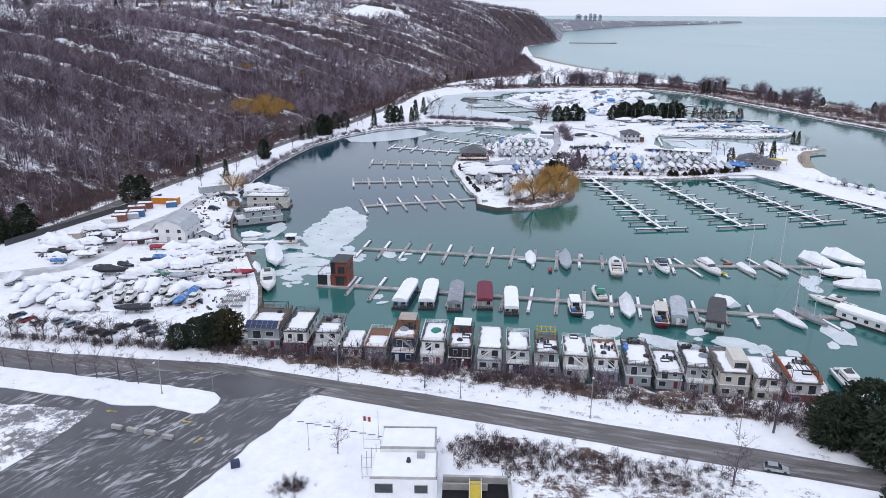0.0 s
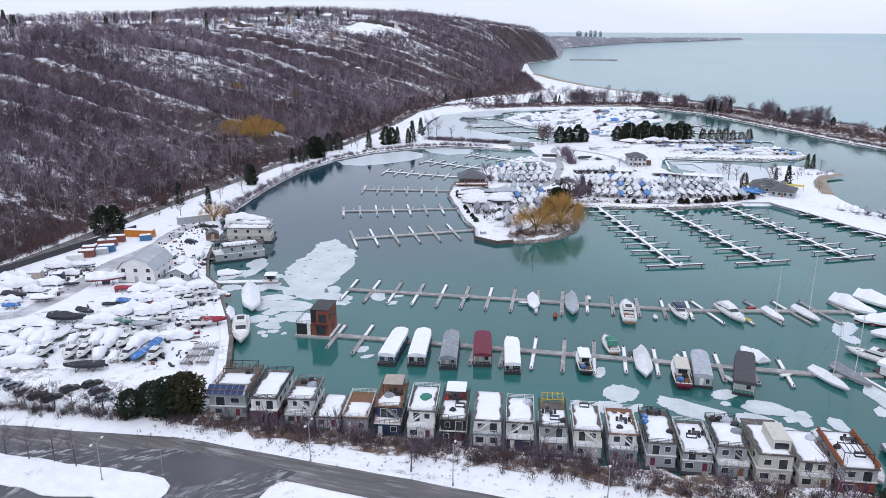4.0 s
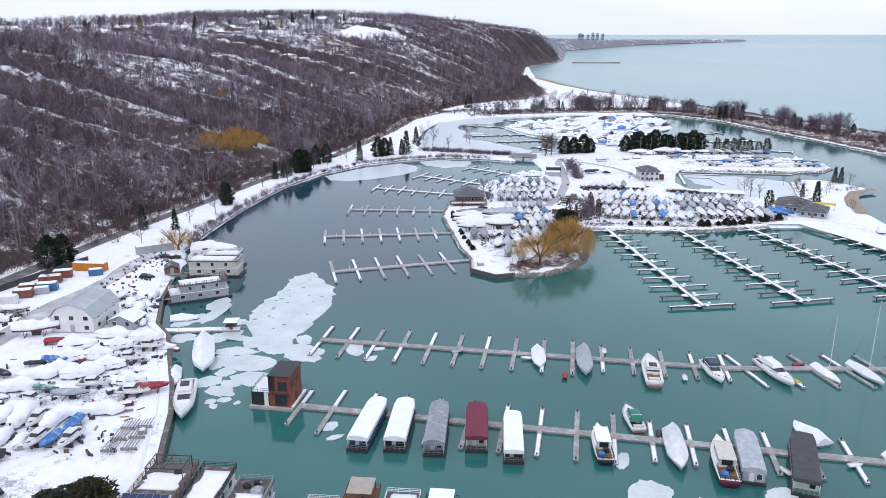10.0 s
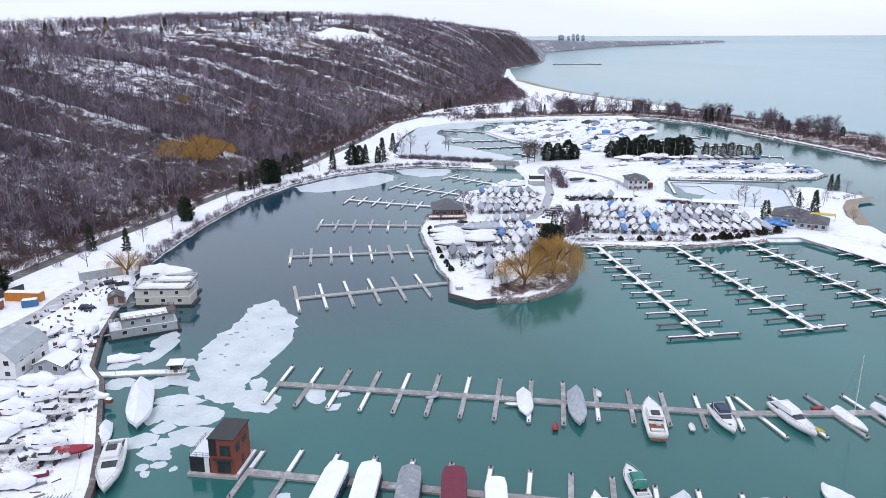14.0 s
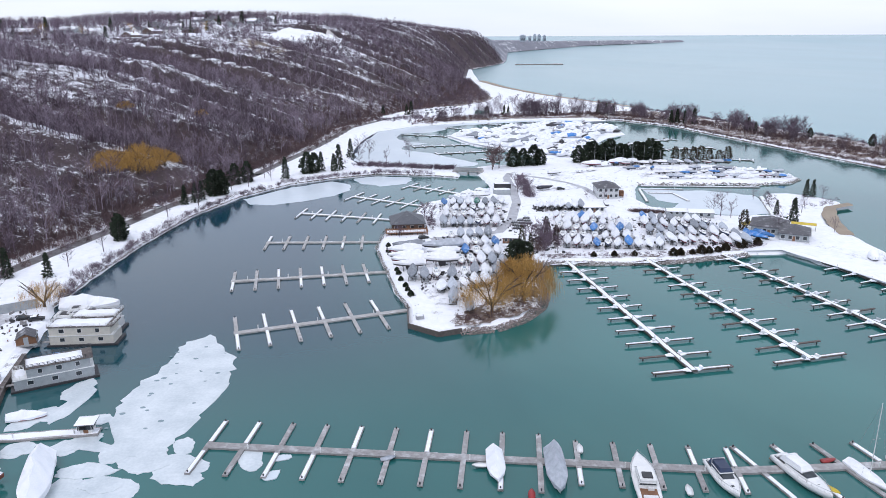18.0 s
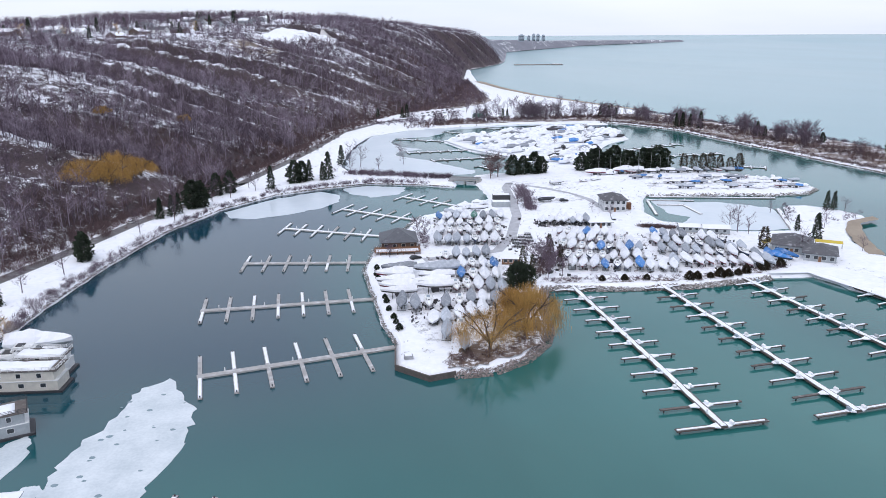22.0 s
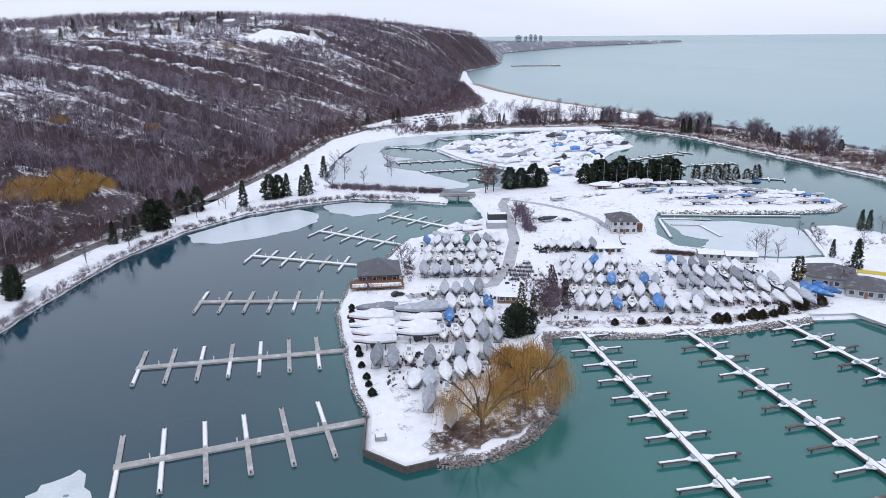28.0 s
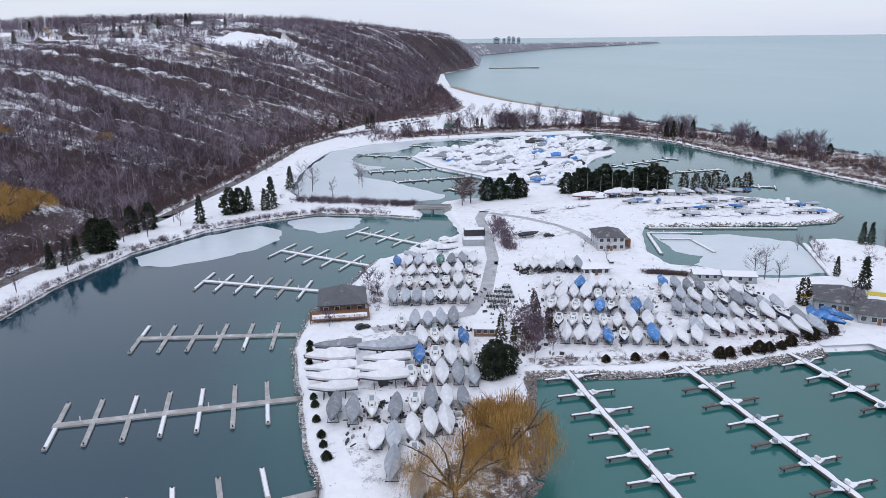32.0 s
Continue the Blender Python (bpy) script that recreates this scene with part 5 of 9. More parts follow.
sheet("ice_sheet", [(-42.9, 317), (-37.8, 309), (-34.7, 303), (-31.9, 300), (-31.4, 290), (-30.9, 282), (-32.4, 275), (-34.4, 265), (-37.2, 259), (-38.2, 254.5), (-42.5, 252.2), (-48, 255), (-53.5, 266), (-55, 274), (-53.9, 283), (-51.7, 290), (-49.5, 300), (-48.4, 312)], M_ICE, "large white sheet of floating ice with dark spots", 0.16, 2.0, 0.5, 20, "ice", "", 0.1)
ice_main = bpy.data.objects["ice_sheet"]
M_HOLE = mat("wet_ice_hole", (0.16, 0.24, 0.27), (0.24, 0.32, 0.35), 1.0, 0.2, 0.0)
for k in range(34):
    hx, hy = r_ice.uniform(-54, -34), r_ice.uniform(256, 316)
    if not inside([(-45, 314), (-37, 311), (-34, 303), (-34, 290), (-36, 276), (-40, 264), (-52, 256), (-55, 264), (-53, 290), (-50, 304)], hx, hy):
        continue
    rx = r_ice.uniform(0.3, 0.85)
    part("ice_hole", Geo().add([(hx + rx * math.cos(j * 0.785) * r_ice.uniform(0.7, 1.2), hy + rx * 0.7 * math.sin(j * 0.785), 0.166) for j in range(8)], [tuple(range(8))]), M_HOLE, ice_main)
# between the sea wall and the red floating house
for x, y, a, b, t in ((-54.1, 241.6, 3.0, 4.6, 0), (-46.0, 240.1, 6.7, 4.2, -12), (-54.0, 229.3, 3.3, 2.8, -11), (-50.8, 234.9, 2.6, 2.1, 15), (-49.5, 224.8, 3.2, 2.3, -23),
                      (-42.4, 231.4, 5.4, 3.6, 0), (-47.4, 228.4, 2.5, 1.8, -24), (-49.9, 219.2, 1.3, 1.2, -28), (-47.1, 223.1, 2.0, 1.2, -11), (-46.7, 219.9, 1.8, 1.3, 19),
                      (-43.4, 218.5, 0.7, 1.0, -8), (-48.5, 216.9, 0.9, 1.2, 38), (-42.2, 249.6, 4.4, 3.1, -22), (-33.8, 247.9, 5.7, 3.8, -16), (-34.5, 255.6, 2.2, 3.1, 23),
                      (-69.8, 256.6, 3.6, 2.9, 29), (-57.3, 258.4, 4.5, 2.5, 53), (-69.8, 271.9, 3.3, 3.2, 38), (-67.4, 284.0, 5.8, 2.7, 78), (-45.2, 257.4, 3.9, 3.2, 44),
                      (-19.9, 250.4, 2.6, 3.0, 18), (-19.9, 207.8, 1.5, 1.9, -11), (-48.2, 253.0, 3.0, 3.0, 34), (-65.7, 276.4, 7.6, 2.2, 80), (-59.7, 257.6, 3.8, 2.3, 30),
                      (-73.4, 267.5, 3.1, 2.6, 32), (-68.7, 256.1, 3.3, 1.6, -4), (-52.0, 247.9, 5.5, 2.4, 1), (-46.6, 242.2, 4.4, 2.9, -4), (-33.1, 243.9, 4.9, 2.4, -16),
                      (-18.9, 247.2, 1.8, 2.1, 54), (-43.8, 255.1, 5.4, 2.7, -16), (-39.8, 250.0, 3.8, 3.4, 19), (-56.5, 268.6, 2.1, 2.0, 12), (-54.1, 257.1, 6.0, 1.6, -26)):
    floe(x, y, a * 1.2, b * 1.25, t)
# off the houseboats
for x, y, a, b, t in ((58.9, 175.2, 8.8, 3.7, -35), (76.6, 176.1, 5.8, 3.1, -20), (72.3, 171.1, 4.9, 2.0, -35), (40.2, 176.0, 4.6, 2.6, -5), (44.7, 182.6, 4.1, 4.1, -16),
                      (33.0, 176.7, 1.8, 2.4, -22), (46.5, 176.1, 1.4, 2.1, -49), (69.2, 182.7, 2.5, 2.8, -64), (67.8, 178.1, 1.2, 1.3, -25), (68.5, 171.5, 1.2, 1.8, -25),
                      (79.9, 170.9, 1.6, 1.6, -47), (82.6, 171.9, 1.4, 1.6, -8), (82.7, 169.6, 1.6, 2.0, -16), (76.7, 164.5, 3.8, 2.8, 0), (83.9, 165.1, 2.4, 2.2, -68),
                      (89.2, 168.2, 2.0, 3.0, 0), (57.0, 166.6, 2.6, 1.9, -10), (41.7, 194.1, 1.9, 2.6, -19), (106.8, 180.9, 3.9, 5.7, 0), (101.8, 174.3, 1.5, 2.2, -28),
                      (83.4, 172.8, 1.8, 1.5, -20)):
    floe(x, y, a, b * 1.25, t, seed=3)
for x, y, a, b, t in ((119.0, 223.0, 3.4, 6.2, -40), (116.9, 215.4, 2.6, 3.1, -23), (112.8, 187.9, 2.2, 3.2, -20), (-13, 249, 2.2, 1.2, 10), (-14, 243, 2.2, 1.6, 60), (-18, 203, 2, 1, 30), (18, 248, 2, 0.7, 0)):
    floe(x, y, a, b, t, "thin grey floe of half-melted ice", M_ICE_THIN, 3)
sheet("ice_bay_north", [(-62, 490), (-50, 488), (-36, 495), (-20, 508), (-12, 522), (-13, 538), (-24, 549), (-46, 534), (-68, 503)], M_ICE_THIN, "thin grey ice along the shore", 0.13, 4, 0.6, 21, "ice", "", 0.06)
sheet("ice_bay_corner", [(-12, 556), (-8, 542), (4, 531), (20, 538), (24, 556), (3, 563)], M_ICE_THIN, "thin grey ice along the shore", 0.13, 4, 0.6, 22, "ice", "", 0.06)
sheet("ice_lagoon", [(-12, 612), (15, 596), (50, 590), (66, 594), (70, 606), (58, 622), (48, 640), (36, 655), (20, 672), (22, 690), (40, 700), (24, 716), (16, 740), (20, 765), (48, 770), (62, 790), (66, 812), (110, 832), (150, 842), (220, 848), (221, 852), (143, 851), (70, 832), (30, 812), (0, 778), (-9, 731), (-14, 684), (-15, 630)], M_ICE_THIN, "thin pale ice covering the lagoon", 0.13, 6, 0.8, 23, "ice", "", 0.06)
sheet("ice_inlet", [(152, 512), (170, 503), (184, 502), (204, 488), (202, 470), (193, 446), (176, 445), (160, 450), (150, 462), (158, 472), (150, 480), (150, 497)], M_ICE_THIN, "thin pale ice filling the inlet", 0.13, 4, 0.6, 24, "ice", "", 0.06)

# ---- houseboats along the south shore ----
def window(parent, x, y, z, w, h, face="s", material=M_WHITE):
    """A framed window on a wall: face s looks to -y, n to +y, e to +x, w to -x."""
    if face in "sn":
        k = -1 if face == "s" else 1
        f = Geo().box(x - w / 2 - 0.08, min(y, y + k * 0.06), z - 0.08, x + w / 2 + 0.08, max(y, y + k * 0.06), z + h + 0.08)
        p = Geo().box(x - w / 2, min(y, y + k * 0.075), z, x + w / 2, max(y, y + k * 0.075), z + h)
    else:
        k = 1 if face == "e" else -1
        f = Geo().box(min(x, x + k * 0.06), y - w / 2 - 0.08, z - 0.08, max(x, x + k * 0.06), y + w / 2 + 0.08, z + h + 0.08)
        p = Geo().box(min(x, x + k * 0.075), y - w / 2, z, max(x, x + k * 0.075), y + w / 2, z + h)
    fo = part("window", f, material, parent)
    part("pane", p, M_GLASS, fo)
    return fo


def railing(parent, x0, y0, x1, y1, z, material, height=1.0, sides="nsew", gap=1.6, bars=2):
    g = Geo()
    runs = {"s": ((x0, y0), (x1, y0)), "n": ((x0, y1), (x1, y1)), "w": ((x0, y0), (x0, y1)), "e": ((x1, y0), (x1, y1))}
    for s in sides:
        (ax, ay), (bx, by) = runs[s]
        k = max(1, int(math.hypot(bx - ax, by - ay) / gap))
        for i in range(k + 1):
            x, y = ax + (bx - ax) * i / k, ay + (by - ay) * i / k
            g.box(x - 0.05, y - 0.05, z, x + 0.05, y + 0.05, z + height)
        for b in range(bars):
            h = z + height * (1 - b / max(1, bars) * 0.95)
            g.box(min(ax, bx) - 0.04, min(ay, by) - 0.04, h - 0.07, max(ax, bx) + 0.04, max(ay, by) + 0.04, h)
    return part("railing", g, material, parent)


def tarp_heap(parent, name, x, y, z, a, b, h, material, seed):
    """A slack tarpaulin or a load of snow over something: an uneven low heap."""
    r = random.Random(seed)
    n = 10
    rings = []
    for q, k in ((1.0, 0.0), (0.93, 0.45), (0.72, 0.85), (0.35, 1.0)):
        rings.append([(x + math.cos(6.2832 * i / n) * a * q * r.uniform(0.82, 1.12), y + math.sin(6.2832 * i / n) * b * q * r.uniform(0.82, 1.12), z + h * k * r.uniform(0.8, 1.1)) for i in range(n)])
    return part(name, Geo().loft(rings), material, parent)


def furnish(base, kind, x, y, z, seed):
    """Garden furniture on a roof deck."""
    if kind == "table":
        t = part("table", Geo().box(x - 0.8, y - 0.5, z + 0.68, x + 0.8, y + 0.5, z + 0.75), M_DARK, base)
        for dx, dy in ((-0.7, -0.4), (0.7, -0.4), (-0.7, 0.4), (0.7, 0.4)):
            part("leg", Geo().box(x + dx - 0.05, y + dy - 0.05, z, x + dx + 0.05, y + dy + 0.05, z + 0.68), M_DARK, t)
        for dx, dy in ((-1.25, 0), (1.25, 0), (-0.3, 0.95), (0.4, -0.95)):
            c = part("chair", Geo().box(x + dx - 0.28, y + dy - 0.28, z + 0.05, x + dx + 0.28, y + dy + 0.28, z + 0.48, 0.04), M_DARK, base)
            part("backrest", Geo().box(x + dx - 0.28, y + dy + 0.22, z + 0.45, x + dx + 0.28, y + dy + 0.3, z + 0.95), M_DARK, c)
    elif kind == "sofa":
        c = part("sofa", Geo().box(x - 1.0, y - 0.45, z + 0.05, x + 1.0, y + 0.45, z + 0.45, 0.08), M_DARK, base)
        part("backrest", Geo().box(x - 1.0, y + 0.3, z + 0.4, x + 1.0, y + 0.5, z + 0.9, 0.05), M_DARK, c)
        part("cushion_snow", Geo().box(x - 0.85, y - 0.4, z + 0.45, x + 0.8, y + 0.25, z + 0.58, 0.05), M_FRESH, c)
    elif kind == "grill":
        g = part("grill", Geo().box(x - 0.5, y - 0.32, z + 0.1, x + 0.5, y + 0.32, z + 0.9, 0.06).tube((x - 0.5, y, z + 0.95), (x + 0.5, y, z + 0.95), 0.3, n=8), M_BLACK, base)
        part("shelf", Geo().box(x + 0.5, y - 0.25, z + 0.8, x + 0.95, y + 0.25, z + 0.86), M_STEEL, g)
    elif kind == "round":
        for dx in (-0.9, 0.9):
            part("round_chair", Geo().loft([[(x + dx + math.cos(0.6283 * i) * q, y + math.sin(0.6283 * i) * q, z + k) for i in range(10)] for q, k in ((0.3, 0.05), (0.6, 0.4), (0.62, 0.62), (0.45, 0.5))]), M_BROWN, base)
    else:
        mt = {"teal": M_TEAL, "red": M_RED, "blue": M_BLUE, "grey": M_GREYWRAP, "snow": M_FRESH, "black": M_BLACK}[kind]
        k = {"teal": (1.5, 1.7, 0.7), "snow": (1.6, 1.3, 0.5), "blue": (0.8, 0.9, 0.9), "grey": (1.3, 1.0, 1.0), "black": (0.8, 0.6, 0.9), "red": (0.55, 0.55, 0.9)}[kind]
        tarp_heap(base, "snow_heap" if kind == "snow" else "furniture_cover", x, y, z, k[0], k[1], k[2], mt, seed)


def frame_roof(base, x0, y0, x1, y1, z, h, material, slats=6):
    """An open pergola: posts, beams and slats."""
    p = part("pergola", Geo().box(x0, y0, z + h, x1, y0 + 0.12, z + h + 0.16).box(x0, y1 - 0.12, z + h, x1, y1, z + h + 0.16), material, base)
    for px in (x0, x1 - 0.12):
        for py in (y0, y1 - 0.12):
            part("post", Geo().box(px, py, z, px + 0.12, py + 0.12, z + h), material, p)
    for k in range(slats):
        px = x0 + (x1 - x0 - 0.1) * k / (slats - 1)
        part("slat", Geo().box(px, y0 - 0.15, z + h + 0.16, px + 0.1, y1 + 0.15, z + h + 0.3), material, p)


def flight(base, x0, z0, x1, z1, y, material, width=0.8):
    """A straight outside stair across the front wall."""
    n = max(5, int(abs(z1 - z0) / 0.26))
    st = part("stair", Geo().loft([[(x0, y + e, z0 - 0.15), (x0, y + e, z0 + 0.12), (x1, y + e, z1 + 0.12), (x1, y + e, z1 - 0.15)] for e in (-width, -width + 0.08)]).loft([[(x0, y + e, z0 - 0.15), (x0, y + e, z0 + 0.12), (x1, y + e, z1 + 0.12), (x1, y + e, z1 - 0.15)] for e in (-0.08, 0.0)]), material, base)
    d = abs(x1 - x0) / n
    for k in range(n):
        f = (k + 0.5) / n
        px, pz = x0 + (x1 - x0) * f, z0 + (z1 - z0) * f
        part("tread", Geo().box(px - d * 0.6, y - width + 0.04, pz, px + d * 0.6, y - 0.04, pz + 0.06), material, st)
    part("handrail", Geo().tube((x0, y - width, z0 + 0.95), (x1, y - width, z1 + 0.95), 0.05, n=5).tube((x0, y - width, z0), (x0, y - width, z0 + 0.95), 0.04, n=5).tube((x1, y - width, z1), (x1, y - width, z1 + 0.95), 0.04, n=5), material, st)


def houseboat(x, y, turn, w, l, low, up, wall, rail, label, roof_snow=0.8, solar=False, stairs=0, canopy=None, furniture=(), trim=M_WHITE, front=0.0, lower=None, snow_from=0.0, pergola=None, floor=None, parapet=None):
    """A two-storey houseboat: float, cabins, windows, terrace, roof deck with railing, snow. y: its landward wall."""
    base = empty("houseboat", label, "houseboat", pose(x, y, 0, 0, 0, turn), "houseboats along the shore")
    part("float", Geo().box(-w / 2 - 0.4, -0.9, -0.3, w / 2 + 0.4, l + 1.0, 0.65, 0.1), M_DARK, base)
    r = random.Random(int(x * 10))
    h1 = 0.65 + low
    c = part("lower_cabin", Geo().box(-w / 2, 0, 0.65, w / 2, l, h1), lower or wall, base)
    dx = r.choice((-0.28, 0.0, 0.26)) * w
    for k in (-0.27, 0.24):
        if abs(k * w - dx) > 0.8:
            window(c, k * w, 0, 1.5, w * r.uniform(0.18, 0.28), 1.15, "s", trim)
    part("door", Geo().box(dx - 0.45, -0.07, 0.7, dx + 0.45, 0.02, 2.7, 0.02), r.choice((M_BROWN, M_WHITE, M_MAROON)), c)
    for k in range(3):
        for face, sx in (("e", w / 2), ("w", -w / 2)):
            window(c, sx, l * (0.2 + 0.3 * k), 1.6, 1.3, 1.0, face, trim)
    part("gangway", Geo().box(dx - 0.6, -2.6, 0.9, dx + 0.6, -0.1, 1.05), M_WOOD, base)
    top = h1
    if up:
        u = part("upper_cabin", Geo().box(-w / 2 + 0.05, front, h1, w / 2 - 0.05, l * 0.96, h1 + up), wall, base)
        part("belt_trim", Geo().box(-w / 2 - 0.12, -0.25, h1 - 0.14, w / 2 + 0.12, l + 0.1, h1 + 0.08), trim, base)
        k = r.choice((-0.2, 0.22))
        window(u, k * w, front, h1 + 0.12, w * 0.24, 2.0, "s", trim)
        window(u, -k * w, front, h1 + 0.85, w * r.uniform(0.14, 0.26), 1.1, "s", trim)
        for k in range(3):
            for face, sx in (("e", w / 2 - 0.05), ("w", -w / 2 + 0.05)):
                window(u, sx, front + (l - front) * (0.2 + 0.28 * k), h1 + 0.9, r.uniform(0.9, 1.6), 1.1, face, trim)
        top = h1 + up
    y0 = front if up else 0
    part("roof_deck", Geo().box(-w / 2 - 0.2, y0 - 0.3, top, w / 2 + 0.2, l + 0.2, top + 0.18), floor or M_DECK, base)
    zt = top + 0.18
    if roof_snow:
        ya, yb = y0 + 0.05 + (l - y0) * snow_from, y0 + (l - y0) * roof_snow
        rings = []
        for i in range(9):
            yy = ya + (yb - ya) * i / 8
            a, b = -w / 2 * r.uniform(0.74, 0.99), w / 2 * r.uniform(0.74, 0.99)
            h = zt + r.uniform(0.10, 0.28)
            rings.append([(a, yy, zt), (a + 0.3, yy, h), (a * 0.3 + b * 0.7, yy, h + r.uniform(-0.05, 0.08)), (b - 0.3, yy, h), (b, yy, zt)])
        part("snow_cover", Geo().loft(rings), M_FRESH, base, smooth=True)
    if parapet:
        for px in (-w / 2 - 0.1, w / 2 - 0.02):
            part("parapet", Geo().box(px, y0, zt, px + 0.12, l, zt + 1.1), parapet, base)
    if rail:
        railing(base, -w / 2 - 0.15, y0 - 0.2, w / 2 + 0.15, l + 0.1, zt, rail, bars=3)
    if front > 0.5:
        tarp_heap(base, "terrace_snow", -0.1 * w, front * 0.5, h1 + 0.06, w * 0.42, front * 0.42, 0.2, M_FRESH, int(x))
        railing(base, -w / 2 - 0.05, -0.15, w / 2 + 0.05, front, h1 + 0.08, rail if rail and rail is not M_DARK else M_WHITE, sides="swe", gap=1.1, bars=3)
    if solar:
        fr = part("solar_array", Geo().loft([[(-w / 2 - 0.3, -1.1, zt + 0.15), (w / 2 + 0.2, -1.1, zt + 0.15), (w / 2 + 0.2, 1.5, zt + 1.35), (-w / 2 - 0.3, 1.5, zt + 1.35)], [(-w / 2 - 0.3, -1.14, zt + 0.27), (w / 2 + 0.2, -1.14, zt + 0.27), (w / 2 + 0.2, 1.46, zt + 1.47), (-w / 2 - 0.3, 1.46, zt + 1.47)]]), M_STEEL, base)
        for i in range(6):
            for j in range(2):
                xa, xb = -w / 2 - 0.2 + i * w / 6, -w / 2 - 0.2 + (i + 0.93) * w / 6
                ya, yb = -1.1 + j * 1.28, 0.1 + j * 1.28
                part("solar_panel", Geo().loft([[(px, py, zt + 0.27 + (py + 1.14) * 0.4615 + e) for px, py in ((xa, ya), (xb, ya), (xb, yb), (xa, yb))] for e in (0.01, 0.05)]), M_SOLAR, fr)
    if stairs:
        flight(base, stairs * w * 0.40, h1 + 0.1, -stairs * w * 0.12, top, max(front, 0.1) - 0.02, M_BLACK if wall is M_BLACK else (M_WOOD if rail in (M_BROWN, M_DARK) else M_WHITE))
    if canopy:
        cp = part("canopy", Geo().box(-w / 2 * 0.8, l * 0.62, zt + 2.2, w / 2 * 0.8, l * 0.99, zt + 2.34, 0.05), canopy, base)
        for sx in (-1, 1):
            for fy in (0.64, 0.97):
                part("canopy_post", Geo().tube((sx * w * 0.38, l * fy, zt), (sx * w * 0.38, l * fy, zt + 2.25), 0.06, n=5), M_DARK, cp)
    if pergola:
        frame_roof(base, -w * 0.42, l * pergola[1], w * 0.42, l * pergola[2], zt, 2.1, pergola[0], pergola[3])
    for k, (kind, sx, sy) in enumerate(furniture):
        furnish(base, kind, sx * w, sy * l, zt + 0.02, int(x * 7) + k)
    return base


def shore_y(x):
    return 159.0 - 0.205 * (x - 10) - 0.05 * max(0, x - 35)


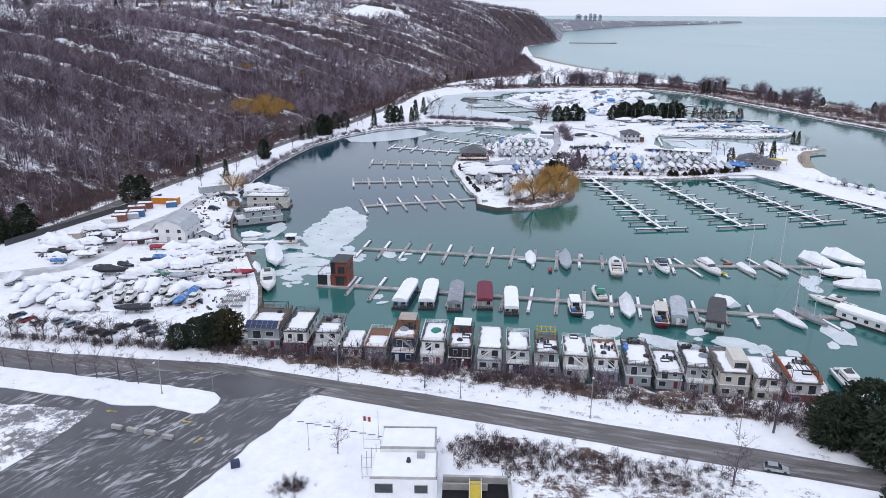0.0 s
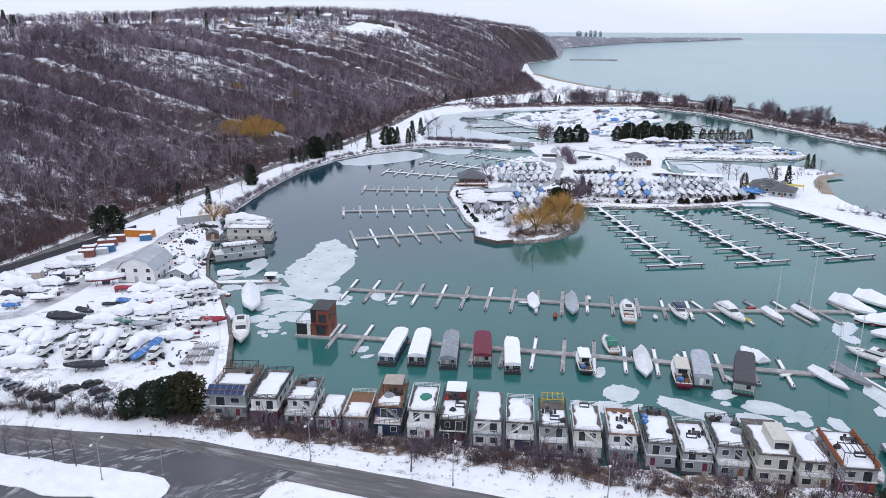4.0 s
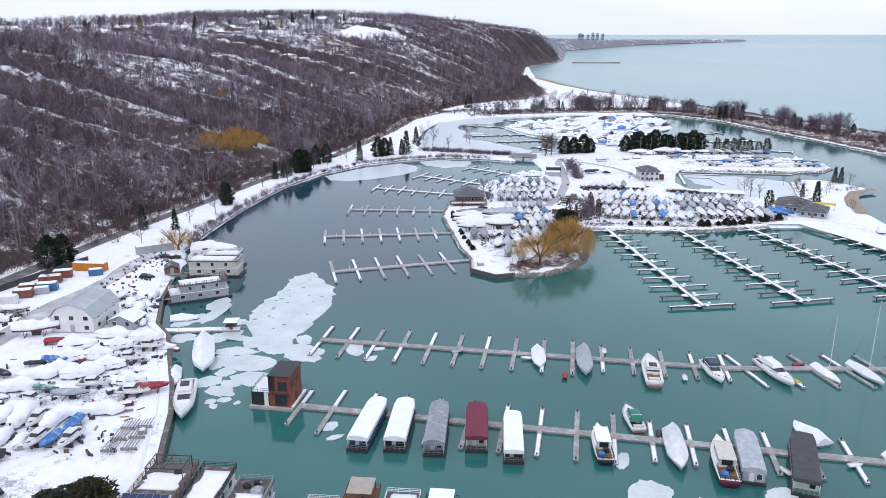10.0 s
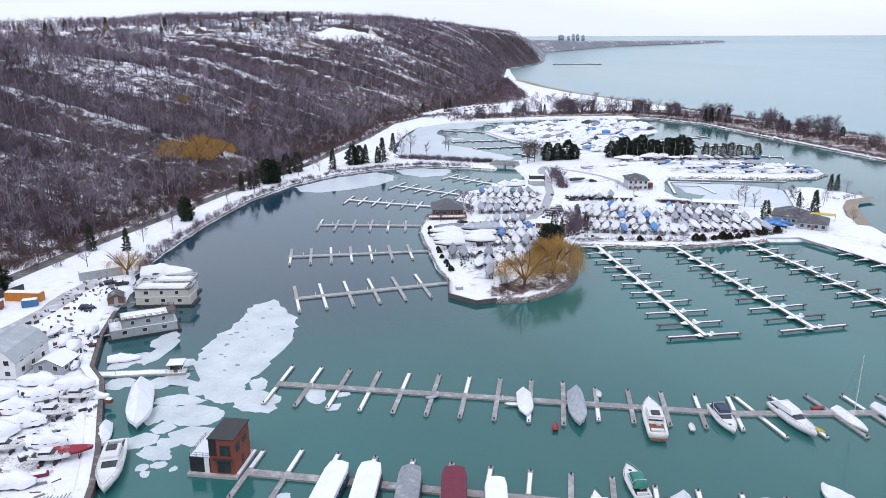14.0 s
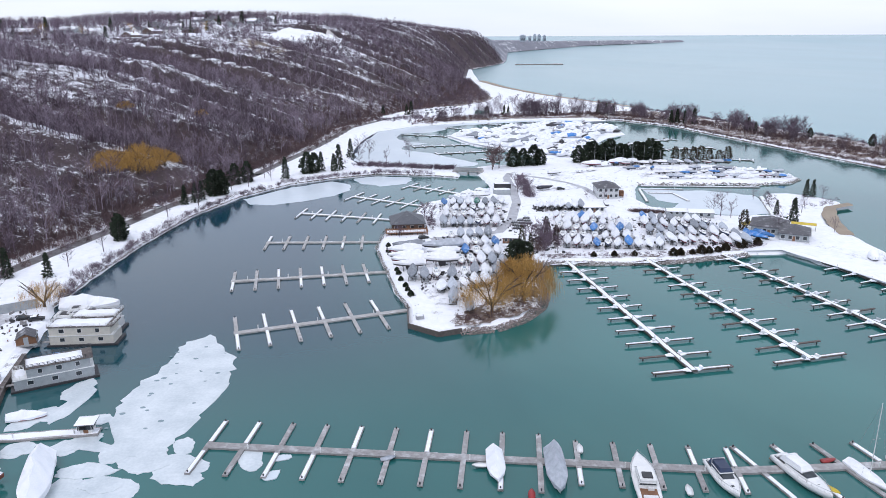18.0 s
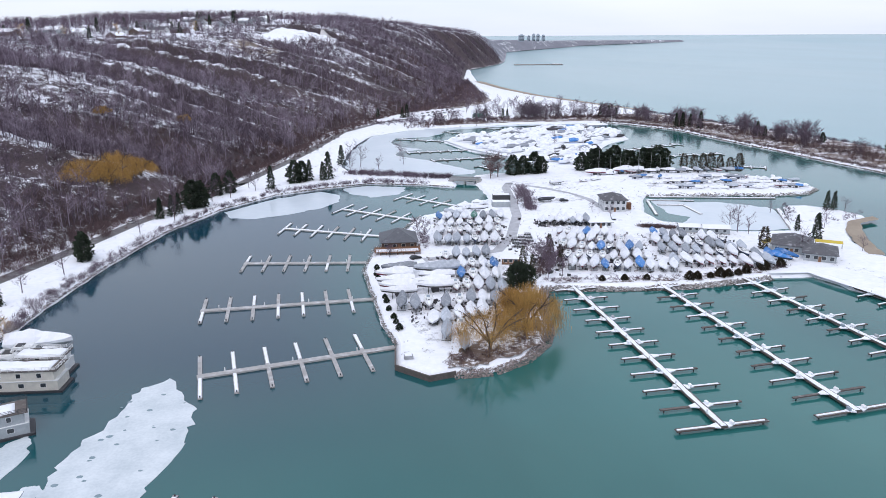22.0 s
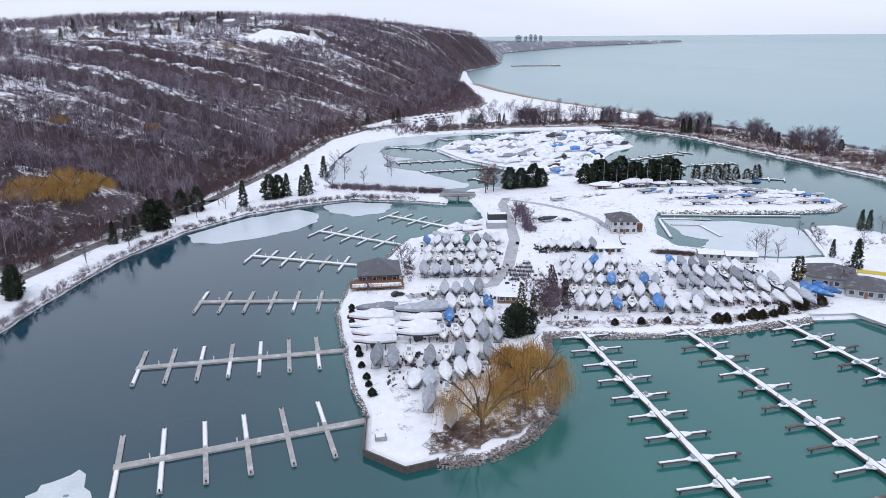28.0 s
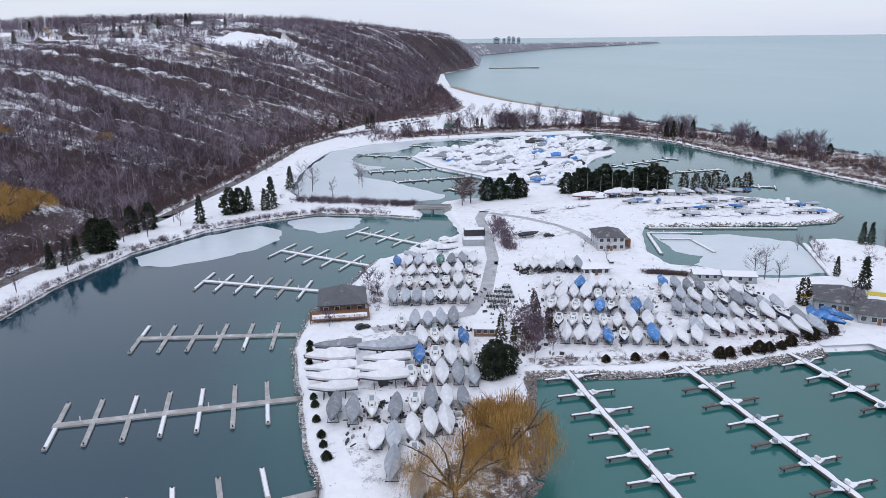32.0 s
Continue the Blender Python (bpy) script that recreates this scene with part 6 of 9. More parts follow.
M_SOLAR = mat("solar_glass", (0.018, 0.035, 0.10), (0.025, 0.045, 0.12), 2.0, 0.18, 0.0)
M_TAN = mat("tan_canvas", (0.46, 0.40, 0.35), (0.36, 0.31, 0.27), 0.8, 0.8, 0.2)
M_PALEGREY = mat("pale_grey_siding", (0.58, 0.59, 0.60), (0.46, 0.47, 0.48), 0.8, 0.6, 0.15)
M_TIMBER = mat("orange_timber", (0.42, 0.13, 0.05), (0.30, 0.09, 0.035), 0.9, 0.65, 0.25)
HB = [(-45.5, 8.2, 13, 2.7, 2.8, M_GREYSIDE, M_BROWN, "grey two-storey houseboat with solar panels on its roof deck", dict(solar=True, roof_snow=0.75, snow_from=0.35, pergola=(M_DARK, 0.6, 0.95, 3), furniture=(("black", 0.2, 0.75),))),
      (-37.2, 5.9, 14, 2.6, 2.6, M_WHITE, M_BLACK, "white houseboat with a black roof railing over a red-brown base", dict(roof_snow=0.9, lower=M_MAROON, front=0.4)),
      (-29.3, 5.9, 12, 2.5, 2.4, M_PALEGREY, M_STEEL, "pale grey houseboat with a snowy upper deck and grill", dict(front=2.2, roof_snow=0.55, stairs=1, furniture=(("grill", 0.1, 0.85), ("black", -0.2, 0.8), ("grey", 0.2, 0.7)))),
      (-22.8, 5.0, 10, 2.5, 0, M_WHITE, None, "small white single-storey houseboat with a snowy roof", dict(roof_snow=0.98)),
      (-16.6, 5.2, 11, 3.2, 0, M_GREYSIDE, M_WHITE, "low grey houseboat with a brown roof deck half under snow", dict(roof_snow=0.55, floor=M_BROWN)),
      (-9.7, 5.5, 13, 2.7, 2.6, M_NAVY, M_BROWN, "navy houseboat with a tan canopy over its roof deck", dict(front=2.4, canopy=M_TAN, roof_snow=0.4, floor=M_BROWN, stairs=1, furniture=(("grey", -0.1, 0.5), ("table", 0.15, 0.6)))),
      (-2.6, 5.6, 13, 2.7, 2.5, M_WHITE, M_WHITE, "white houseboat with a green tarpaulin on its deck", dict(front=2.2, roof_snow=0.95, stairs=-1, furniture=(("teal", 0.05, 0.6),))),
      (4.2, 5.4, 12.5, 2.7, 2.6, M_BLACK, M_BLACK, "black houseboat with a white canopy and red furniture", dict(roof_snow=0.6, canopy=M_FRESH, furniture=(("red", -0.36, 0.72), ("red", -0.34, 0.62), ("red", 0.3, 0.78), ("red", 0.22, 0.7), ("black", -0.05, 0.25), ("sofa", 0.2, 0.4), ("table", 0.0, 0.62)))),
      (11.2, 5.7, 13, 2.7, 2.7, M_WHITE, None, "white houseboat with blue trim and a flat snowy roof", dict(roof_snow=0.99, stairs=-1, trim=M_BLUESIDE, front=0.9)),
      (17.8, 5.4, 12, 2.6, 2.5, M_PALEGREY, M_WHITE, "pale grey houseboat with snow heaps on a railed roof deck", dict(front=1.9, roof_snow=0.97, stairs=-1, lower=M_NAVY, furniture=(("snow", -0.05, 0.55), ("snow", 0.1, 0.8), ("grey", 0.3, 0.8)))),
      (24.5, 5.4, 12, 2.7, 2.4, M_GREYSIDE, M_DARK, "grey houseboat with a yellow wooden pergola", dict(front=1.8, roof_snow=0.62, stairs=-1, pergola=(M_YELLOW, 0.74, 0.99, 5), furniture=(("sofa", 0.05, 0.35), ("table", -0.15, 0.55), ("black", 0.35, 0.3)))),
      (31.2, 5.4, 12, 2.6, 2.4, M_CREAM, M_WHITE, "cream houseboat with a rounded snowy roof", dict(front=1.8, roof_snow=0.97, stairs=1, lower=M_PALEGREY, furniture=(("sofa", 0.0, 0.93),))),
      (38.0, 5.4, 12, 2.6, 2.5, M_WHITE, M_WHITE, "white houseboat with garden furniture on its snowy deck", dict(front=1.8, roof_snow=0.82, floor=M_BROWN, stairs=1, trim=M_BLUESIDE, lower=M_GREYSIDE, furniture=(("table", 0.1, 0.55), ("round", 0.0, 0.82), ("black", -0.1, 0.3)))),
      (45.0, 5.6, 12.5, 2.7, 2.6, M_GREYSIDE, M_BLACK, "grey houseboat with a black roof railing and blue tarpaulins", dict(roof_snow=0.8, furniture=(("blue", -0.38, 0.75), ("blue", -0.42, 0.6), ("table", 0.0, 0.9), ("black", 0.35, 0.3)))),
      (51.6, 5.6, 12, 2.6, 1.5, M_GREYSIDE, M_WHITE, "low grey houseboat with snowed-in garden chairs", dict(roof_snow=0.9, furniture=(("table", 0.15, 0.55), ("sofa", -0.05, 0.45)))),
      (58.0, 5.6, 13, 2.7, 2.7, M_GREYSIDE, M_DARK, "grey houseboat with dark covered furniture round its roof terrace", dict(front=2.0, roof_snow=0.78, stairs=1, furniture=(("black", -0.3, 0.9), ("black", -0.05, 0.93), ("grey", 0.2, 0.88), ("black", 0.38, 0.75), ("grey", 0.35, 0.55)))),
      (65.0, 6.4, 13, 3.0, 3.0, M_CREAM, None, "tall grey-white three-level houseboat", dict(roof_snow=0.8)),
      (72.0, 5.7, 12, 2.7, 2.3, M_CREAM, None, "cream houseboat with a snowy hood roof", dict(roof_snow=0.97, front=0.9, furniture=(("grey", 0.3, 0.75),))),
      (79.0, 6.4, 13, 2.8, 2.6, M_PALEGREY, None, "grey houseboat with an orange timber parapet and black pergolas", dict(roof_snow=0.95, parapet=M_TIMBER, lower=M_CEDAR, pergola=(M_DARK, 0.1, 0.38, 6), furniture=(("table", 0.2, 0.72), ("sofa", 0.2, 0.3), ("black", -0.3, 0.5))))]
for x, w, l, low, up, wall, rail, label, more in HB:
    ob = houseboat(x, shore_y(x), -5 - 0.03 * x, w, l, low, up, wall, rail, label, **more)
    if label.startswith("tall"):
        pt = part("penthouse", Geo().box(-0.6, 1.2, 6.83, 2.9, 8, 9.2, 0.1), M_CREAM, ob)
        window(pt, 1.1, 1.2, 7.3, 2.6, 1.3, "s")
    if label.startswith("white houseboat with a black"):
        g = Geo()
        for k in range(7):
            ya, yb = 0.3 + k * 1.9, 0.3 + (k + 1) * 1.9
            for sx in (-3.12, 3.12):
                g.tube((sx, ya, 6.15), (sx, yb, 7.05), 0.05, n=4).tube((sx, yb, 6.15), (sx, ya, 7.05), 0.05, n=4)
        for k in range(4):
            xa, xb = -3.1 + k * 1.55, -3.1 + (k + 1) * 1.55
            g.tube((xa, 0.2, 6.15), (xb, 0.2, 7.05), 0.05, n=4).tube((xb, 0.2, 6.15), (xa, 0.2, 7.05), 0.05, n=4)
        part("rail_lattice", g, M_BLACK, ob)

# ---- boats afloat ----
def motor_boat(x, y, turn, L, B, hull, label, canvas=None, flybridge=False, wrap=None, cockpit=M_DARK, z=0.0):
    """A moored motor boat, bow to turn degrees: hull, deck, cabin, windscreen, rail, and canvas or wrap."""
    base = empty("motor_boat", label, "boat", pose(x, y, z - 0.45, 0, 0, turn), "boats at the docks")
    D = 0.15 * L
    part("hull", Geo().loft(hull_rings(L, B, D, 0.88, 9, 2.9)), hull, base, smooth=True)
    if wrap:
        part("cover", Geo().loft(cover_rings(L, B, D, 0.19 * L, int(x * 3 + y), 11, False, 0.9, 3.0), closed=False), wrap, base)
        return base
    part("deck", Geo().loft([[(px * 0.97, py * 0.93, pz + 0.02) for px, py, pz in (r[0], r[-1])] for r in hull_rings(L, B, D, 0.88)], caps=False, closed=False), M_WHITE, base)
    c = part("cabin", Geo().loft([[(-L * 0.24, -B * 0.36, D), (L * 0.22, -B * 0.30, D), (L * 0.22, B * 0.30, D), (-L * 0.24, B * 0.36, D)], [(-L * 0.23, -B * 0.34, D + 0.5), (L * 0.17, -B * 0.28, D + 0.5), (L * 0.17, B * 0.28, D + 0.5), (-L * 0.23, B * 0.34, D + 0.5)]]), M_WHITE, base)
    part("window_band", Geo().loft([[(-L * 0.22, -B * 0.335, D + 0.5), (L * 0.165, -B * 0.275, D + 0.5), (L * 0.165, B * 0.275, D + 0.5), (-L * 0.22, B * 0.335, D + 0.5)], [(-L * 0.20, -B * 0.31, D + 1.05), (L * 0.06, -B * 0.26, D + 1.05), (L * 0.06, B * 0.26, D + 1.05), (-L * 0.20, B * 0.31, D + 1.05)]]), M_GLASS, c)
    part("hardtop", Geo().box(-L * 0.24, -B * 0.34, D + 1.05, L * 0.08, B * 0.34, D + 1.16, 0.05), M_WHITE, c)
    part("deck_hatch", Geo().box(L * 0.28, -0.3, D + 0.06, L * 0.28 + 0.6, 0.3, D + 0.14), M_GLASS, base)
    w = part("cockpit", Geo().box(-L * 0.46, -B * 0.33, D * 0.9, -L * 0.25, B * 0.33, D + 0.06), cockpit, base)
    part("stern_seat", Geo().box(-L * 0.455, -B * 0.28, D + 0.06, -L * 0.41, B * 0.28, D + 0.45, 0.05), M_WHITE, w)
    part("helm_seat", Geo().box(-L * 0.29, -B * 0.22, D + 0.06, -L * 0.255, B * 0.02, D + 0.6, 0.05), M_WHITE, w)
    part("swim_platform", Geo().box(-L * 0.54, -B * 0.36, D * 0.42, -L * 0.49, B * 0.36, D * 0.5), M_BROWN, base)
    if not wrap and L > 9:
        g = Geo()
        for sy in (-1, 1):
            g.tube((-L * 0.2, sy * B * 0.36, D), (-L * 0.26, sy * B * 0.30, D + 1.9), 0.07, n=5)
        g.tube((-L * 0.26, -B * 0.30, D + 1.9), (-L * 0.26, B * 0.30, D + 1.9), 0.07, n=5)
        part("radar_arch", g, M_WHITE, base)
    g = Geo()
    top = [(r[0], r[-1]) for r in hull_rings(L, B, D, 0.88, 15)][8:]
    for side in (0, 1):
        for p, q in zip(top, top[1:]):
            g.tube(Vector(p[side]) * 0.97 + Vector((0, 0, 0.65)), Vector(q[side]) * 0.97 + Vector((0, 0, 0.65)), 0.035, n=4)
            g.tube(Vector(p[side]) * 0.97, Vector(p[side]) * 0.97 + Vector((0, 0, 0.65)), 0.025, n=4)
    part("bow_rail", g, M_STEEL, base)
    if flybridge:
        part("flybridge", Geo().box(-L * 0.23, -B * 0.32, D + 1.16, L * 0.05, B * 0.32, D + 1.75, 0.12), M_WHITE, base)
        part("bridge_seat", Geo().box(-L * 0.2, -B * 0.2, D + 1.7, -L * 0.08, B * 0.2, D + 1.98, 0.08), M_DARK, base)
    if canvas:
        part("canvas_top", Geo().loft([[(-L * 0.34, -B * 0.37, D + 0.6), (L * 0.08, -B * 0.33, D + 0.9), (L * 0.08, B * 0.33, D + 0.9), (-L * 0.34, B * 0.37, D + 0.6)], [(-L * 0.30, -B * 0.3, D + 1.75), (L * 0.02, -B * 0.26, D + 1.8), (L * 0.02, B * 0.26, D + 1.8), (-L * 0.30, B * 0.3, D + 1.75)]]), canvas, base)
    return base


def trawler(x, y, turn, L, B, hull, label, roof=M_WHITE):
    """An old wooden cruiser seen over its stern: hull, bulwark, wheelhouse, aft deck with rail and clutter."""
    base = empty("trawler", label, "boat", pose(x, y, -0.4, 0, 0, turn), "boats at the docks")
    D = 0.13 * L
    part("hull", Geo().loft(hull_rings(L, B, D, 0.85)), hull, base, smooth=True)
    rings = hull_rings(L, B, D, 0.85)
    part("rub_rail", Geo().loft([[(px, py * 1.02, pz - 0.12 + e) for px, py, pz in (r[0], r[-1])] for r in rings for e in (0,)], caps=False, closed=False), M_WHITE, base, at=pose(0, 0, 0.14))
    part("deck_snow", Geo().loft([[(px * 0.96, py * 0.84, pz + 0.16) for px, py, pz in (r[0], r[-1])] for r in rings[3:]], caps=False, closed=False), M_FRESH, base)
    h = part("wheelhouse", Geo().box(-L * 0.22, -B * 0.34, D - 0.2, L * 0.16, B * 0.34, D + 1.9, 0.08), M_WHITE, base)
    part("wheelhouse_roof", Geo().box(-L * 0.25, -B * 0.38, D + 1.9, L * 0.18, B * 0.38, D + 2.05, 0.05), roof, h)
    for sy in (-1, 1):
        for k in range(3):
            part("side_window", Geo().box(-L * 0.19 + k * L * 0.115, sy * B * 0.34 - 0.04, D + 0.9, -L * 0.10 + k * L * 0.115, sy * B * 0.34 + 0.04, D + 1.6), M_GLASS, h)
    part("stern_window", Geo().box(-L * 0.225, -B * 0.24, D + 0.5, -L * 0.215, B * 0.22, D + 1.6), M_GLASS, h)
    part("cockpit", Geo().box(-L * 0.47, -B * 0.34, D * 0.8, -L * 0.23, B * 0.34, D + 0.05), M_BROWN, base)
    railing(base, -L * 0.49, -B * 0.40, -L * 0.23, B * 0.40, D, M_DARK, 0.9, "wns", 0.9)
    for k in range(3):
        furnish(base, ("black", "snow", "blue")[k] if k != 1 else "grill", -L * (0.28 + 0.06 * k), B * (-0.15 + 0.16 * k), D + 0.05, int(x) + k)
    part("bow_rail", Geo().tube((L * 0.2, -B * 0.36, D + 0.9), (L * 0.5, -0.2, D + 1.1), 0.04, n=4).tube((L * 0.5, -0.2, D + 1.1), (L * 0.5, 0.2, D + 1.1), 0.04, n=4).tube((L * 0.5, 0.2, D + 1.1), (L * 0.2, B * 0.36, D + 0.9), 0.04, n=4), M_DARK, base)
    return base


def sail_boat(x, y, turn, L, label, wrap=M_WRAP, mast=None, hull=M_WHITE):
    base = empty("sailing_boat", label, "boat", pose(x, y, -0.35, 0, 0, turn), "boats at the docks")
    B, D = L * 0.3, L * 0.13
    part("hull", Geo().loft(hull_rings(L, B, D, 0.6)), hull, base, smooth=True)
    part("cover", Geo().loft(cover_rings(L, B, D, L * 0.1, int(x + y)), closed=False), wrap, base)
    h = mast or L * 1.25
    m = part("mast", Geo().tube((L * 0.08, 0, D * 0.5), (L * 0.08, 0, h), 0.10, 0.07, 6), M_WHITE, base)
    part("spreader", Geo().tube((L * 0.08, -0.9, h * 0.55), (L * 0.08, 0.9, h * 0.55), 0.04, n=4), M_STEEL, m)
    g = Geo()
    for e in ((L * 0.5, 0, D), (-L * 0.48, 0, D), (L * 0.02, B * 0.45, D), (L * 0.02, -B * 0.45, D)):
        g.tube((L * 0.08, 0, h), e, 0.018, n=3)
    part("rigging", g, M_STEEL, m)
    return base


def covered_houseboat(x, y, turn, L, W, cover, wall, label, ridge=0.5, porch=True, high=3.3, rail=True):
    """A river houseboat under a fitted winter cover; its stern porch faces -x."""
    base = empty("covered_houseboat", label, "houseboat", pose(x, y, 0, 0, 0, turn), "covered houseboats at the dock")
    part("hull", Geo().loft([[(-L / 2, -W / 2, -0.3), (L * 0.42, -W / 2, -0.3), (L * 0.5, -W * 0.2, -0.3), (L * 0.5, W * 0.2, -0.3), (L * 0.42, W / 2, -0.3), (-L / 2, W / 2, -0.3)], [(-L / 2, -W / 2, 0.7), (L * 0.42, -W / 2, 0.7), (L * 0.52, -W * 0.2, 0.8), (L * 0.52, W * 0.2, 0.8), (L * 0.42, W / 2, 0.7), (-L / 2, W / 2, 0.7)]]), M_DARK, base)
    x0 = -L * 0.5 + (1.9 if porch else 0.4)
    c = part("cabin", Geo().box(x0, -W * 0.44, 0.7, L * 0.40, W * 0.44, high - 0.5), wall, base)
    window(c, x0, -W * 0.22, 1.3, W * 0.2, 1.2, "w")
    part("door", Geo().box(x0 - 0.07, -0.05, 0.75, x0 + 0.02, 0.85, 2.6, 0.02), M_WHITE, c)
    for k in range(4):
        for face, sy in (("s", -W * 0.44), ("n", W * 0.44)):
            window(c, x0 + L * (0.12 + 0.18 * k), sy, 1.35, 1.1, 0.9, face)
    r = random.Random(int(x * 3))
    rings = []
    for k in range(8):
        s = k / 7
        px = -L * 0.47 + L * 0.93 * s
        w = W * 0.5 * (1 if s < 0.9 else 0.82)
        h = high + ridge * r.uniform(0.8, 1.15) * (0.85 if s in (0, 1) else 1)
        rings.append([(px, -w, high - 0.75), (px, -w * 0.96, high), (px, -w * 0.3, high + ridge * 0.75), (px, 0, h), (px, w * 0.3, high + ridge * 0.75), (px, w * 0.96, high), (px, w, high - 0.75)])
    part("cover", Geo().loft(rings, closed=False), cover, base)
    if porch:
        for sy in (-1, 1):
            part("porch_post", Geo().box(-L * 0.47, sy * W * 0.44 - 0.06, 0.7, -L * 0.47 + 0.12, sy * W * 0.44 + 0.06, high - 0.5), M_WHITE, base)
        railing(base, -L * 0.49, -W * 0.46, x0, W * 0.46, 0.7, M_STEEL, 0.9, "wns", 0.9)
    return base


covered_houseboat(-11.0, 206.5, 80, 19, 4.6, M_FRESH, M_BLUEBOX, "blue houseboat under a white winter cover")
covered_houseboat(-4.0, 206.2, 85, 18.5, 4.8, M_FRESH, M_DARK, "houseboat under a white winter cover with an open stern", porch=True)
covered_houseboat(4.0, 204.6, 86, 18.5, 4.6, M_GREYWRAP, M_GREYSIDE, "grey houseboat under a grey and white cover", 0.7)
covered_houseboat(12.6, 205, 87, 16, 4.8, M_MAROON, M_CREAM, "houseboat with a maroon canvas roof", 0.3, high=3.6)
covered_houseboat(20.2, 201.5, 86, 17.5, 4.2, M_FRESH, M_DARK, "narrow houseboat under a white cover", 0.3, high=3.0)
trawler(38.6, 199.5, 86, 14, 4.0, M_DARK, "old dark wooden cruiser with a snowy deck", M_FRESH)
motor_boat(47.8, 210.5, 92, 10.5, 3.8, M_WHITE, "white motor boat with a green canvas top", canvas=M_TEAL)
motor_boat(53.5, 197, -98, 14, 4.2, M_WHITE, "motor boat in white shrink wrap", wrap=M_WRAP)
trawler(61.8, 193, 79, 16.5, 4.6, M_MAROON, "dark red trawler yacht with white superstructure", M_CREAM)
covered_houseboat(67.0, 193.5, 76, 16, 4.6, M_GREYWRAP, M_GREYSIDE, "houseboat under a grey cover", 0.6, porch=False)
hb = covered_houseboat(77.0, 191, 68, 20, 5.0, M_ROOFDARK, M_WHITE, "white river houseboat with a dark roof and green stern carpet", 0.15, high=3.6)
part("carpet", Geo().box(-9.6, -2.2, 0.71, -8.2, 2.2, 0.78), M_TEAL, hb)
motor_boat(84.5, 204, 106, 9, 4.4, M_WHITE, "small motor boat in white shrink wrap", wrap=M_FRESH)
sail_boat(97.6, 189.5, -76, 12, "sailing boat with mast up under white wrap", mast=17)
sail_boat(104, 191.5, -72, 11.5, "sailing boat with mast up under grey wrap", M_GREYWRAP, mast=18)
motor_boat(30.6, 242, -93, 10.5, 3.6, M_WHITE, "small boat in white shrink wrap", wrap=M_FRESH)
motor_boat(42.2, 239, -96, 14, 4.0, M_WHITE, "boat under a pale grey cover", wrap=M_GREYWRAP)
motor_boat(58.3, 234, 81, 16, 4.8, M_WHITE, "white flybridge cruiser with an open stern", flybridge=True, cockpit=M_BROWN)
motor_boat(74.2, 234, -90, 12, 4.2, M_WHITE, "white cruiser with a navy canvas top", canvas=M_NAVY)
motor_boat(89.5, 233, -80, 14.5, 4.4, M_WHITE, "white sports cruiser with a long foredeck", canvas=M_WRAP)
sail_boat(102.5, 233, -82, 10, "sailing boat with a tall mast under a white cover", mast=17)
sail_boat(112.5, 233, -80, 11.5, "large sailing boat with a tall mast under a white cover", mast=21)
motor_boat(131, 226.5, 165, 13, 4.6, M_RED, "red and white cruiser in white shrink wrap", wrap=M_FRESH)
motor_boat(129.5, 238.5, -65, 14, 5.2, M_WHITE, "large cruiser in white shrink wrap", wrap=M_FRESH)
motor_boat(139.5, 242.5, -60, 14, 5.2, M_WHITE, "large cruiser in white shrink wrap", wrap=M_FRESH)
motor_boat(130, 216, 170, 13, 4.6, M_WHITE, "white motor yacht in white shrink wrap", wrap=M_WRAP)
motor_boat(115.5, 202.5, 130, 13, 4.6, M_WHITE, "white cruiser with a dark cockpit", flybridge=True)
covered_houseboat(117.5, 188.5, 125, 17, 5, M_FRESH, M_WHITE, "long white houseboat with a snowy flat roof", 0.1, high=3.6)
motor_boat(86, 152, -95, 13, 4.2, M_WHITE, "white cruiser with black covers at the shore", canvas=M_BLACK)
motor_boat(94, 151, -95, 15, 4.8, M_BLUESIDE, "blue-grey trawler with railings at the shore", flybridge=True)
motor_boat(-55.4, 218, -76, 18, 5.0, M_WHITE, "white motor yacht with a snowy deck at the sea wall", flybridge=True)
motor_boat(-58.6, 242, -74, 19, 5.6, M_WHITE, "motor yacht in white shrink wrap at the sea wall", wrap=M_FRESH)
motor_boat(-62.5, 231, -74, 9, 3.2, M_WHITE, "small boat under snow at the sea wall", wrap=M_FRESH)
for x, y, t, m, lab in ((9, 246.5, 20, M_GREYWRAP, "grey inflatable dinghy tied to a dock"), (36, 232, 80, M_RED, "red dinghy beside a finger"), (27.5, 242.5, 175, M_WHITE, "white dinghy on the dock"), (66, 231, 80, M_WHITE, "white tender beside a finger"), (93, 229, -60, M_YELLOW, "yellow kayak beside a cruiser"), (98, 238.5, 8, M_RED, "red kayak on the dock"), (49, 247, 80, M_WHITE, "white dinghy on a finger"), (52, 204, 80, M_DARK, "dark inflatable dinghy at a slip"), (73, 190, 110, M_WHITE, "white tender at a slip"), (88, 192, 10, M_WHITE, "white dinghy at the dock")):
    d = empty("dinghy", lab, "boat", pose(x, y, 0.25, 0, 0, t))
    part("hull", Geo().loft(hull_rings(3.2, 1.4, 0.55, 0.8, 6)), m, d, smooth=True)

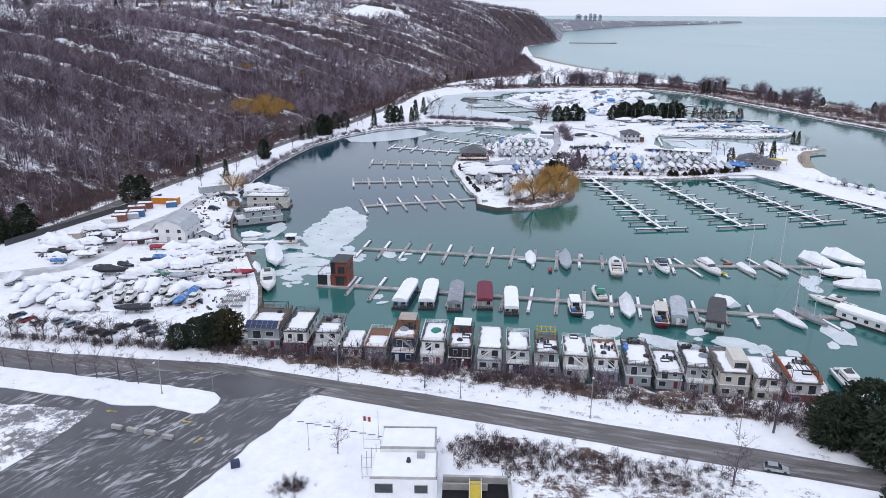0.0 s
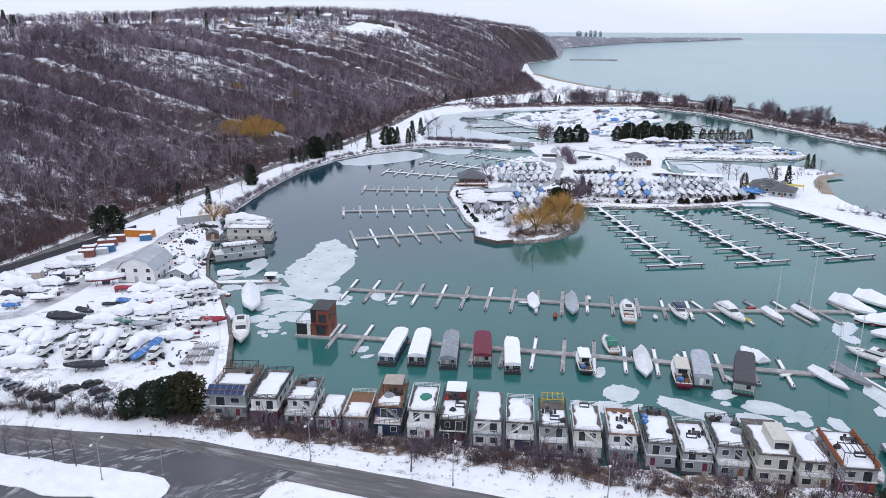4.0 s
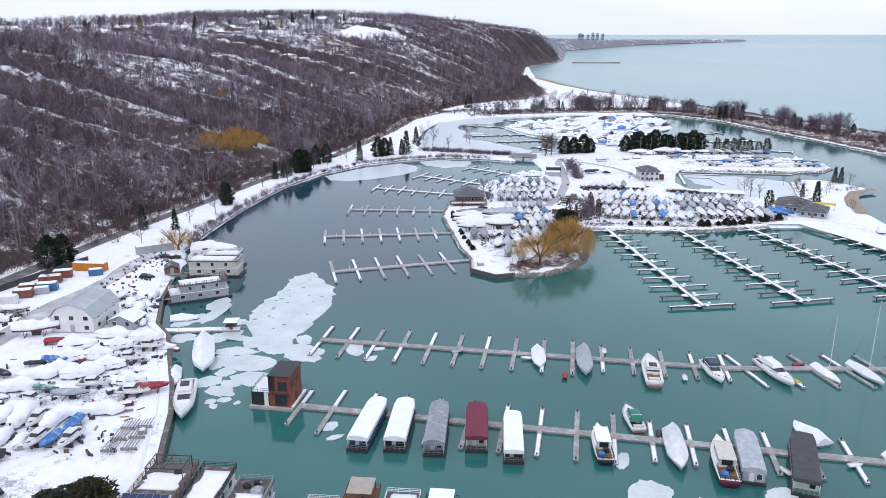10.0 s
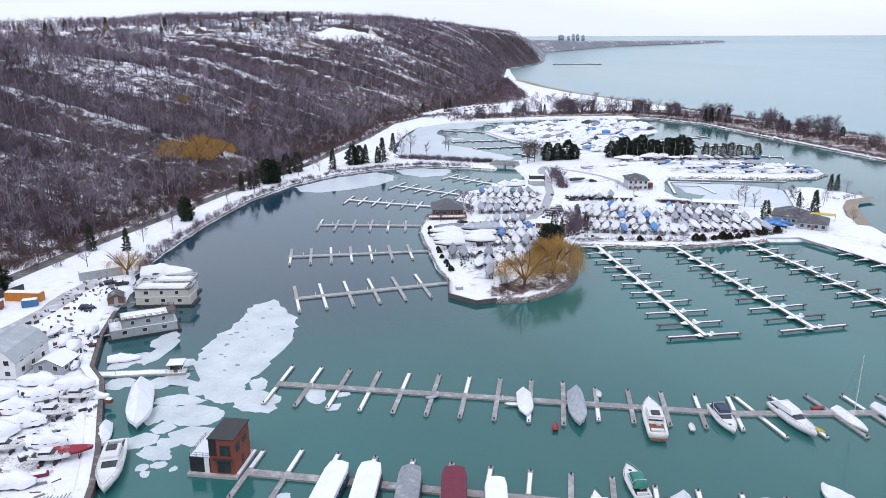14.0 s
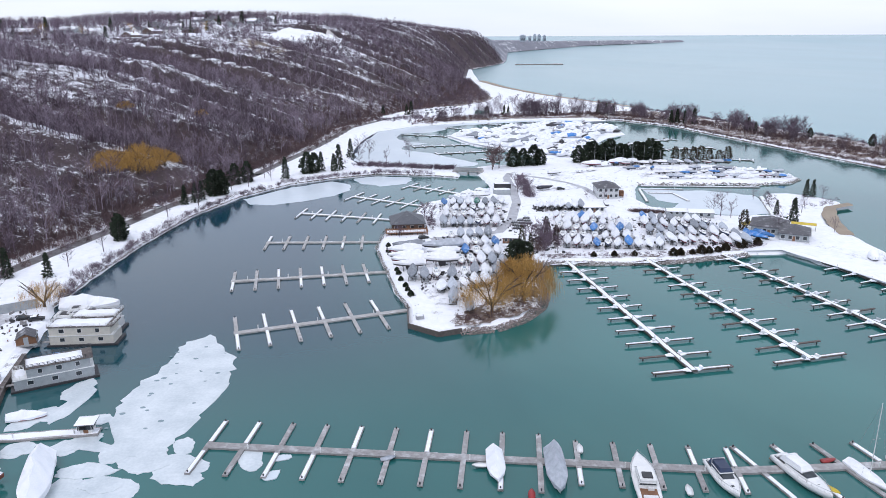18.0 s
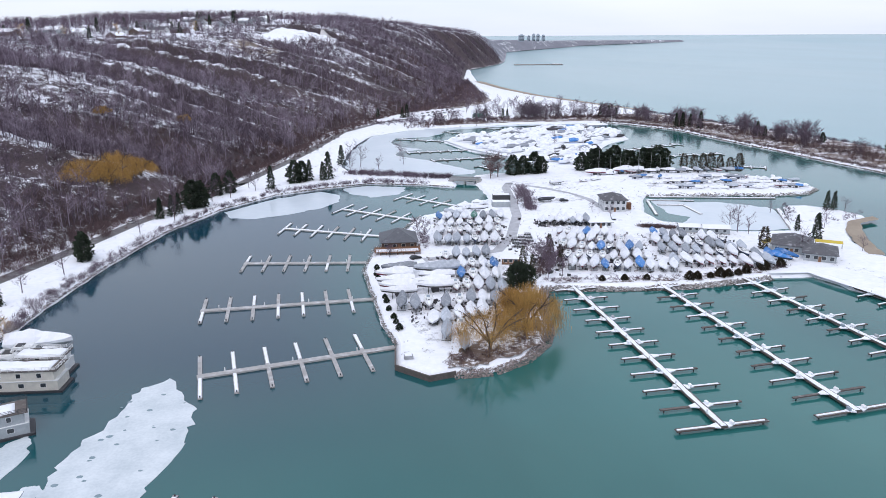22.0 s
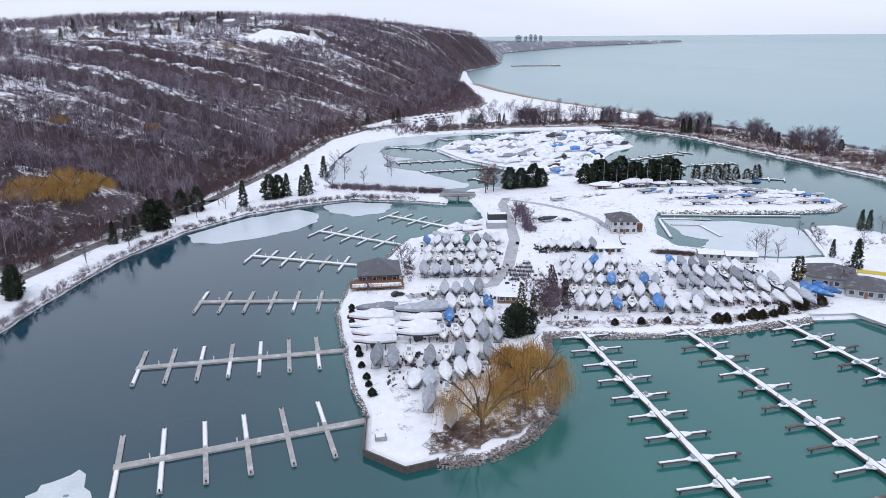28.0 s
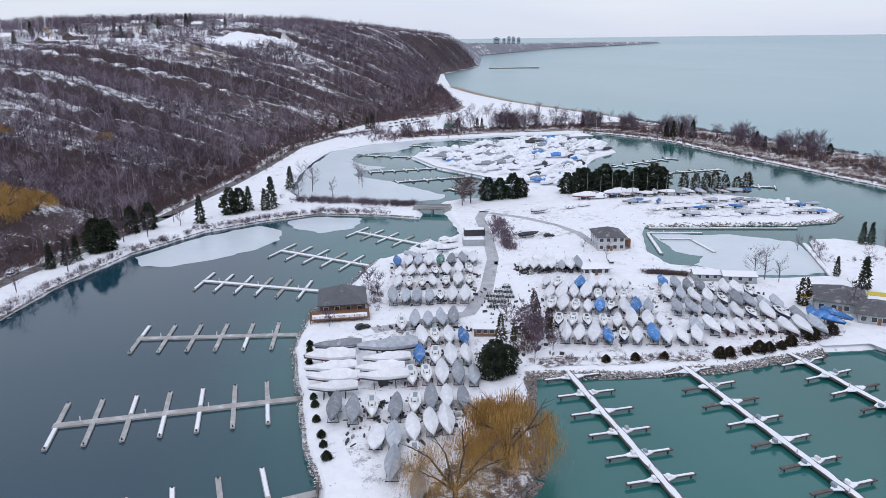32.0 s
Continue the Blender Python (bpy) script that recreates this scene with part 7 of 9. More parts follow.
# the red floating house
fh = empty("floating_house", "floating house of red cedar and black panels with a terrace", "house", pose(-34.4, 215.8, 0, 0, 0, -9))
part("float", Geo().box(-5.4, -0.8, -0.3, 5.2, 9.4, 0.7, 0.1), M_CONCRETE, fh)
fb = part("house_body", Geo().box(-0.6, 0, 0.7, 4.4, 7.8, 8.3), M_CEDAR, fh)
part("black_cladding", Geo().box(-0.66, -0.04, 4.6, 0.9, 7.86, 8.33), M_BLACK, fb)
part("roof", Geo().box(-0.85, -0.25, 8.3, 4.65, 8.1, 8.5, 0.05), M_BLACK, fh)
part("annex", Geo().box(-5.0, 0.1, 0.7, -0.62, 7.6, 4.0), M_BLACK, fh)
part("terrace_snow", Geo().box(-4.9, 0.2, 4.0, -0.7, 7.5, 4.18, 0.06), M_FRESH, fh)
railing(fh, -4.9, 0.2, -0.7, 7.5, 4.0, M_STEEL, 1.0, "swn", 1.2)
part("white_panel", Geo().box(-1.9, 0.02, 0.7, -0.9, 0.1, 4.0), M_WHITE, fh)
part("balcony", Geo().box(0.2, -0.8, 4.0, 4.2, -0.02, 4.12), M_DARK, fb)
window(fb, 2.7, 0, 4.8, 2.0, 2.2, "s", M_DARK)
window(fb, 2.2, 0, 1.1, 2.6, 2.3, "s", M_DARK)
window(fb, 4.4, 2.2, 5.0, 1.5, 1.6, "e", M_DARK)
window(fb, 4.4, 5.4, 5.2, 1.8, 1.1, "e", M_DARK)
part("door", Geo().box(4.4, 3.6, 0.75, 4.47, 4.6, 2.9), M_BLACK, fb)
part("deck_snow", Geo().box(4.5, 0.3, 0.7, 5.1, 9.2, 0.82, 0.04), M_FRESH, fh)


# ---- the west boat yard ----
random.seed(21)
# kind, turn and size of each laid-up boat; groups by the sea wall, the middle and the lane
YARD_SOUTH = [(-111.8, 210.4, 8, -90, 1.1), (-107.7, 209.0, 8, -90, 0.95), (-105.0, 209.0, 19, -90, 1), (-102.9, 211.2, 7, -90, 1), (-98.3, 208.3, 13, -90, 1.1), (-92.0, 209.1, 8, -90, 1.05),
         (-87.6, 207.6, 15, -90, 0.85), (-80.2, 206.6, 8, -90, 1.05), (-74.8, 203.8, 14, -90, 0.9), (-111.6, 202.8, 8, -90, 1), (-108.2, 201.1, 13, -90, 1), (-106.1, 201.8, 8, -90, 0.9),
         (-87.2, 199.3, 19, -90, 1.05), (-82.7, 197.7, 13, -90, 1.05), (-76.3, 197.7, 14, -90, 1.1)]
YARD_MIDDLE = [(-104.6, 193.3, 8, 175, 1.2), (-87.1, 191.0, 16, 178, 0.85), (-111.8, 217.4, 15, -6, 1.15), (-106.8, 222.3, 12, -10, 1.0), (-104.6, 228.8, 12, -15, 0.7), (-98.6, 216.3, 7, -5, 0.8),
         (-96.7, 222.0, 20, 5, 1.1), (-95.5, 228.4, 20, 8, 1.1), (-89.1, 220.4, 6, -15, 0.75), (-81.7, 217.6, 10, -2, 0.95), (-78.7, 209.9, 8, -5, 1.1), (-91.1, 231.1, 18, 5, 1.1),
         (-84.7, 229.4, 20, 8, 1.15), (-71.2, 211.1, 15, -5, 1.05), (-70.7, 225.2, 15, 4, 0.95), (-64.6, 221.0, 17, 20, 0.7), (-110.2, 255.0, 1, 6, 1.2), (-101.3, 249.1, 17, 14, 0.9),
         (-93.7, 246.1, 15, 10, 1.2), (-92.3, 238.6, 18, 3, 1.2), (-87.7, 254.1, 20, 5, 1.1), (-82.8, 246.2, 15, 4, 1.05), (-77.7, 252.0, 8, 0, 1.05), (-80.0, 234.0, 18, 6, 1.1),
         (-95.3, 236.7, 14, 4, 1.1), (-99.8, 235.2, 16, 8, 0.65), (-69.6, 246.3, 8, 10, 0.7), (-85.7, 240.1, 9, 5, 1.1)]
YARD_NORTH = [(-139.4, 254.7, 8, -10, 1.15), (-133.2, 242.2, 12, -8, 0.9), (-122.8, 239.3, 7, 10, 0.95), (-128.3, 254.8, 8, -5, 1.05), (-129.0, 233.1, 14, 0, 0.9), (-130.4, 247.8, 8, -10, 1.05),
         (-134.3, 273.1, 8, 5, 1.05), (-126.6, 265.2, 19, -10, 1), (-125.8, 273.2, 7, 0, 1.0), (-127.0, 259.9, 12, -50, 0.65), (-121.0, 253.8, 16, 10, 0.6), (-141.0, 260.9, 15, 0, 0.9),
         (-93.1, 278.8, 8, -85, 1.05), (-88.8, 274.9, 9, -82, 1), (-88.9, 286.3, 8, -85, 1), (-98.8, 284.8, 7, -88, 0.95), (-100.2, 279.4, 13, -88, 1), (-83.3, 263.2, 13, -80, 0.9)]
for x, y, kind, turn, size in YARD_SOUTH + YARD_MIDDLE + YARD_NORTH:
    kind = {15: (15, 18, 20), 8: (8, 19, 20), 9: (9, 18, 19)}.get(kind, (kind,))[int(abs(x)) % (3 if kind in (15, 8, 9) else 1)]
    lay_up(kind, x, y, turn + random.uniform(-9, 9), size=size * 0.84)
for x, y, kind, turn in ((-118, 213, 9, 5), (-113, 204, 15, -8), (-132, 238, 13, 0), (-140, 246, 8, 5), (-143, 256, 15, -5), (-112, 196, 13, -90), (-116, 199, 7, -88), (-120, 197, 8, -92), (-121, 205, 8, -90), (-125, 200, 13, -90), (-128, 207, 8, -88), (-134, 214, 7, -85), (-124, 213, 20, 0), (-137, 252, 20, 6)):
    lay_up(kind, x, y, turn, size=random.uniform(0.85, 1.1))


open_boat = None


def trailer_boat(x, y, turn):
    """An uncovered motor boat laid up on a trailer, with its windows and cockpit showing."""
    global open_boat
    if open_boat is None:
        open_boat = motor_boat(0, 0, 0, 7.6, 2.9, M_WHITE, "uncovered white motor boat on a trailer in the snow")
        open_boat.name = "trailer_boat"
        for px in (-1.6, 1.2):
            part("trailer_beam", Geo().box(px - 0.12, -1.3, -0.75, px + 0.12, 1.3, 0.25), M_DARK, open_boat)
        for sy in (-1.25, 1.05):
            part("wheel", Geo().tube((-1.2, sy, -0.42), (-1.2, sy + 0.2, -0.42), 0.33, n=10), M_RUBBER, open_boat)
        open_boat.matrix_basis = pose(x, y, GROUND + 0.75, 0, 0, turn)
        return open_boat
    return copy_thing(open_boat, pose(x, y, GROUND + 0.75, 0, 0, turn))


for x, y, t in ((-115.5, 210.4, -100), (-94.3, 206.9, -97), (-83.4, 205.9, -94), (-101.6, 199.8, -91), (-94.2, 198.6, -88), (-91.2, 199.3, -85), (-79.1, 197.7, -99), (-72.3, 197.7, -96), (-89.3, 214.8, -15), (-78.8, 223.0, 5), (-67.8, 218.9, 3), (-76.1, 237.3, 2), (-74.1, 245.2, 0)):
    trailer_boat(x, y, t)


def car(x, y, turn, paint, label, snow=True, size=1.0, z=GROUND):
    base = empty("car", label, "car", pose(x, y, z, 0, 0, turn), "parked cars")
    L, W = 4.5 * size, 1.85 * size
    prof = [(-0.5, 0.30), (-0.5, 0.72), (-0.47, 0.90), (-0.15, 0.95), (0.2, 0.93), (0.46, 0.74), (0.5, 0.55), (0.5, 0.30)]
    part("body", Geo().loft([[(px * L, sy * W * 0.5 * k, pz * size) for px, pz in prof] for sy, k in ((-1, 0.93), (-1, 1.0), (1, 1.0), (1, 0.93))]), paint, base)
    cab = [(-0.46, 0.9), (-0.36, 1.42), (0.02, 1.46), (0.20, 0.92)]
    c = part("cabin", Geo().loft([[(px * L, sy * W * (0.40 if pz > 1 else 0.46), pz * size) for px, pz in cab] for sy in (-1, 1)]), M_GLASS, base)
    part("roof", Geo().box(-0.36 * L, -W * 0.39, 1.42 * size, 0.03 * L, W * 0.39, 1.5 * size, 0.04), M_FRESH if snow else paint, c)
    for px in (-0.31, 0.31):
        for sy in (-1, 1):
            part("wheel", Geo().tube((px * L, sy * W * 0.40, 0.33), (px * L, sy * W * 0.51, 0.33), 0.33, n=12), M_RUBBER, base)
    return base


M_SILVER = mat("silver_paint", (0.42, 0.44, 0.46), (0.35, 0.37, 0.39), 1, 0.3, 0.0, metal=0.4)
for x, y, t, m, lab, sn in ((-113.6, 185, 55, M_RED, "red car parked by the road", True), (-109.5, 183, 55, M_SILVER, "silver car parked by the road", True), (-104.1, 184, 55, M_BLUESIDE, "grey-blue van parked by the road", False), (-99.8, 182, 52, M_BLUESIDE, "blue-grey car parked by the road", False), (-95.7, 179, 50, M_SILVER, "silver car parked by the road", False), (-91.3, 177, 48, M_DARK, "dark grey car parked by the road", False),
                            (-87.6, 176, 48, M_BLACK, "black car parked by the road", False), (-85.6, 180.5, 48, M_DARK, "dark grey car parked by the road", False), (-81.6, 183, 48, M_BLACK, "black car parked by the road", False), (-78.4, 179.5, 46, M_NAVY, "dark blue car parked beside the hedge", False), (-75.4, 176, 25, M_BLUESIDE, "blue-grey car parked beside the hedge", False), (-118, 188, 55, M_NAVY, "dark blue car parked by the road", True),
                            (-99, 306, 5, M_NAVY, "dark blue pickup in the yard", False), (-101, 330, 20, M_BLACK, "black car near the pier", False), (-97, 329, 20, M_DARK, "dark car near the pier", True),
                            (62, 117, -18, M_SILVER, "silver car on the road", False), (24, 411, 25, M_BLACK, "dark car outside the clubhouse", False), (104, 505, 0, M_BLACK, "dark car in the snowy yard", False), (-105, 480, 78, M_WHITE, "white car on the shore road", True)):
    car(x, y, t, m, lab, sn)
for k in range(14):
    car(52 + (k % 7) * 6, 920 + (k // 7) * 26 + (k % 7) * 7, 60, (M_BLACK, M_SILVER, M_DARK)[k % 3], "car in the far car park", k % 2 == 0)


def box_thing(name, x, y, turn, l, w, h, material, label, category, z=GROUND, ribs=0, snow=True):
    base = empty(name, label, category, pose(x, y, z, 0, 0, turn))
    b = part("body", Geo().box(-l / 2, -w / 2, 0.12, l / 2, w / 2, h, 0.04), material, base)
    for k in range(ribs):
        px = -l / 2 + (k + 0.5) * l / ribs
        for sy in (-1, 1):
            part("rib", Geo().box(px - 0.06, sy * w / 2 - 0.05, 0.2, px + 0.06, sy * w / 2 + 0.05, h - 0.1), material, b)
    part("door", Geo().box(l / 2, -w * 0.46, 0.2, l / 2 + 0.05, w * 0.46, h - 0.12), material, b)
    if snow:
        part("snow_cover", Geo().box(-l / 2 + 0.2, -w / 2 + 0.1, h, l / 2 - 0.3, w / 2 - 0.1, h + 0.22, 0.12), M_FRESH, base)
    return base


box_thing("container", -122.5, 314.6, -6, 12.2, 2.6, 2.9, M_ORANGE, "orange shipping container with snow on top", "container", ribs=8)
for x, y, m, l in ((-132.5, 280.2, M_WHITE, 5.5), (-131, 286.2, M_RUST, 5.5), (-132.5, 291.5, M_RUST, 5), (-126.6, 293, M_BLUEBOX, 6), (-129.6, 300.5, M_RUST, 7), (-128.4, 306.5, M_RUST, 6), (-136, 274.5, M_WHITE, 5)):
    box_thing("container", x, y, 15, l, 2.6, 2.7, m, "storage container with a snowy roof", "container", ribs=5)
box_thing("trailer", -127, 290, 20, 4.5, 2.2, 2.2, M_SILVER, "silver box trailer in the yard", "trailer")
box_thing("skid_loader", -118, 309, 20, 4.5, 2.2, 2.3, M_BLUEBOX, "blue loader parked beside the orange container", "vehicle")
fence = empty("fence", "dark board fence along the shore road", "fence", kind="structure")
for k in range(13):
    a, b = Vector((-158 + 2.3 * k, 252 + 5.6 * k, 0)), Vector((-158 + 2.3 * (k + 1), 252 + 5.6 * (k + 1), 0))
    d = (b - a).normalized()
    n = Vector((-d.y, d.x, 0)) * 0.06
    part("fence_panel", Geo().prism([(a - n)[:2], (b - n)[:2], (b + n)[:2], (a + n)[:2]], GROUND, GROUND + 2.2), M_DARK, fence)


def gable_house(name, x, y, turn, w, l, h, rise, wall, roof, label, gambrel=False, windows=2, storeys=1, door=True, z=GROUND, chimney=False, eave=0.4):
    """A house whose ridge runs along its length; its gable end looks to -y."""
    base = empty(name, label, "building", pose(x, y, z, 0, 0, turn))
    part("foundation", Geo().box(-w / 2 - 0.1, -l / 2 - 0.1, -0.3, w / 2 + 0.1, l / 2 + 0.1, 0.3), M_CONCRETE, base)
    prof = [(-0.5, 0), (-0.32, rise * 0.62), (0, rise), (0.32, rise * 0.62), (0.5, 0)] if gambrel else [(-0.5, 0), (0, rise), (0.5, 0)]
    body = [(-w / 2, 0.3)] + [(px * w, h + pz) for px, pz in prof] + [(w / 2, 0.3)]
    b = part("wall", Geo().loft([[(px, -l / 2, pz) for px, pz in body], [(px, l / 2, pz) for px, pz in body]]), wall, base)
    for (ax, az), (bx, bz) in zip(prof, prof[1:]):
        p = [(ax * w * 1.06, h + az + 0.02 - (0.25 if az == 0 else 0)), (bx * w * 1.06, h + bz + 0.02 - (0.25 if bz == 0 else 0))]
        part("roof", Geo().loft([[(p[0][0], yy, p[0][1]), (p[1][0], yy, p[1][1]), (p[1][0], yy, p[1][1] + 0.22), (p[0][0], yy, p[0][1] + 0.22)] for yy in (-l / 2 - eave, l / 2 + eave)]), roof, base)
    for s in range(storeys):
        for k in range(windows):
            px = (k + 0.5) / windows * w - w / 2
            window(b, px, -l / 2, 1.1 + 2.8 * s, min(1.3, w * 0.14), 1.2, "s")
        for k in range(3):
            for face, sx in (("e", w / 2), ("w", -w / 2)):
                window(b, sx, -l / 2 + l * (0.2 + 0.3 * k), 1.1 + 2.8 * s, 1.3, 1.2, face)
    if door:
        part("door", Geo().box(-0.6, -l / 2 - 0.08, 0.3, 0.6, -l / 2, 2.4), M_GREYSIDE, b)
    if chimney:
        part("chimney", Geo().box(w * 0.18, -0.4, h, w * 0.18 + 0.7, 0.4, h + rise + 0.9), M_BROWN, base)
    return base


def hip_house(name, x, y, turn, w, l, h, rise, wall, roof, label, storeys=1, deck=False, z=GROUND, category="building"):
    base = empty(name, label, category, pose(x, y, z, 0, 0, turn))
    b = part("wall", Geo().box(-w / 2, -l / 2, -0.2, w / 2, l / 2, h), wall, base)
    e = 0.8
    r = max(0.2, (l - w) / 2)
    part("roof", Geo().loft([[(-w / 2 - e, -l / 2 - e, h - 0.05), (w / 2 + e, -l / 2 - e, h - 0.05), (w / 2 + e, l / 2 + e, h - 0.05), (-w / 2 - e, l / 2 + e, h - 0.05)], [(-w / 2 - e, -l / 2 - e, h + 0.15), (w / 2 + e, -l / 2 - e, h + 0.15), (w / 2 + e, l / 2 + e, h + 0.15), (-w / 2 - e, l / 2 + e, h + 0.15)], [(-0.1, -r, h + rise), (0.1, -r, h + rise), (0.1, r, h + rise), (-0.1, r, h + rise)]]), roof, base)
    for s in range(storeys):
        for k in range(4):
            window(b, (k + 0.5) / 4 * w - w / 2, -l / 2, 0.9 + 2.9 * s, 1.4, 1.4, "s")
            window(b, w / 2, (k + 0.5) / 4 * l - l / 2, 0.9 + 2.9 * s, 1.4, 1.4, "e")
            window(b, -w / 2, (k + 0.5) / 4 * l - l / 2, 0.9 + 2.9 * s, 1.4, 1.4, "w")
    part("door", Geo().box(-0.5, -l / 2 - 0.07, 0, 0.5, -l / 2, 2.1), M_BROWN, b)
    if deck:
        part("deck", Geo().box(-w / 2 - 3, -l / 2 - 7.5, 0.95, w / 2 + 1, -l / 2 - 0.02, 1.2), M_BROWN, base)
        for k in range(9):
            px = -w / 2 - 2.9 + k * (w + 3.8) / 8
            part("deck_post", Geo().box(px - 0.1, -l / 2 - 7.4, -0.1, px + 0.1, -l / 2 - 7.2, 0.95), M_BROWN, base)
        part("deck_snow", Geo().box(-w / 2 - 2.4, -l / 2 - 7, 1.2, w / 2 + 0.4, -l / 2 - 3.4, 1.3, 0.05), M_FRESH, base)
        railing(base, -w / 2 - 3, -l / 2 - 7.5, w / 2 + 1, -l / 2 - 0.3, 1.2, M_BROWN, 1.0, "swe", 1.5, 3)
    return base


gable_house("boat_shed", -100.2, 264.3, -3, 12.6, 15, 4.6, 4.2, M_WHITE, M_METALROOF, "white gambrel-roofed boat shed with grey shingles", True, 3, 2)
gable_house("workshop", -87.5, 263, -8, 8, 7, 2.4, 1.6, M_GREYSIDE, M_ROOFSNOW, "small grey workshop with a snowy roof", windows=2)
box_thing("site_cabin", -108, 338, 30, 14, 3, 3, M_GREYSIDE, "long grey site cabin with a snowy roof", "building")
gable_house("kiosk", -92, 312, 20, 5, 5, 2.2, 1.2, M_BROWN, M_ROOF, "small kiosk with a brown roof", windows=1)

# sea wall and its timber walk
wall_line = [(-50.6, 180), (-54.5, 196), (-58, 211), (-62, 223), (-68, 238), (-75, 256), (-81, 264), (-87.5, 285), (-91, 304)]
strip("sea_wall_walk", wall_line, 2.2, M_YARD, "dark timber walk along the sea wall", GROUND + 0.1, category="pavement")
g = Geo()
for (ax, ay), (bx, by) in zip(wall_line, wall_line[1:]):
    g.add([(ax + 2.4, ay, -0.5), (bx + 2.4, by, -0.5), (bx + 2.4, by, GROUND + 0.12), (ax + 2.4, ay, GROUND + 0.12), (ax + 1.2, ay, -0.5), (bx + 1.2, by, -0.5), (bx + 1.2, by, GROUND + 0.12), (ax + 1.2, ay, GROUND + 0.12)], [(0, 1, 2, 3), (7, 6, 5, 4), (3, 2, 6, 7)])
tagged(part("wall_sea", g, M_DECK), "dark timber-faced sea wall", "wall", kind="structure")
dock((-79.5, 261.2), (-54.4, 262.8), [], "dock with clutter and a small hut", width=3.4, snow=0.9, piles=False)
hip_house("dock_hut", -57.0, 263.0, 4, 2.6, 2.6, 2.3, 0.9, M_WHITE, M_ROOFSNOW, "small white hut at the end of a dock", z=0.55)
for rx, ry, rt in ((-62.9, 199.6, 88), (-59.4, 200.3, 92)):
    rack = empty("mast_rack", "rack of bare masts and timber in the snow", "rack", pose(rx, ry, GROUND, 0, 0, rt))
    for k in range(5):
        part("mast", Geo().tube((-7 + 0.3 * k, -1.3 + 0.6 * k, 0.75 + 0.12 * (k % 3)), (7.5 - 0.4 * k, -1.3 + 0.6 * k + 0.2, 0.75), 0.11, n=6), M_STEEL if k % 2 else M_WOOD, rack)
    for k in range(3):
        part("trestle", Geo().box(-5 + 4.5 * k, -1.7, 0, -4.75 + 4.5 * k, 1.7, 0.64), M_WOOD, rack)
box_thing("site_hut", -128.5, 259.5, 10, 4, 3, 2.6, M_NAVY, "dark blue hut beside laid-up boats", "hut")
box_thing("site_hut", -137, 261.5, 10, 4.5, 3, 2.4, M_TAN, "tan plywood hut at the fence", "hut")
box_thing("ladder_stack", -68, 214, 20, 4, 1.2, 0.8, M_MAROON, "stack of dark red timbers in the snow", "timber")
for k in range(7):
    jx, jy = -104 + 7.5 * k, 190 + (k * 37 % 11) * 6
    box_thing("crate", jx, jy, k * 33, 1.6, 1.2, 1.0, (M_WOOD, M_DARK, M_RUST)[k % 3], "weathered crate half under snow in the boat yard", "crate")

houseboat(-83.6, 286.6, -65, 6.8, 18, 2.6, 2.4, M_GREYSIDE, M_DARK, "long pale grey two-storey houseboat", roof_snow=0.85, front=3.0)
houseboat(-85.8, 315.0, -90, 6.6, 17.5, 2.6, 2.5, M_CREAM, M_WHITE, "long cream two-storey houseboat with verandas", roof_snow=0.9)
houseboat(-85.5, 324.2, -91, 6.2, 15, 2.5, 2.0, M_WHITE, M_WHITE, "white tiered houseboat with a snowy roof", roof_snow=0.95, front=2.5)
motor_boat(-84.5, 333.5, 4, 17, 5.2, M_WHITE, "white tiered motor yacht with snowy decks", flybridge=True)
motor_boat(-86.0, 341.0, 6, 17, 5.0, M_WHITE, "long motor yacht in white shrink wrap", wrap=M_FRESH)
motor_boat(-77.5, 301.5, 16, 9, 2.8, M_BLUESIDE, "small dark motor boat between two houseboats", canvas=M_BLUE)
motor_boat(-73.5, 270.5, 12, 8, 2.8, M_RED, "small boat half covered in snow", wrap=M_FRESH)

# ---- the road side in the south ----
def street_lamp(x, y, turn, double=False):
    base = empty("street_lamp", "grey steel street lamp beside the road", "street lamp", pose(x, y, GROUND, 0, 0, turn), "street lamps")
    part("foot", Geo().tube((0, 0, 0), (0, 0, 0.6), 0.22, 0.18, 8), M_CONCRETE, base)
    part("pole", Geo().tube((0, 0, 0.5), (0, 0, 8.2), 0.11, 0.07, 8), M_STEEL, base)
    for s in ((-1, 1) if double else (1,)):
        a = part("arm", Geo().tube((0, 0, 8.0), (s * 0.8, 0, 8.7), 0.05, n=6).tube((s * 0.8, 0, 8.7), (s * 1.4, 0, 8.6), 0.05, n=6), M_STEEL, base)
        part("lamp_head", Geo().box(min(s * 1.2, s * 1.75), -0.2, 8.42, max(s * 1.2, s * 1.75), 0.2, 8.66, 0.06), M_WHITE, a)


for k, (x, y) in enumerate(((-62, 144.5), (-24, 151.5), (4, 143.5), (31, 135.5), (59, 127.5))):
    street_lamp(x, y, 75, k < 2)
blk = empty("service_building", "white flat-roofed service building with rooftop units", "building", pose(-6.5, 115, GROUND, 0, 0, -1))
b = part("front_block", Geo().box(-5.8, -7.5, -0.2, 5.8, 0.5, 4.6), M_WHITE, blk)
c = part("rear_block", Geo().box(-4.8, 0.5, -0.2, 5.4, 7.5, 5.4), M_WHITE, blk)
part("front_roof_snow", Geo().box(-5.5, -7.2, 4.6, 5.5, 0.3, 4.8, 0.06), M_FRESH, blk)
part("rear_roof_snow", Geo().box(-4.5, 0.8, 5.4, 5.1, 7.2, 5.6, 0.06), M_FRESH, blk)
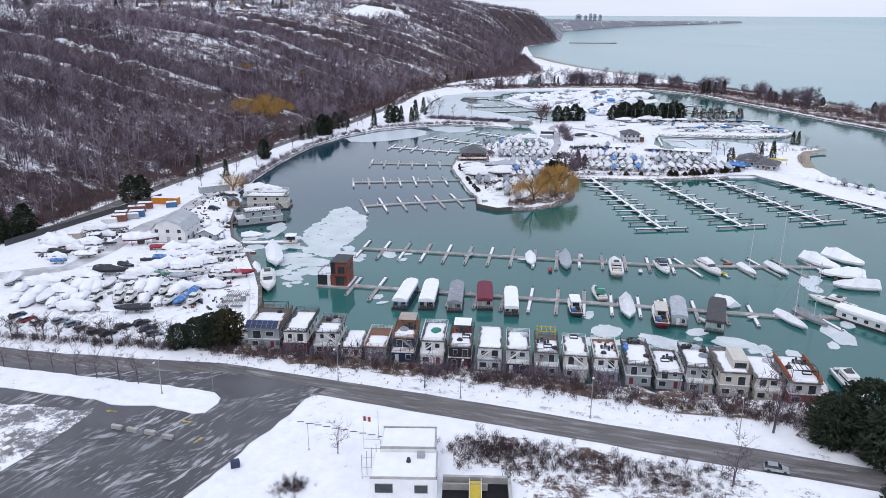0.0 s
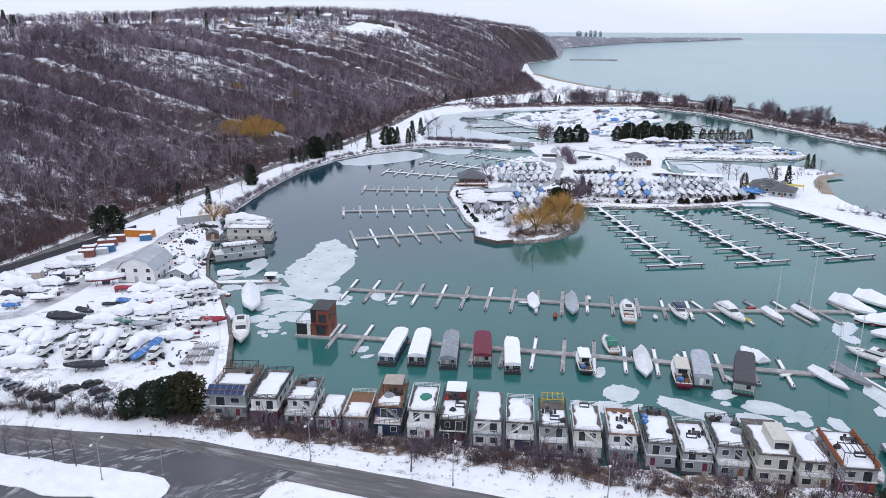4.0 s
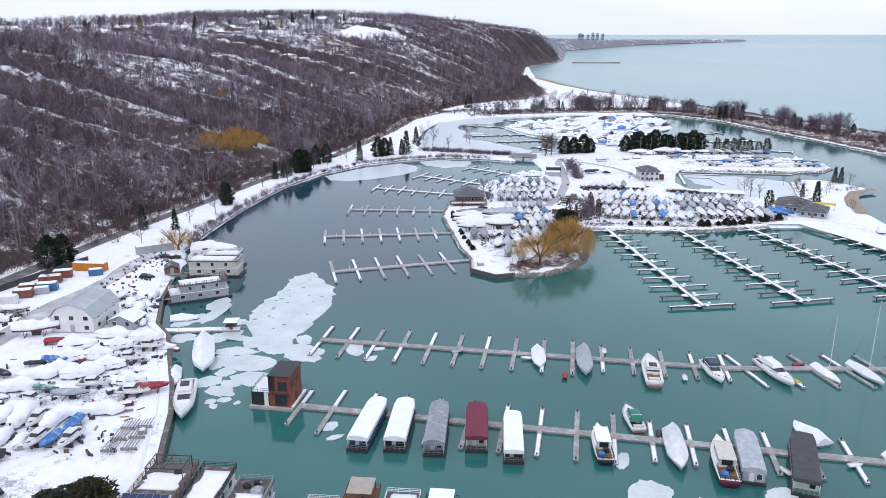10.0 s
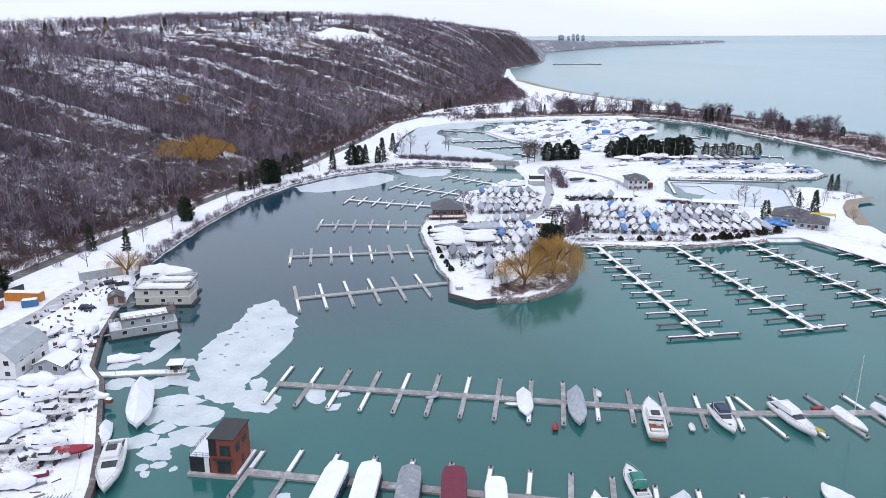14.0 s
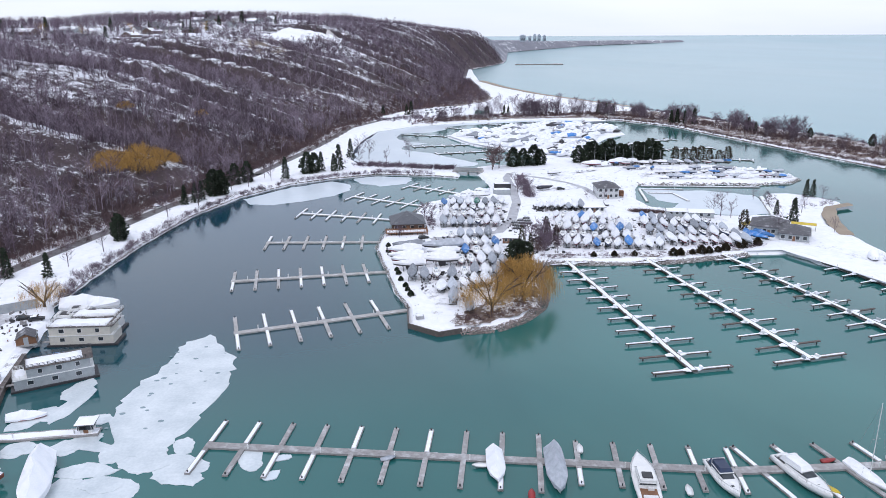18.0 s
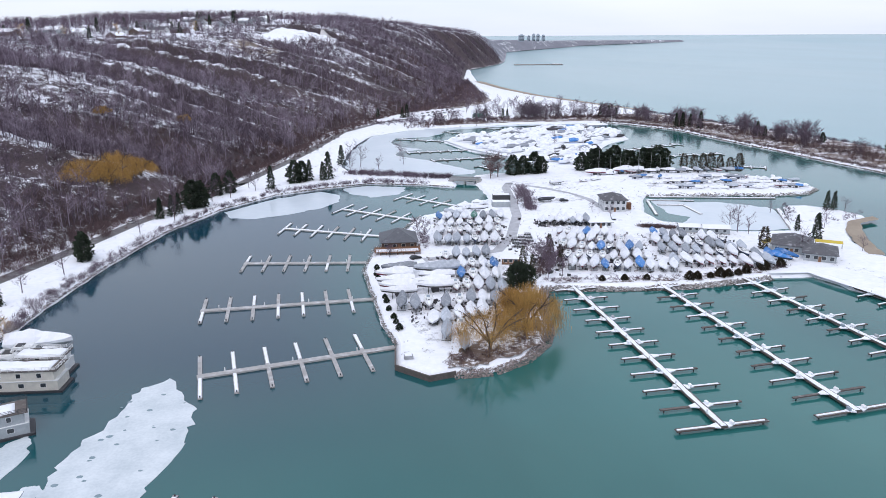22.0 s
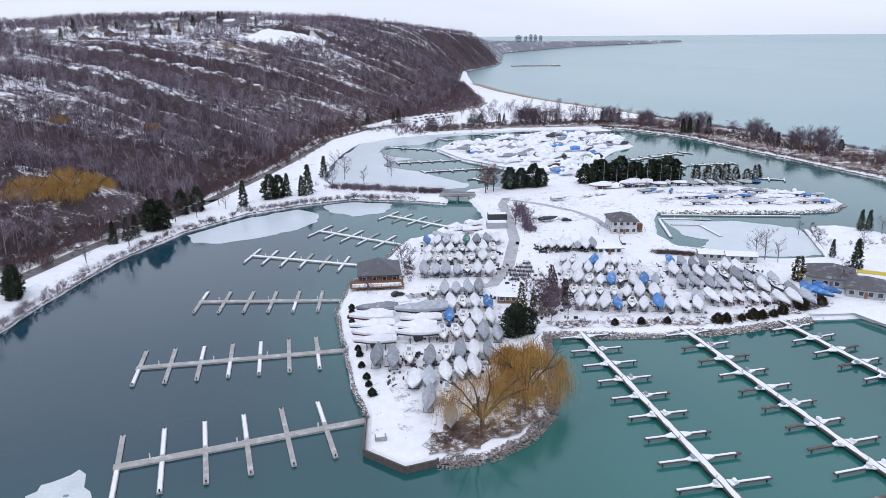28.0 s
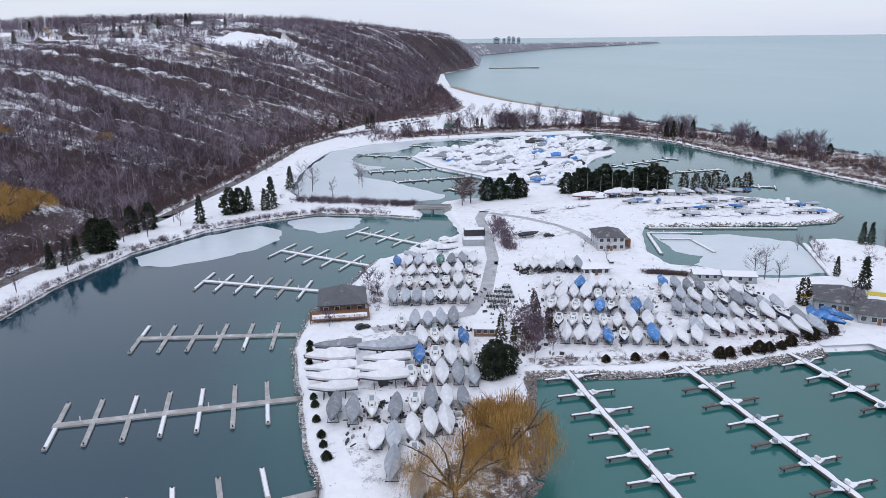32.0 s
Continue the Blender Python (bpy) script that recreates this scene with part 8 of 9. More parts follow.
for x0, y0, x1, y1, zz in ((-5.8, -7.5, 5.8, -7.3, 4.6), (5.6, -7.5, 5.8, 0.5, 4.6), (-4.8, 7.3, 5.4, 7.5, 5.4), (5.2, 0.5, 5.4, 7.5, 5.4), (-4.8, 0.5, 5.4, 0.7, 5.4)):
    part("parapet", Geo().box(x0, y0, zz - 0.05, x1, y1, zz + 0.4), M_CONCRETE, blk)
window(b, -3.4, -7.5, 1.9, 3.0, 1.7, "s", M_STEEL)
window(b, 3.0, -7.5, 1.9, 2.2, 1.5, "s", M_STEEL)
part("vent", Geo().tube((0.6, -2.6, 4.75), (0.6, -2.6, 5.6), 0.45, 0.3, 10), M_DARK, blk)
part("roof_unit", Geo().box(2.0, -1.6, 4.75, 3.4, -0.4, 5.6, 0.08), M_STEEL, blk)
fr = Geo()
for k in range(5):
    fr.tube((-8 + k * 0.75, -1 + k * 1.2, -0.2), (-8 + k * 0.75, -1 + k * 1.2, 5.0), 0.07, n=5).tube((-8, -1 + k * 1.2, 1.2 * k + 0.4), (-5, -1 + k * 1.2, 1.2 * k + 0.4), 0.05, n=5)
part("steel_stair", fr, M_STEEL, blk)
M_PIT = mat("wet_black_floor", (0.012, 0.012, 0.014), (0.02, 0.02, 0.022), 0.8, 0.85, 0.1, spec=0.2)
pit = empty("loading_bay", "dark sunken bay with a yellow gangway", "loading bay", pose(6, 109, GROUND, 0, 0, -2))
part("bay_floor", Geo().box(-6, -6, 0.07, 6, 4, 0.14), M_PIT, pit)
for x0, y0, x1, y1 in ((-6, 3.6, 6, 4.2), (5.6, -6, 6.2, 4.2), (-6, 1.6, 2, 1.8)):
    part("bay_wall", Geo().box(x0, y0, 0, x1, y1, 1.5), M_CONCRETE, pit)
part("gangway", Geo().box(-1.3, -6, 1.2, 0.9, 2.6, 1.4), M_YELLOW, pit)
for sx in (-1.3, 0.8):
    part("gangway_rail", Geo().box(sx, -6, 1.4, sx + 0.1, 2.6, 2.0), M_WHITE, pit)
box_thing("waste_bin", -38.5, 117.5, 20, 1.6, 1.0, 1.5, M_NAVY, "dark blue waste bin at the kerb", "bin", snow=False)
for x, y in ((-66, 130.5), (-62.5, 129.5), (-58.5, 128.5), (-54.5, 127)):
    box_thing("concrete_block", x, y, -15, 2.4, 0.8, 0.9, M_CONCRETE, "concrete barrier block on the asphalt", "barrier", snow=False)
for x, y in ((-86, 127.5), (-85, 125), (-83.5, 122)):
    box_thing("concrete_block", x, y, 60, 1.8, 1.2, 1.0, M_CONCRETE, "snowy concrete block in the snow", "barrier")
post_line = empty("snow_fence", "low posts and rails in the snowy lot", "fence", pose(-18, 132, GROUND))
for k in range(10):
    part("rail", Geo().box(-12 + k * 1.9, 1.4 - k * 0.6, 0, -10.6 + k * 1.9, 1.49 - k * 0.6, 0.14), M_DECK, post_line)

for x, y, t in ((-70.1, 137.4, 175), (-52.8, 133.4, 170), (-48.3, 126.5, 60)):
    tagged(part("lane_arrow", Geo().prism([(-1.2, -0.12), (0.5, -0.12), (0.5, -0.4), (1.3, 0), (0.5, 0.4), (0.5, 0.12), (-1.2, 0.12)], 0, 0.02), M_YELLOW, at=pose(x, y, GROUND + 0.075, 0, 0, t)), "worn yellow arrow painted on the asphalt", "road marking")
fp = empty("flag_pole", "slim white pole with a red and white flag", "flagpole", pose(-15.2, 123.6, GROUND))
part("pole", Geo().tube((0, 0, 0), (0, 0, 7.5), 0.07, 0.04, 8), M_WHITE, fp)
for k, m in enumerate((M_RED, M_WHITE, M_RED)):
    part("flag_cloth", Geo().loft([[(0.1 + 0.45 * k, 0.05 * k, 6.3 - 0.12 * k), (0.1 + 0.45 * k, 0.05 * k + 0.02, 7.3 - 0.12 * k)], [(0.55 + 0.45 * k, 0.05 * (k + 1), 6.18 - 0.12 * k), (0.55 + 0.45 * k, 0.05 * (k + 1) + 0.02, 7.18 - 0.12 * k)]], caps=False, closed=False), m, fp)
for x, y in ((-25.8, 123.3), (-12.7, 127.6), (-51.2, 146.3)):
    pl = empty("marker_pole", "slim grey pole in the snowy lot", "pole", pose(x, y, GROUND))
    part("pole", Geo().tube((0, 0, 0), (0, 0, 6.0), 0.06, 0.05, 6), M_STEEL, pl)
    part("pole_foot", Geo().tube((0, 0, 0), (0, 0, 0.3), 0.15, n=8), M_CONCRETE, pl)

# trees of the south side
TREES = [(-104, 157), (-97, 155.5), (-91, 154.5), (-85, 153), (-79.5, 151.5), (-74, 150.5), (-69, 149)]
for k, (x, y) in enumerate(TREES):
    tree_thing("young_tree", BARE_WIDE[k % 3], x, y, 6.5, M_TWIG, "young leafless tree on the snowy median", trunk=0.016, turn=k * 50, group="median trees", z=GROUND + 0.2)
for x, y, h in ((-4, 148, 8), (67, 130, 13), (-20, 122, 6), (52, 112, 9), (88, 120, 6)):
    tree_thing("bare_tree", BARE_WIDE[int(h) % 3], x, y, h, M_TWIG, "leafless tree beside the road", trunk=0.02, turn=x * 9)
for k in range(15):
    tree_thing("hedge_tree", DENSE[k % 3], -122 + 3.7 * k + (k * 17 % 5) * 0.4, 176.2 - 0.52 * k + (k * 11 % 3) * 0.7, 4.2 + (k * 7 % 4) * 0.5, M_DARKTWIG, "crooked leafless tree beside parked cars", trunk=0.03, turn=k * 71, group="hedge trees")
BUSH = [leafy(s, lambda h: 0.62 * math.sin(math.pi * min(1, h * 0.62 + 0.36)) * (0.85 + 0.15 * math.sin(h * 31 + s)), 1500, 0.085, 0.6) for s in range(2)]
for x, y, h, m, lab in ((-66.5, 168.8, 6.2, M_NEEDLE, "rounded dark green pine at the roadside"), (-62.5, 170.5, 7.2, M_NEEDLE, "rounded dark green pine at the roadside"), (-58.3, 169.5, 8.6, M_NEEDLE, "broad dark pine at the roadside"), (-54.8, 170.5, 9.4, M_OLIVE, "broad olive-brown pine at the roadside"), (-57.5, 174.5, 7.0, M_OLIVE, "olive-brown pine at the roadside"),
                        (77, 126.5, 10.5, M_NEEDLE, "broad dark pine beside the road"), (84.5, 128, 12.5, M_NEEDLE, "broad dark pine beside the road"), (83, 119.5, 11, M_NEEDLE, "broad dark pine beside the road"), (92, 123, 12, M_NEEDLE, "broad dark pine beside the road"), (95, 131, 11, M_NEEDLE, "broad dark pine beside the road"), (103, 124, 11, M_NEEDLE, "broad dark pine beside the road"), (77.5, 106.5, 4.5, M_NEEDLE, "low dark pine beside the road")):
    tree_thing("roadside_pine", ROUND[int(h) % 3], x, y, h, m, lab, "tree", trunk=0.03, turn=x * 7, wide=1.05)


def brush(name, line, count, spread, lo, hi, material, label, seed, z=GROUND):
    r = np.random.default_rng(seed)
    places = []
    for _ in range(count):
        k = r.uniform(0, len(line) - 1)
        i = int(k)
        (ax, ay), (bx, by) = line[i], line[min(i + 1, len(line) - 1)]
        f = k - i
        places.append((ax + (bx - ax) * f + r.normal() * spread, ay + (by - ay) * f + r.normal() * spread, z, r.uniform(lo, hi)))
    return wood(name, places, SHRUBS, material, label, seed, "bushes")


brush("shore_brush", [(-58, 168), (-46, 165.5), (-30, 161.5), (0, 154.5), (30, 147), (60, 137.5), (90, 130.5)], 420, 1.8, 1.0, 3.0, M_DARKTWIG, "leafless brush along the houseboat bank", 31)
brush("shore_saplings", [(-50, 168), (-30, 163.5), (0, 156.5), (30, 150), (60, 142), (92, 135)], 70, 1.3, 3.2, 6.2, M_TWIG, "leafless saplings in front of the houseboats", 30)
brush("shore_reed", [(-30, 162), (0, 155.5), (30, 147.5), (60, 138), (90, 130)], 160, 1.2, 1.2, 2.2, M_RUSTTWIG, "rusty reeds and brush along the bank", 32)
brush("field_brush", [(4, 124), (14, 122), (30, 117), (50, 112)], 430, 2.8, 1.0, 2.4, M_DARKTWIG, "leafless brush in a snowy field", 33)
brush("hedge_yard", [(-124, 176), (-110, 173.5), (-90, 171), (-76, 169.5), (-68, 168.5)], 170, 1.0, 1.2, 2.8, M_DARKTWIG, "leafless hedge beside parked cars", 34)
brush("mound_brush", [(-29, 111), (-25, 112)], 90, 1.2, 0.7, 1.4, M_DARKTWIG, "low brown bush in the snow", 35)
brush("west_shore_brush", [(-98, 346), (-99, 372), (-95, 414), (-87, 462), (-73, 505), (-50, 540), (-24, 557), (4, 567), (38, 560)], 520, 1.8, 1.0, 3.4, M_TWIG, "leafless brush along the west shore", 36)
brush("causeway_brush", [(-10, 597), (15, 588), (40, 577), (52, 575)], 160, 2.2, 1.6, 4.5, M_TWIG, "leafless brush on the causeway", 37)
brush("road_edge_brush", [(-165, 270), (-150, 320), (-134, 386), (-119, 440), (-108, 484), (-92, 530), (-78, 580), (-58, 655), (-47, 705), (-31, 800), (0, 872)], 900, 4.0, 2.0, 5.5, M_RUSTTWIG, "russet brush at the foot of the bluff", 38)


# ---- the peninsula ----
def willow(x, y, h, wide, strands, label, seed, dense=1.0):
    """A weeping willow: forked trunk, spreading limbs and hanging golden twigs."""
    base = empty("willow_tree", label, "tree", pose(x, y, GROUND))
    r = np.random.default_rng(seed)
    V, T = [], []
    g = Geo().tube((0, 0, -0.3), (0.1, 0, h * 0.16), 0.55, 0.45, 8)
    for k in range(7):
        a = k * 0.9 + r.uniform(-0.3, 0.3)
        e = Vector((math.cos(a) * wide * 0.30, math.sin(a) * wide * 0.30, h * r.uniform(0.5, 0.66)))
        e2 = Vector((math.cos(a + 0.2) * wide * 0.52, math.sin(a + 0.2) * wide * 0.52, h * r.uniform(0.74, 0.95)))
        g.tube((0.1, 0, h * 0.14), e, 0.30, 0.17, 6).tube(e, e2, 0.17, 0.05, 5)
        for j in range(5):
            q = e.lerp(e2, j / 5)
            b = a + r.normal() * 0.8
            g.tube(q, q + Vector((math.cos(b), math.sin(b), r.uniform(0.3, 1.0))) * wide * 0.16, 0.08, 0.02, 4)
    part("trunk", g, M_BARK, base)
    tips = []
    for _ in range(46):
        a, rad = r.uniform(0, 6.28), wide * 0.56 * math.sqrt(r.uniform(0.03, 1))
        tips.append((math.cos(a) * rad, math.sin(a) * rad, h * (0.97 - 0.38 * (rad / (wide * 0.56)) ** 2) * r.uniform(0.72, 1.04), r.uniform(0.5, 1.5)))
    for _ in range(strands):
        cx, cy, cz, cs = tips[int(r.integers(len(tips)))]
        p = np.array((cx + r.normal() * 0.075 * wide * cs, cy + r.normal() * 0.075 * wide * cs, cz + r.normal() * 0.05 * h))
        for s in range(3):
            q = p + np.array((cx * 0.03 + r.normal() * 0.2, cy * 0.03 + r.normal() * 0.2, -h * r.uniform(0.05, 0.16) * cs))
            if q[2] < 0.3:
                break
            sliver(V, T, p, q, 0.032 * dense, r)
            p = q
    soup("crown", np.array(V), np.array(T), M_GOLD, parent=base, kind="")
    return base


willow(41, 324, 13, 16, 3000, "half-bare weeping willow with golden twigs", 1, 0.6)
willow(53, 336, 14.5, 15.5, 7500, "dense golden weeping willow at the water's edge", 2, 1.05)
M_CLUB = mat("dark_brown_siding", (0.13, 0.085, 0.065), (0.09, 0.06, 0.045), 0.9, 0.7, 0.3)
hip_house("clubhouse", 17.6, 431.6, 2, 14, 14.6, 3.0, 4.2, M_CLUB, M_SLATE, "brown clubhouse with a dark grey hipped roof and deck", 1, True)
gable_house("brown_hut", 59.5, 402, 80, 4.5, 6.5, 2.4, 0.6, M_BROWN, M_ROOFSNOW, "small brown hut with a snowy roof", windows=1)
box_thing("storage_cabin", 72.5, 512, -2, 9, 4, 2.8, M_DARK, "dark storage cabin with deep snow on its roof", "building")
box_thing("storage_cabin", 70, 497, -2, 9, 4.5, 2.6, M_GREYSIDE, "grey storage cabin with a snowy roof", "building")
box_thing("point_shelter", 18.6, 320.5, 5, 2.4, 1.6, 1.0, M_STEEL, "small steel shelter on the snowy point", "shelter")
g = Geo()
cap = [(15.2, 333), (15.0, 317), (23.6, 309.6), (30.5, 311.8)]
for (ax, ay), (bx, by) in zip(cap, cap[1:]):
    d = Vector((bx - ax, by - ay, 0)).normalized()
    n = Vector((-d.y, d.x, 0)) * 0.18
    g.prism([(ax - n.x, ay - n.y), (bx - n.x, by - n.y), (bx + n.x, by + n.y), (ax + n.x, ay + n.y)], -0.8, GROUND + 0.05)
tagged(part("wall_point", g, M_DECK), "dark timber quay edge of the point", "wall", kind="structure")
strip("pier_walk", [(150, 383), (165, 382.5), (175, 358), (183, 333), (195, 310), (235, 241)], 4.0, M_FRESH, "snow-covered timber pier walk", GROUND + 0.12, category="pavement")
for k, (x, y, s) in enumerate(((9.2, 400, 1.7), (9.4, 396, 1.6), (9, 392, 1.5), (9.8, 388, 1.6), (12.2, 368, 1.5), (12.8, 364, 1.7), (13.5, 357, 1.6), (15, 350, 1.7), (15.6, 346, 1.5), (16.5, 341, 1.9))):
    tree_thing("shore_shrub", BUSH[k % 2], x, y, s, M_NEEDLE, "low dark shrub on the snowy bank", "bush", turn=k * 40, bark=False, group="bank shrubs")
for k, (x, y, s) in enumerate(((119, 378, 2.2), (122, 378.5, 2), (131, 380, 2.4), (134, 380, 2), (142, 383, 2.2), (150, 386, 2.6), (96, 379, 1.6), (104, 379, 1.5), (88, 379, 1.5), (158, 389, 2.2), (127, 379, 1.5), (138, 381, 1.7))):
    tree_thing("shore_shrub", BUSH[k % 2], x, y, s * 1.35, M_CEDARLEAF, "olive-brown shrub above the stony bank", "bush", turn=k * 40, bark=False, group="bank shrubs")
brush("yard_brush", [(68, 380), (80, 381), (100, 380), (118, 380), (140, 384), (160, 389)], 140, 1.2, 0.8, 1.8, M_TWIG, "leafless brush above the stony bank", 41)
brush("point_brush", [(30, 318), (40, 320), (50, 327), (54, 338)], 110, 1.6, 0.8, 2.0, M_RUSTTWIG, "brown brush under the willows", 42)
for x, y, h in ((56.8, 374, 7.6), (60.5, 376, 6.8), (58.5, 380, 6.6)):
    tree_thing("dark_pine", ROUND[int(x) % 3], x, y, h * 1.1, M_NEEDLE, "broad rounded dark pine beside the hut", wide=1.0, turn=x * 20)
for x, y, h in ((62.5, 394, 9), (65.5, 391, 6.5)):
    tree_thing("spruce", THIN_SPRUCE, x, y, h, M_OLIVE, "slender sparse spruce among the stored boats", turn=x)
for k, (x, y, h) in enumerate(((68, 402, 7), (70, 396, 8), (72, 390, 7), (67, 410, 6), (73, 404, 8), (75, 396, 7), (70, 384, 6), (76, 388, 6), (79, 500, 9), (84, 492, 8), (82, 505, 8), (26, 446, 7), (29, 440, 7), (14, 414, 5))):
    tree_thing("bare_tree", DENSE[k % 3], x, y, h, M_TWIG, "leafless small tree in the boat yard", trunk=0.018, turn=k * 61, group="yard trees")
for x, y in ((76.5, 410), (77.5, 418), (78.5, 403), (77, 396)):
    tree_thing("cedar", CEDAR[int(y) % 3], x, y, 6.5, M_CEDARLEAF, "narrow brown cedar beside the boats", wide=0.8, turn=y)
for k in range(3):
    rk = empty("mast_rack", "rack of stored masts beside the lane", "rack", pose(66 + 3.4 * k, 428 + 4 * k, GROUND, 0, 0, 86))
    for j in range(6):
        part("mast", Geo().tube((-7, -1.2 + 0.45 * j, 0.8), (7, -1.2 + 0.45 * j, 0.8 + 0.1 * (j % 3)), 0.1, n=6), M_DARK if j % 2 else M_STEEL, rk)
    for px in (-5, 0, 5):
        part("trestle", Geo().box(px - 0.12, -1.5, 0, px + 0.12, 1.6, 0.75), M_DARK, rk)

brush("lane_brush", [(82, 486), (84, 500), (86, 520), (88, 540)], 90, 1.6, 1.8, 4.2, M_TWIG, "leafless bushes along the yard lane", 45)
brush("mast_brush", [(69, 386), (71, 396), (74, 404), (77, 412)], 110, 1.8, 1.5, 3.6, M_RUSTTWIG, "russet bushes between the boat rows", 46)
brush("club_brush", [(27, 428), (29, 436), (28, 446), (22, 447)], 60, 1.2, 1.0, 2.4, M_TWIG, "leafless bushes round the clubhouse", 47)
for x, y, k, t in ((60, 502, 9, 10), (52, 494, 18, 5), (58, 488, 7, 3), (46, 486, 8, 12), (63, 481, 20, 4), (44, 478, 10, -50), (92, 512, 13, 40), (95, 505, 16, 20), (103, 470, 13, 80), (96, 473, 19, 85), (110, 548, 7, 15), (128, 556, 13, 30), (136, 560, 19, 25)):
    lay_up(k, x, y, t)
for k in range(5):
    box_thing("boat_trailer", 90 + 7 * k, 470 - 1.2 * k, 82, 4.5, 1.6, 0.7, M_DARK, "empty dark boat trailer under snow", "trailer")
# ---- east of the lane ----
hip_house("white_house", 123.6, 486.2, -4, 10.8, 13, 5.6, 2.6, M_PALEGREY, M_ROOF, "pale grey two-storey house with a snow-dusted hipped roof", 2)
st = empty("timber_stair", "brown timber stair beside the white house", "stair", pose(131, 481, GROUND, 0, 0, -4))
for k in range(8):
    part("step", Geo().box(-0.8, 4 - k * 0.5, 2.6 - k * 0.33, 0.8, 4.5 - k * 0.5, 2.75 - k * 0.33), M_BROWN, st)
part("landing", Geo().box(-1.8, 4.5, 0, 1.8, 7, 2.8), M_BROWN, st)
hip_house("office_hut", 108, 453.5, -3, 9.5, 6.5, 2.5, 1.7, M_WHITE, M_ROOFSNOW, "white office hut with a snowy roof")
gable_house("long_building", 154.5, 437.5, 77, 6, 11, 2.5, 1.0, M_GREYSIDE, M_ROOFSNOW, "long low grey building with a white verandah", windows=2)
gable_house("long_building", 144.5, 441.5, 77, 6, 9, 2.4, 0.8, M_GREYSIDE, M_ROOFSNOW, "low grey building under snow", windows=1)
hip_house("grey_house", 174, 410.5, -30, 14, 15, 3.2, 3.4, M_GREYSIDE, M_ROOF, "grey bungalow with a large hipped roof")
hip_house("grey_house", 178.5, 398.5, -30, 11, 13, 3.0, 2.6, M_GREYSIDE, M_ROOF, "grey bungalow with a hipped roof beside the pier")
for x, y, t in ((167, 414, 20), (189, 410, -28)):
    yb = empty("yellow_awning", "long yellow awning beside a grey bungalow", "awning", pose(x, y, GROUND, 0, 0, t))
    part("awning_sheet", Geo().loft([[(-5, -1.2, 2.5), (5, -1.2, 2.5), (5, 1.2, 3.0), (-5, 1.2, 3.0)], [(-5, -1.2, 2.62), (5, -1.2, 2.62), (5, 1.2, 3.12), (-5, 1.2, 3.12)]]), M_YELLOW, yb)
    for sx in (-4.8, 4.8):
        for sy in (-1.1, 1.1):
            part("awning_post", Geo().tube((sx, sy, 0), (sx, sy, 2.6), 0.07, n=6), M_STEEL, yb)
brush("cedar_hedge", [(125.6, 450.8), (133, 448), (140, 445.4)], 150, 0.8, 1.6, 2.4, M_RUSTTWIG, "rust-brown hedge beside the low buildings", 43)
for x, y, h, w in ((163, 412, 9, 1.0), (192, 424, 11, 1.1), (191.5, 438, 7, 0.9), (227, 475, 9, 1.0), (230, 474, 9, 1.0)):
    tree_thing("spruce", SPRUCE[int(x) % 3] if x > 170 else CEDAR[0], x, y, h, M_NEEDLE if x > 170 else M_CEDARLEAF, "dark evergreen tree near the inlet", wide=w, turn=x)
for k, (x, y, h) in enumerate(((164.4, 437.5, 11), (167.7, 434, 8), (162, 440, 10), (174, 404, 9), (196, 470, 6), (205, 440, 6), (212, 450, 6), (200, 405, 6), (232, 468, 7), (118, 470, 6), (112, 480, 5), (199, 460, 5))):
    tree_thing("bare_tree", BARE_WIDE[k % 3], x, y, h, M_TWIG, "leafless tree near the inlet", trunk=0.018, turn=k * 47, group="inlet trees")
brush("spit_brush", [(212, 486), (205, 470), (198, 452), (225, 455), (236, 465)], 90, 1.6, 0.8, 2.0, M_TWIG, "leafless brush on the little spit", 44)
random.seed(33)
boat_row((192, 366), (206, 345), 5, -110, [7, 8, 6, 2], 0.8, 12)
boat_row((202, 338), (222, 300), 6, -110, [7, 8, 9, 2], 0.8, 12)

# ---- the far storage finger and the island ----
boat_row((140, 574), (166, 579), 4, 185, [7, 1, 8], 1.0, 10)
for k in range(15):
    x = 143 + 6.2 * k
    ob = lay_up(random.choice([0, 2, 3, 4, 21]), x, 578 - 0.05 * k + random.uniform(-1, 1), random.choice((-100, -75, 150)) + random.uniform(-12, 12), size=0.82)
    mp = empty("boat_mast", "bare mast standing among the laid-up boats", "mast", pose(x + random.uniform(-1, 1), 577, GROUND), "standing masts")
    hh = random.uniform(10, 15)
    part("mast", Geo().tube((0, 0, 0), (0, 0, hh), 0.11, 0.07, 6), M_STEEL, mp)
    part("spreader", Geo().tube((-0.9, 0, hh * 0.6), (0.9, 0, hh * 0.6), 0.05, n=4), M_STEEL, mp)
boat_row((160, 562), (240, 553), 17, 200, [21, 2, 13, 4, 7, 8, 19], 2.0, 45, 0.7)
boat_row((168, 546), (246, 541), 17, 170, [0, 2, 13, 11, 8, 5, 19], 2.4, 45, 0.68)
boat_row((172, 532), (246, 527), 17, 160, [21, 2, 3, 13, 4, 8, 9], 2.4, 45, 0.68)
for k in range(11):
    tree_thing("pine_tree", PINE[k % 3], 135 + 5.4 * k + random.uniform(-1.5, 1.5), 590 + random.uniform(-3, 3), random.uniform(11, 15.5), M_NEEDLE, "dark pine in a long row beside the lagoon", wide=1.35, turn=k * 37, group="pine row")
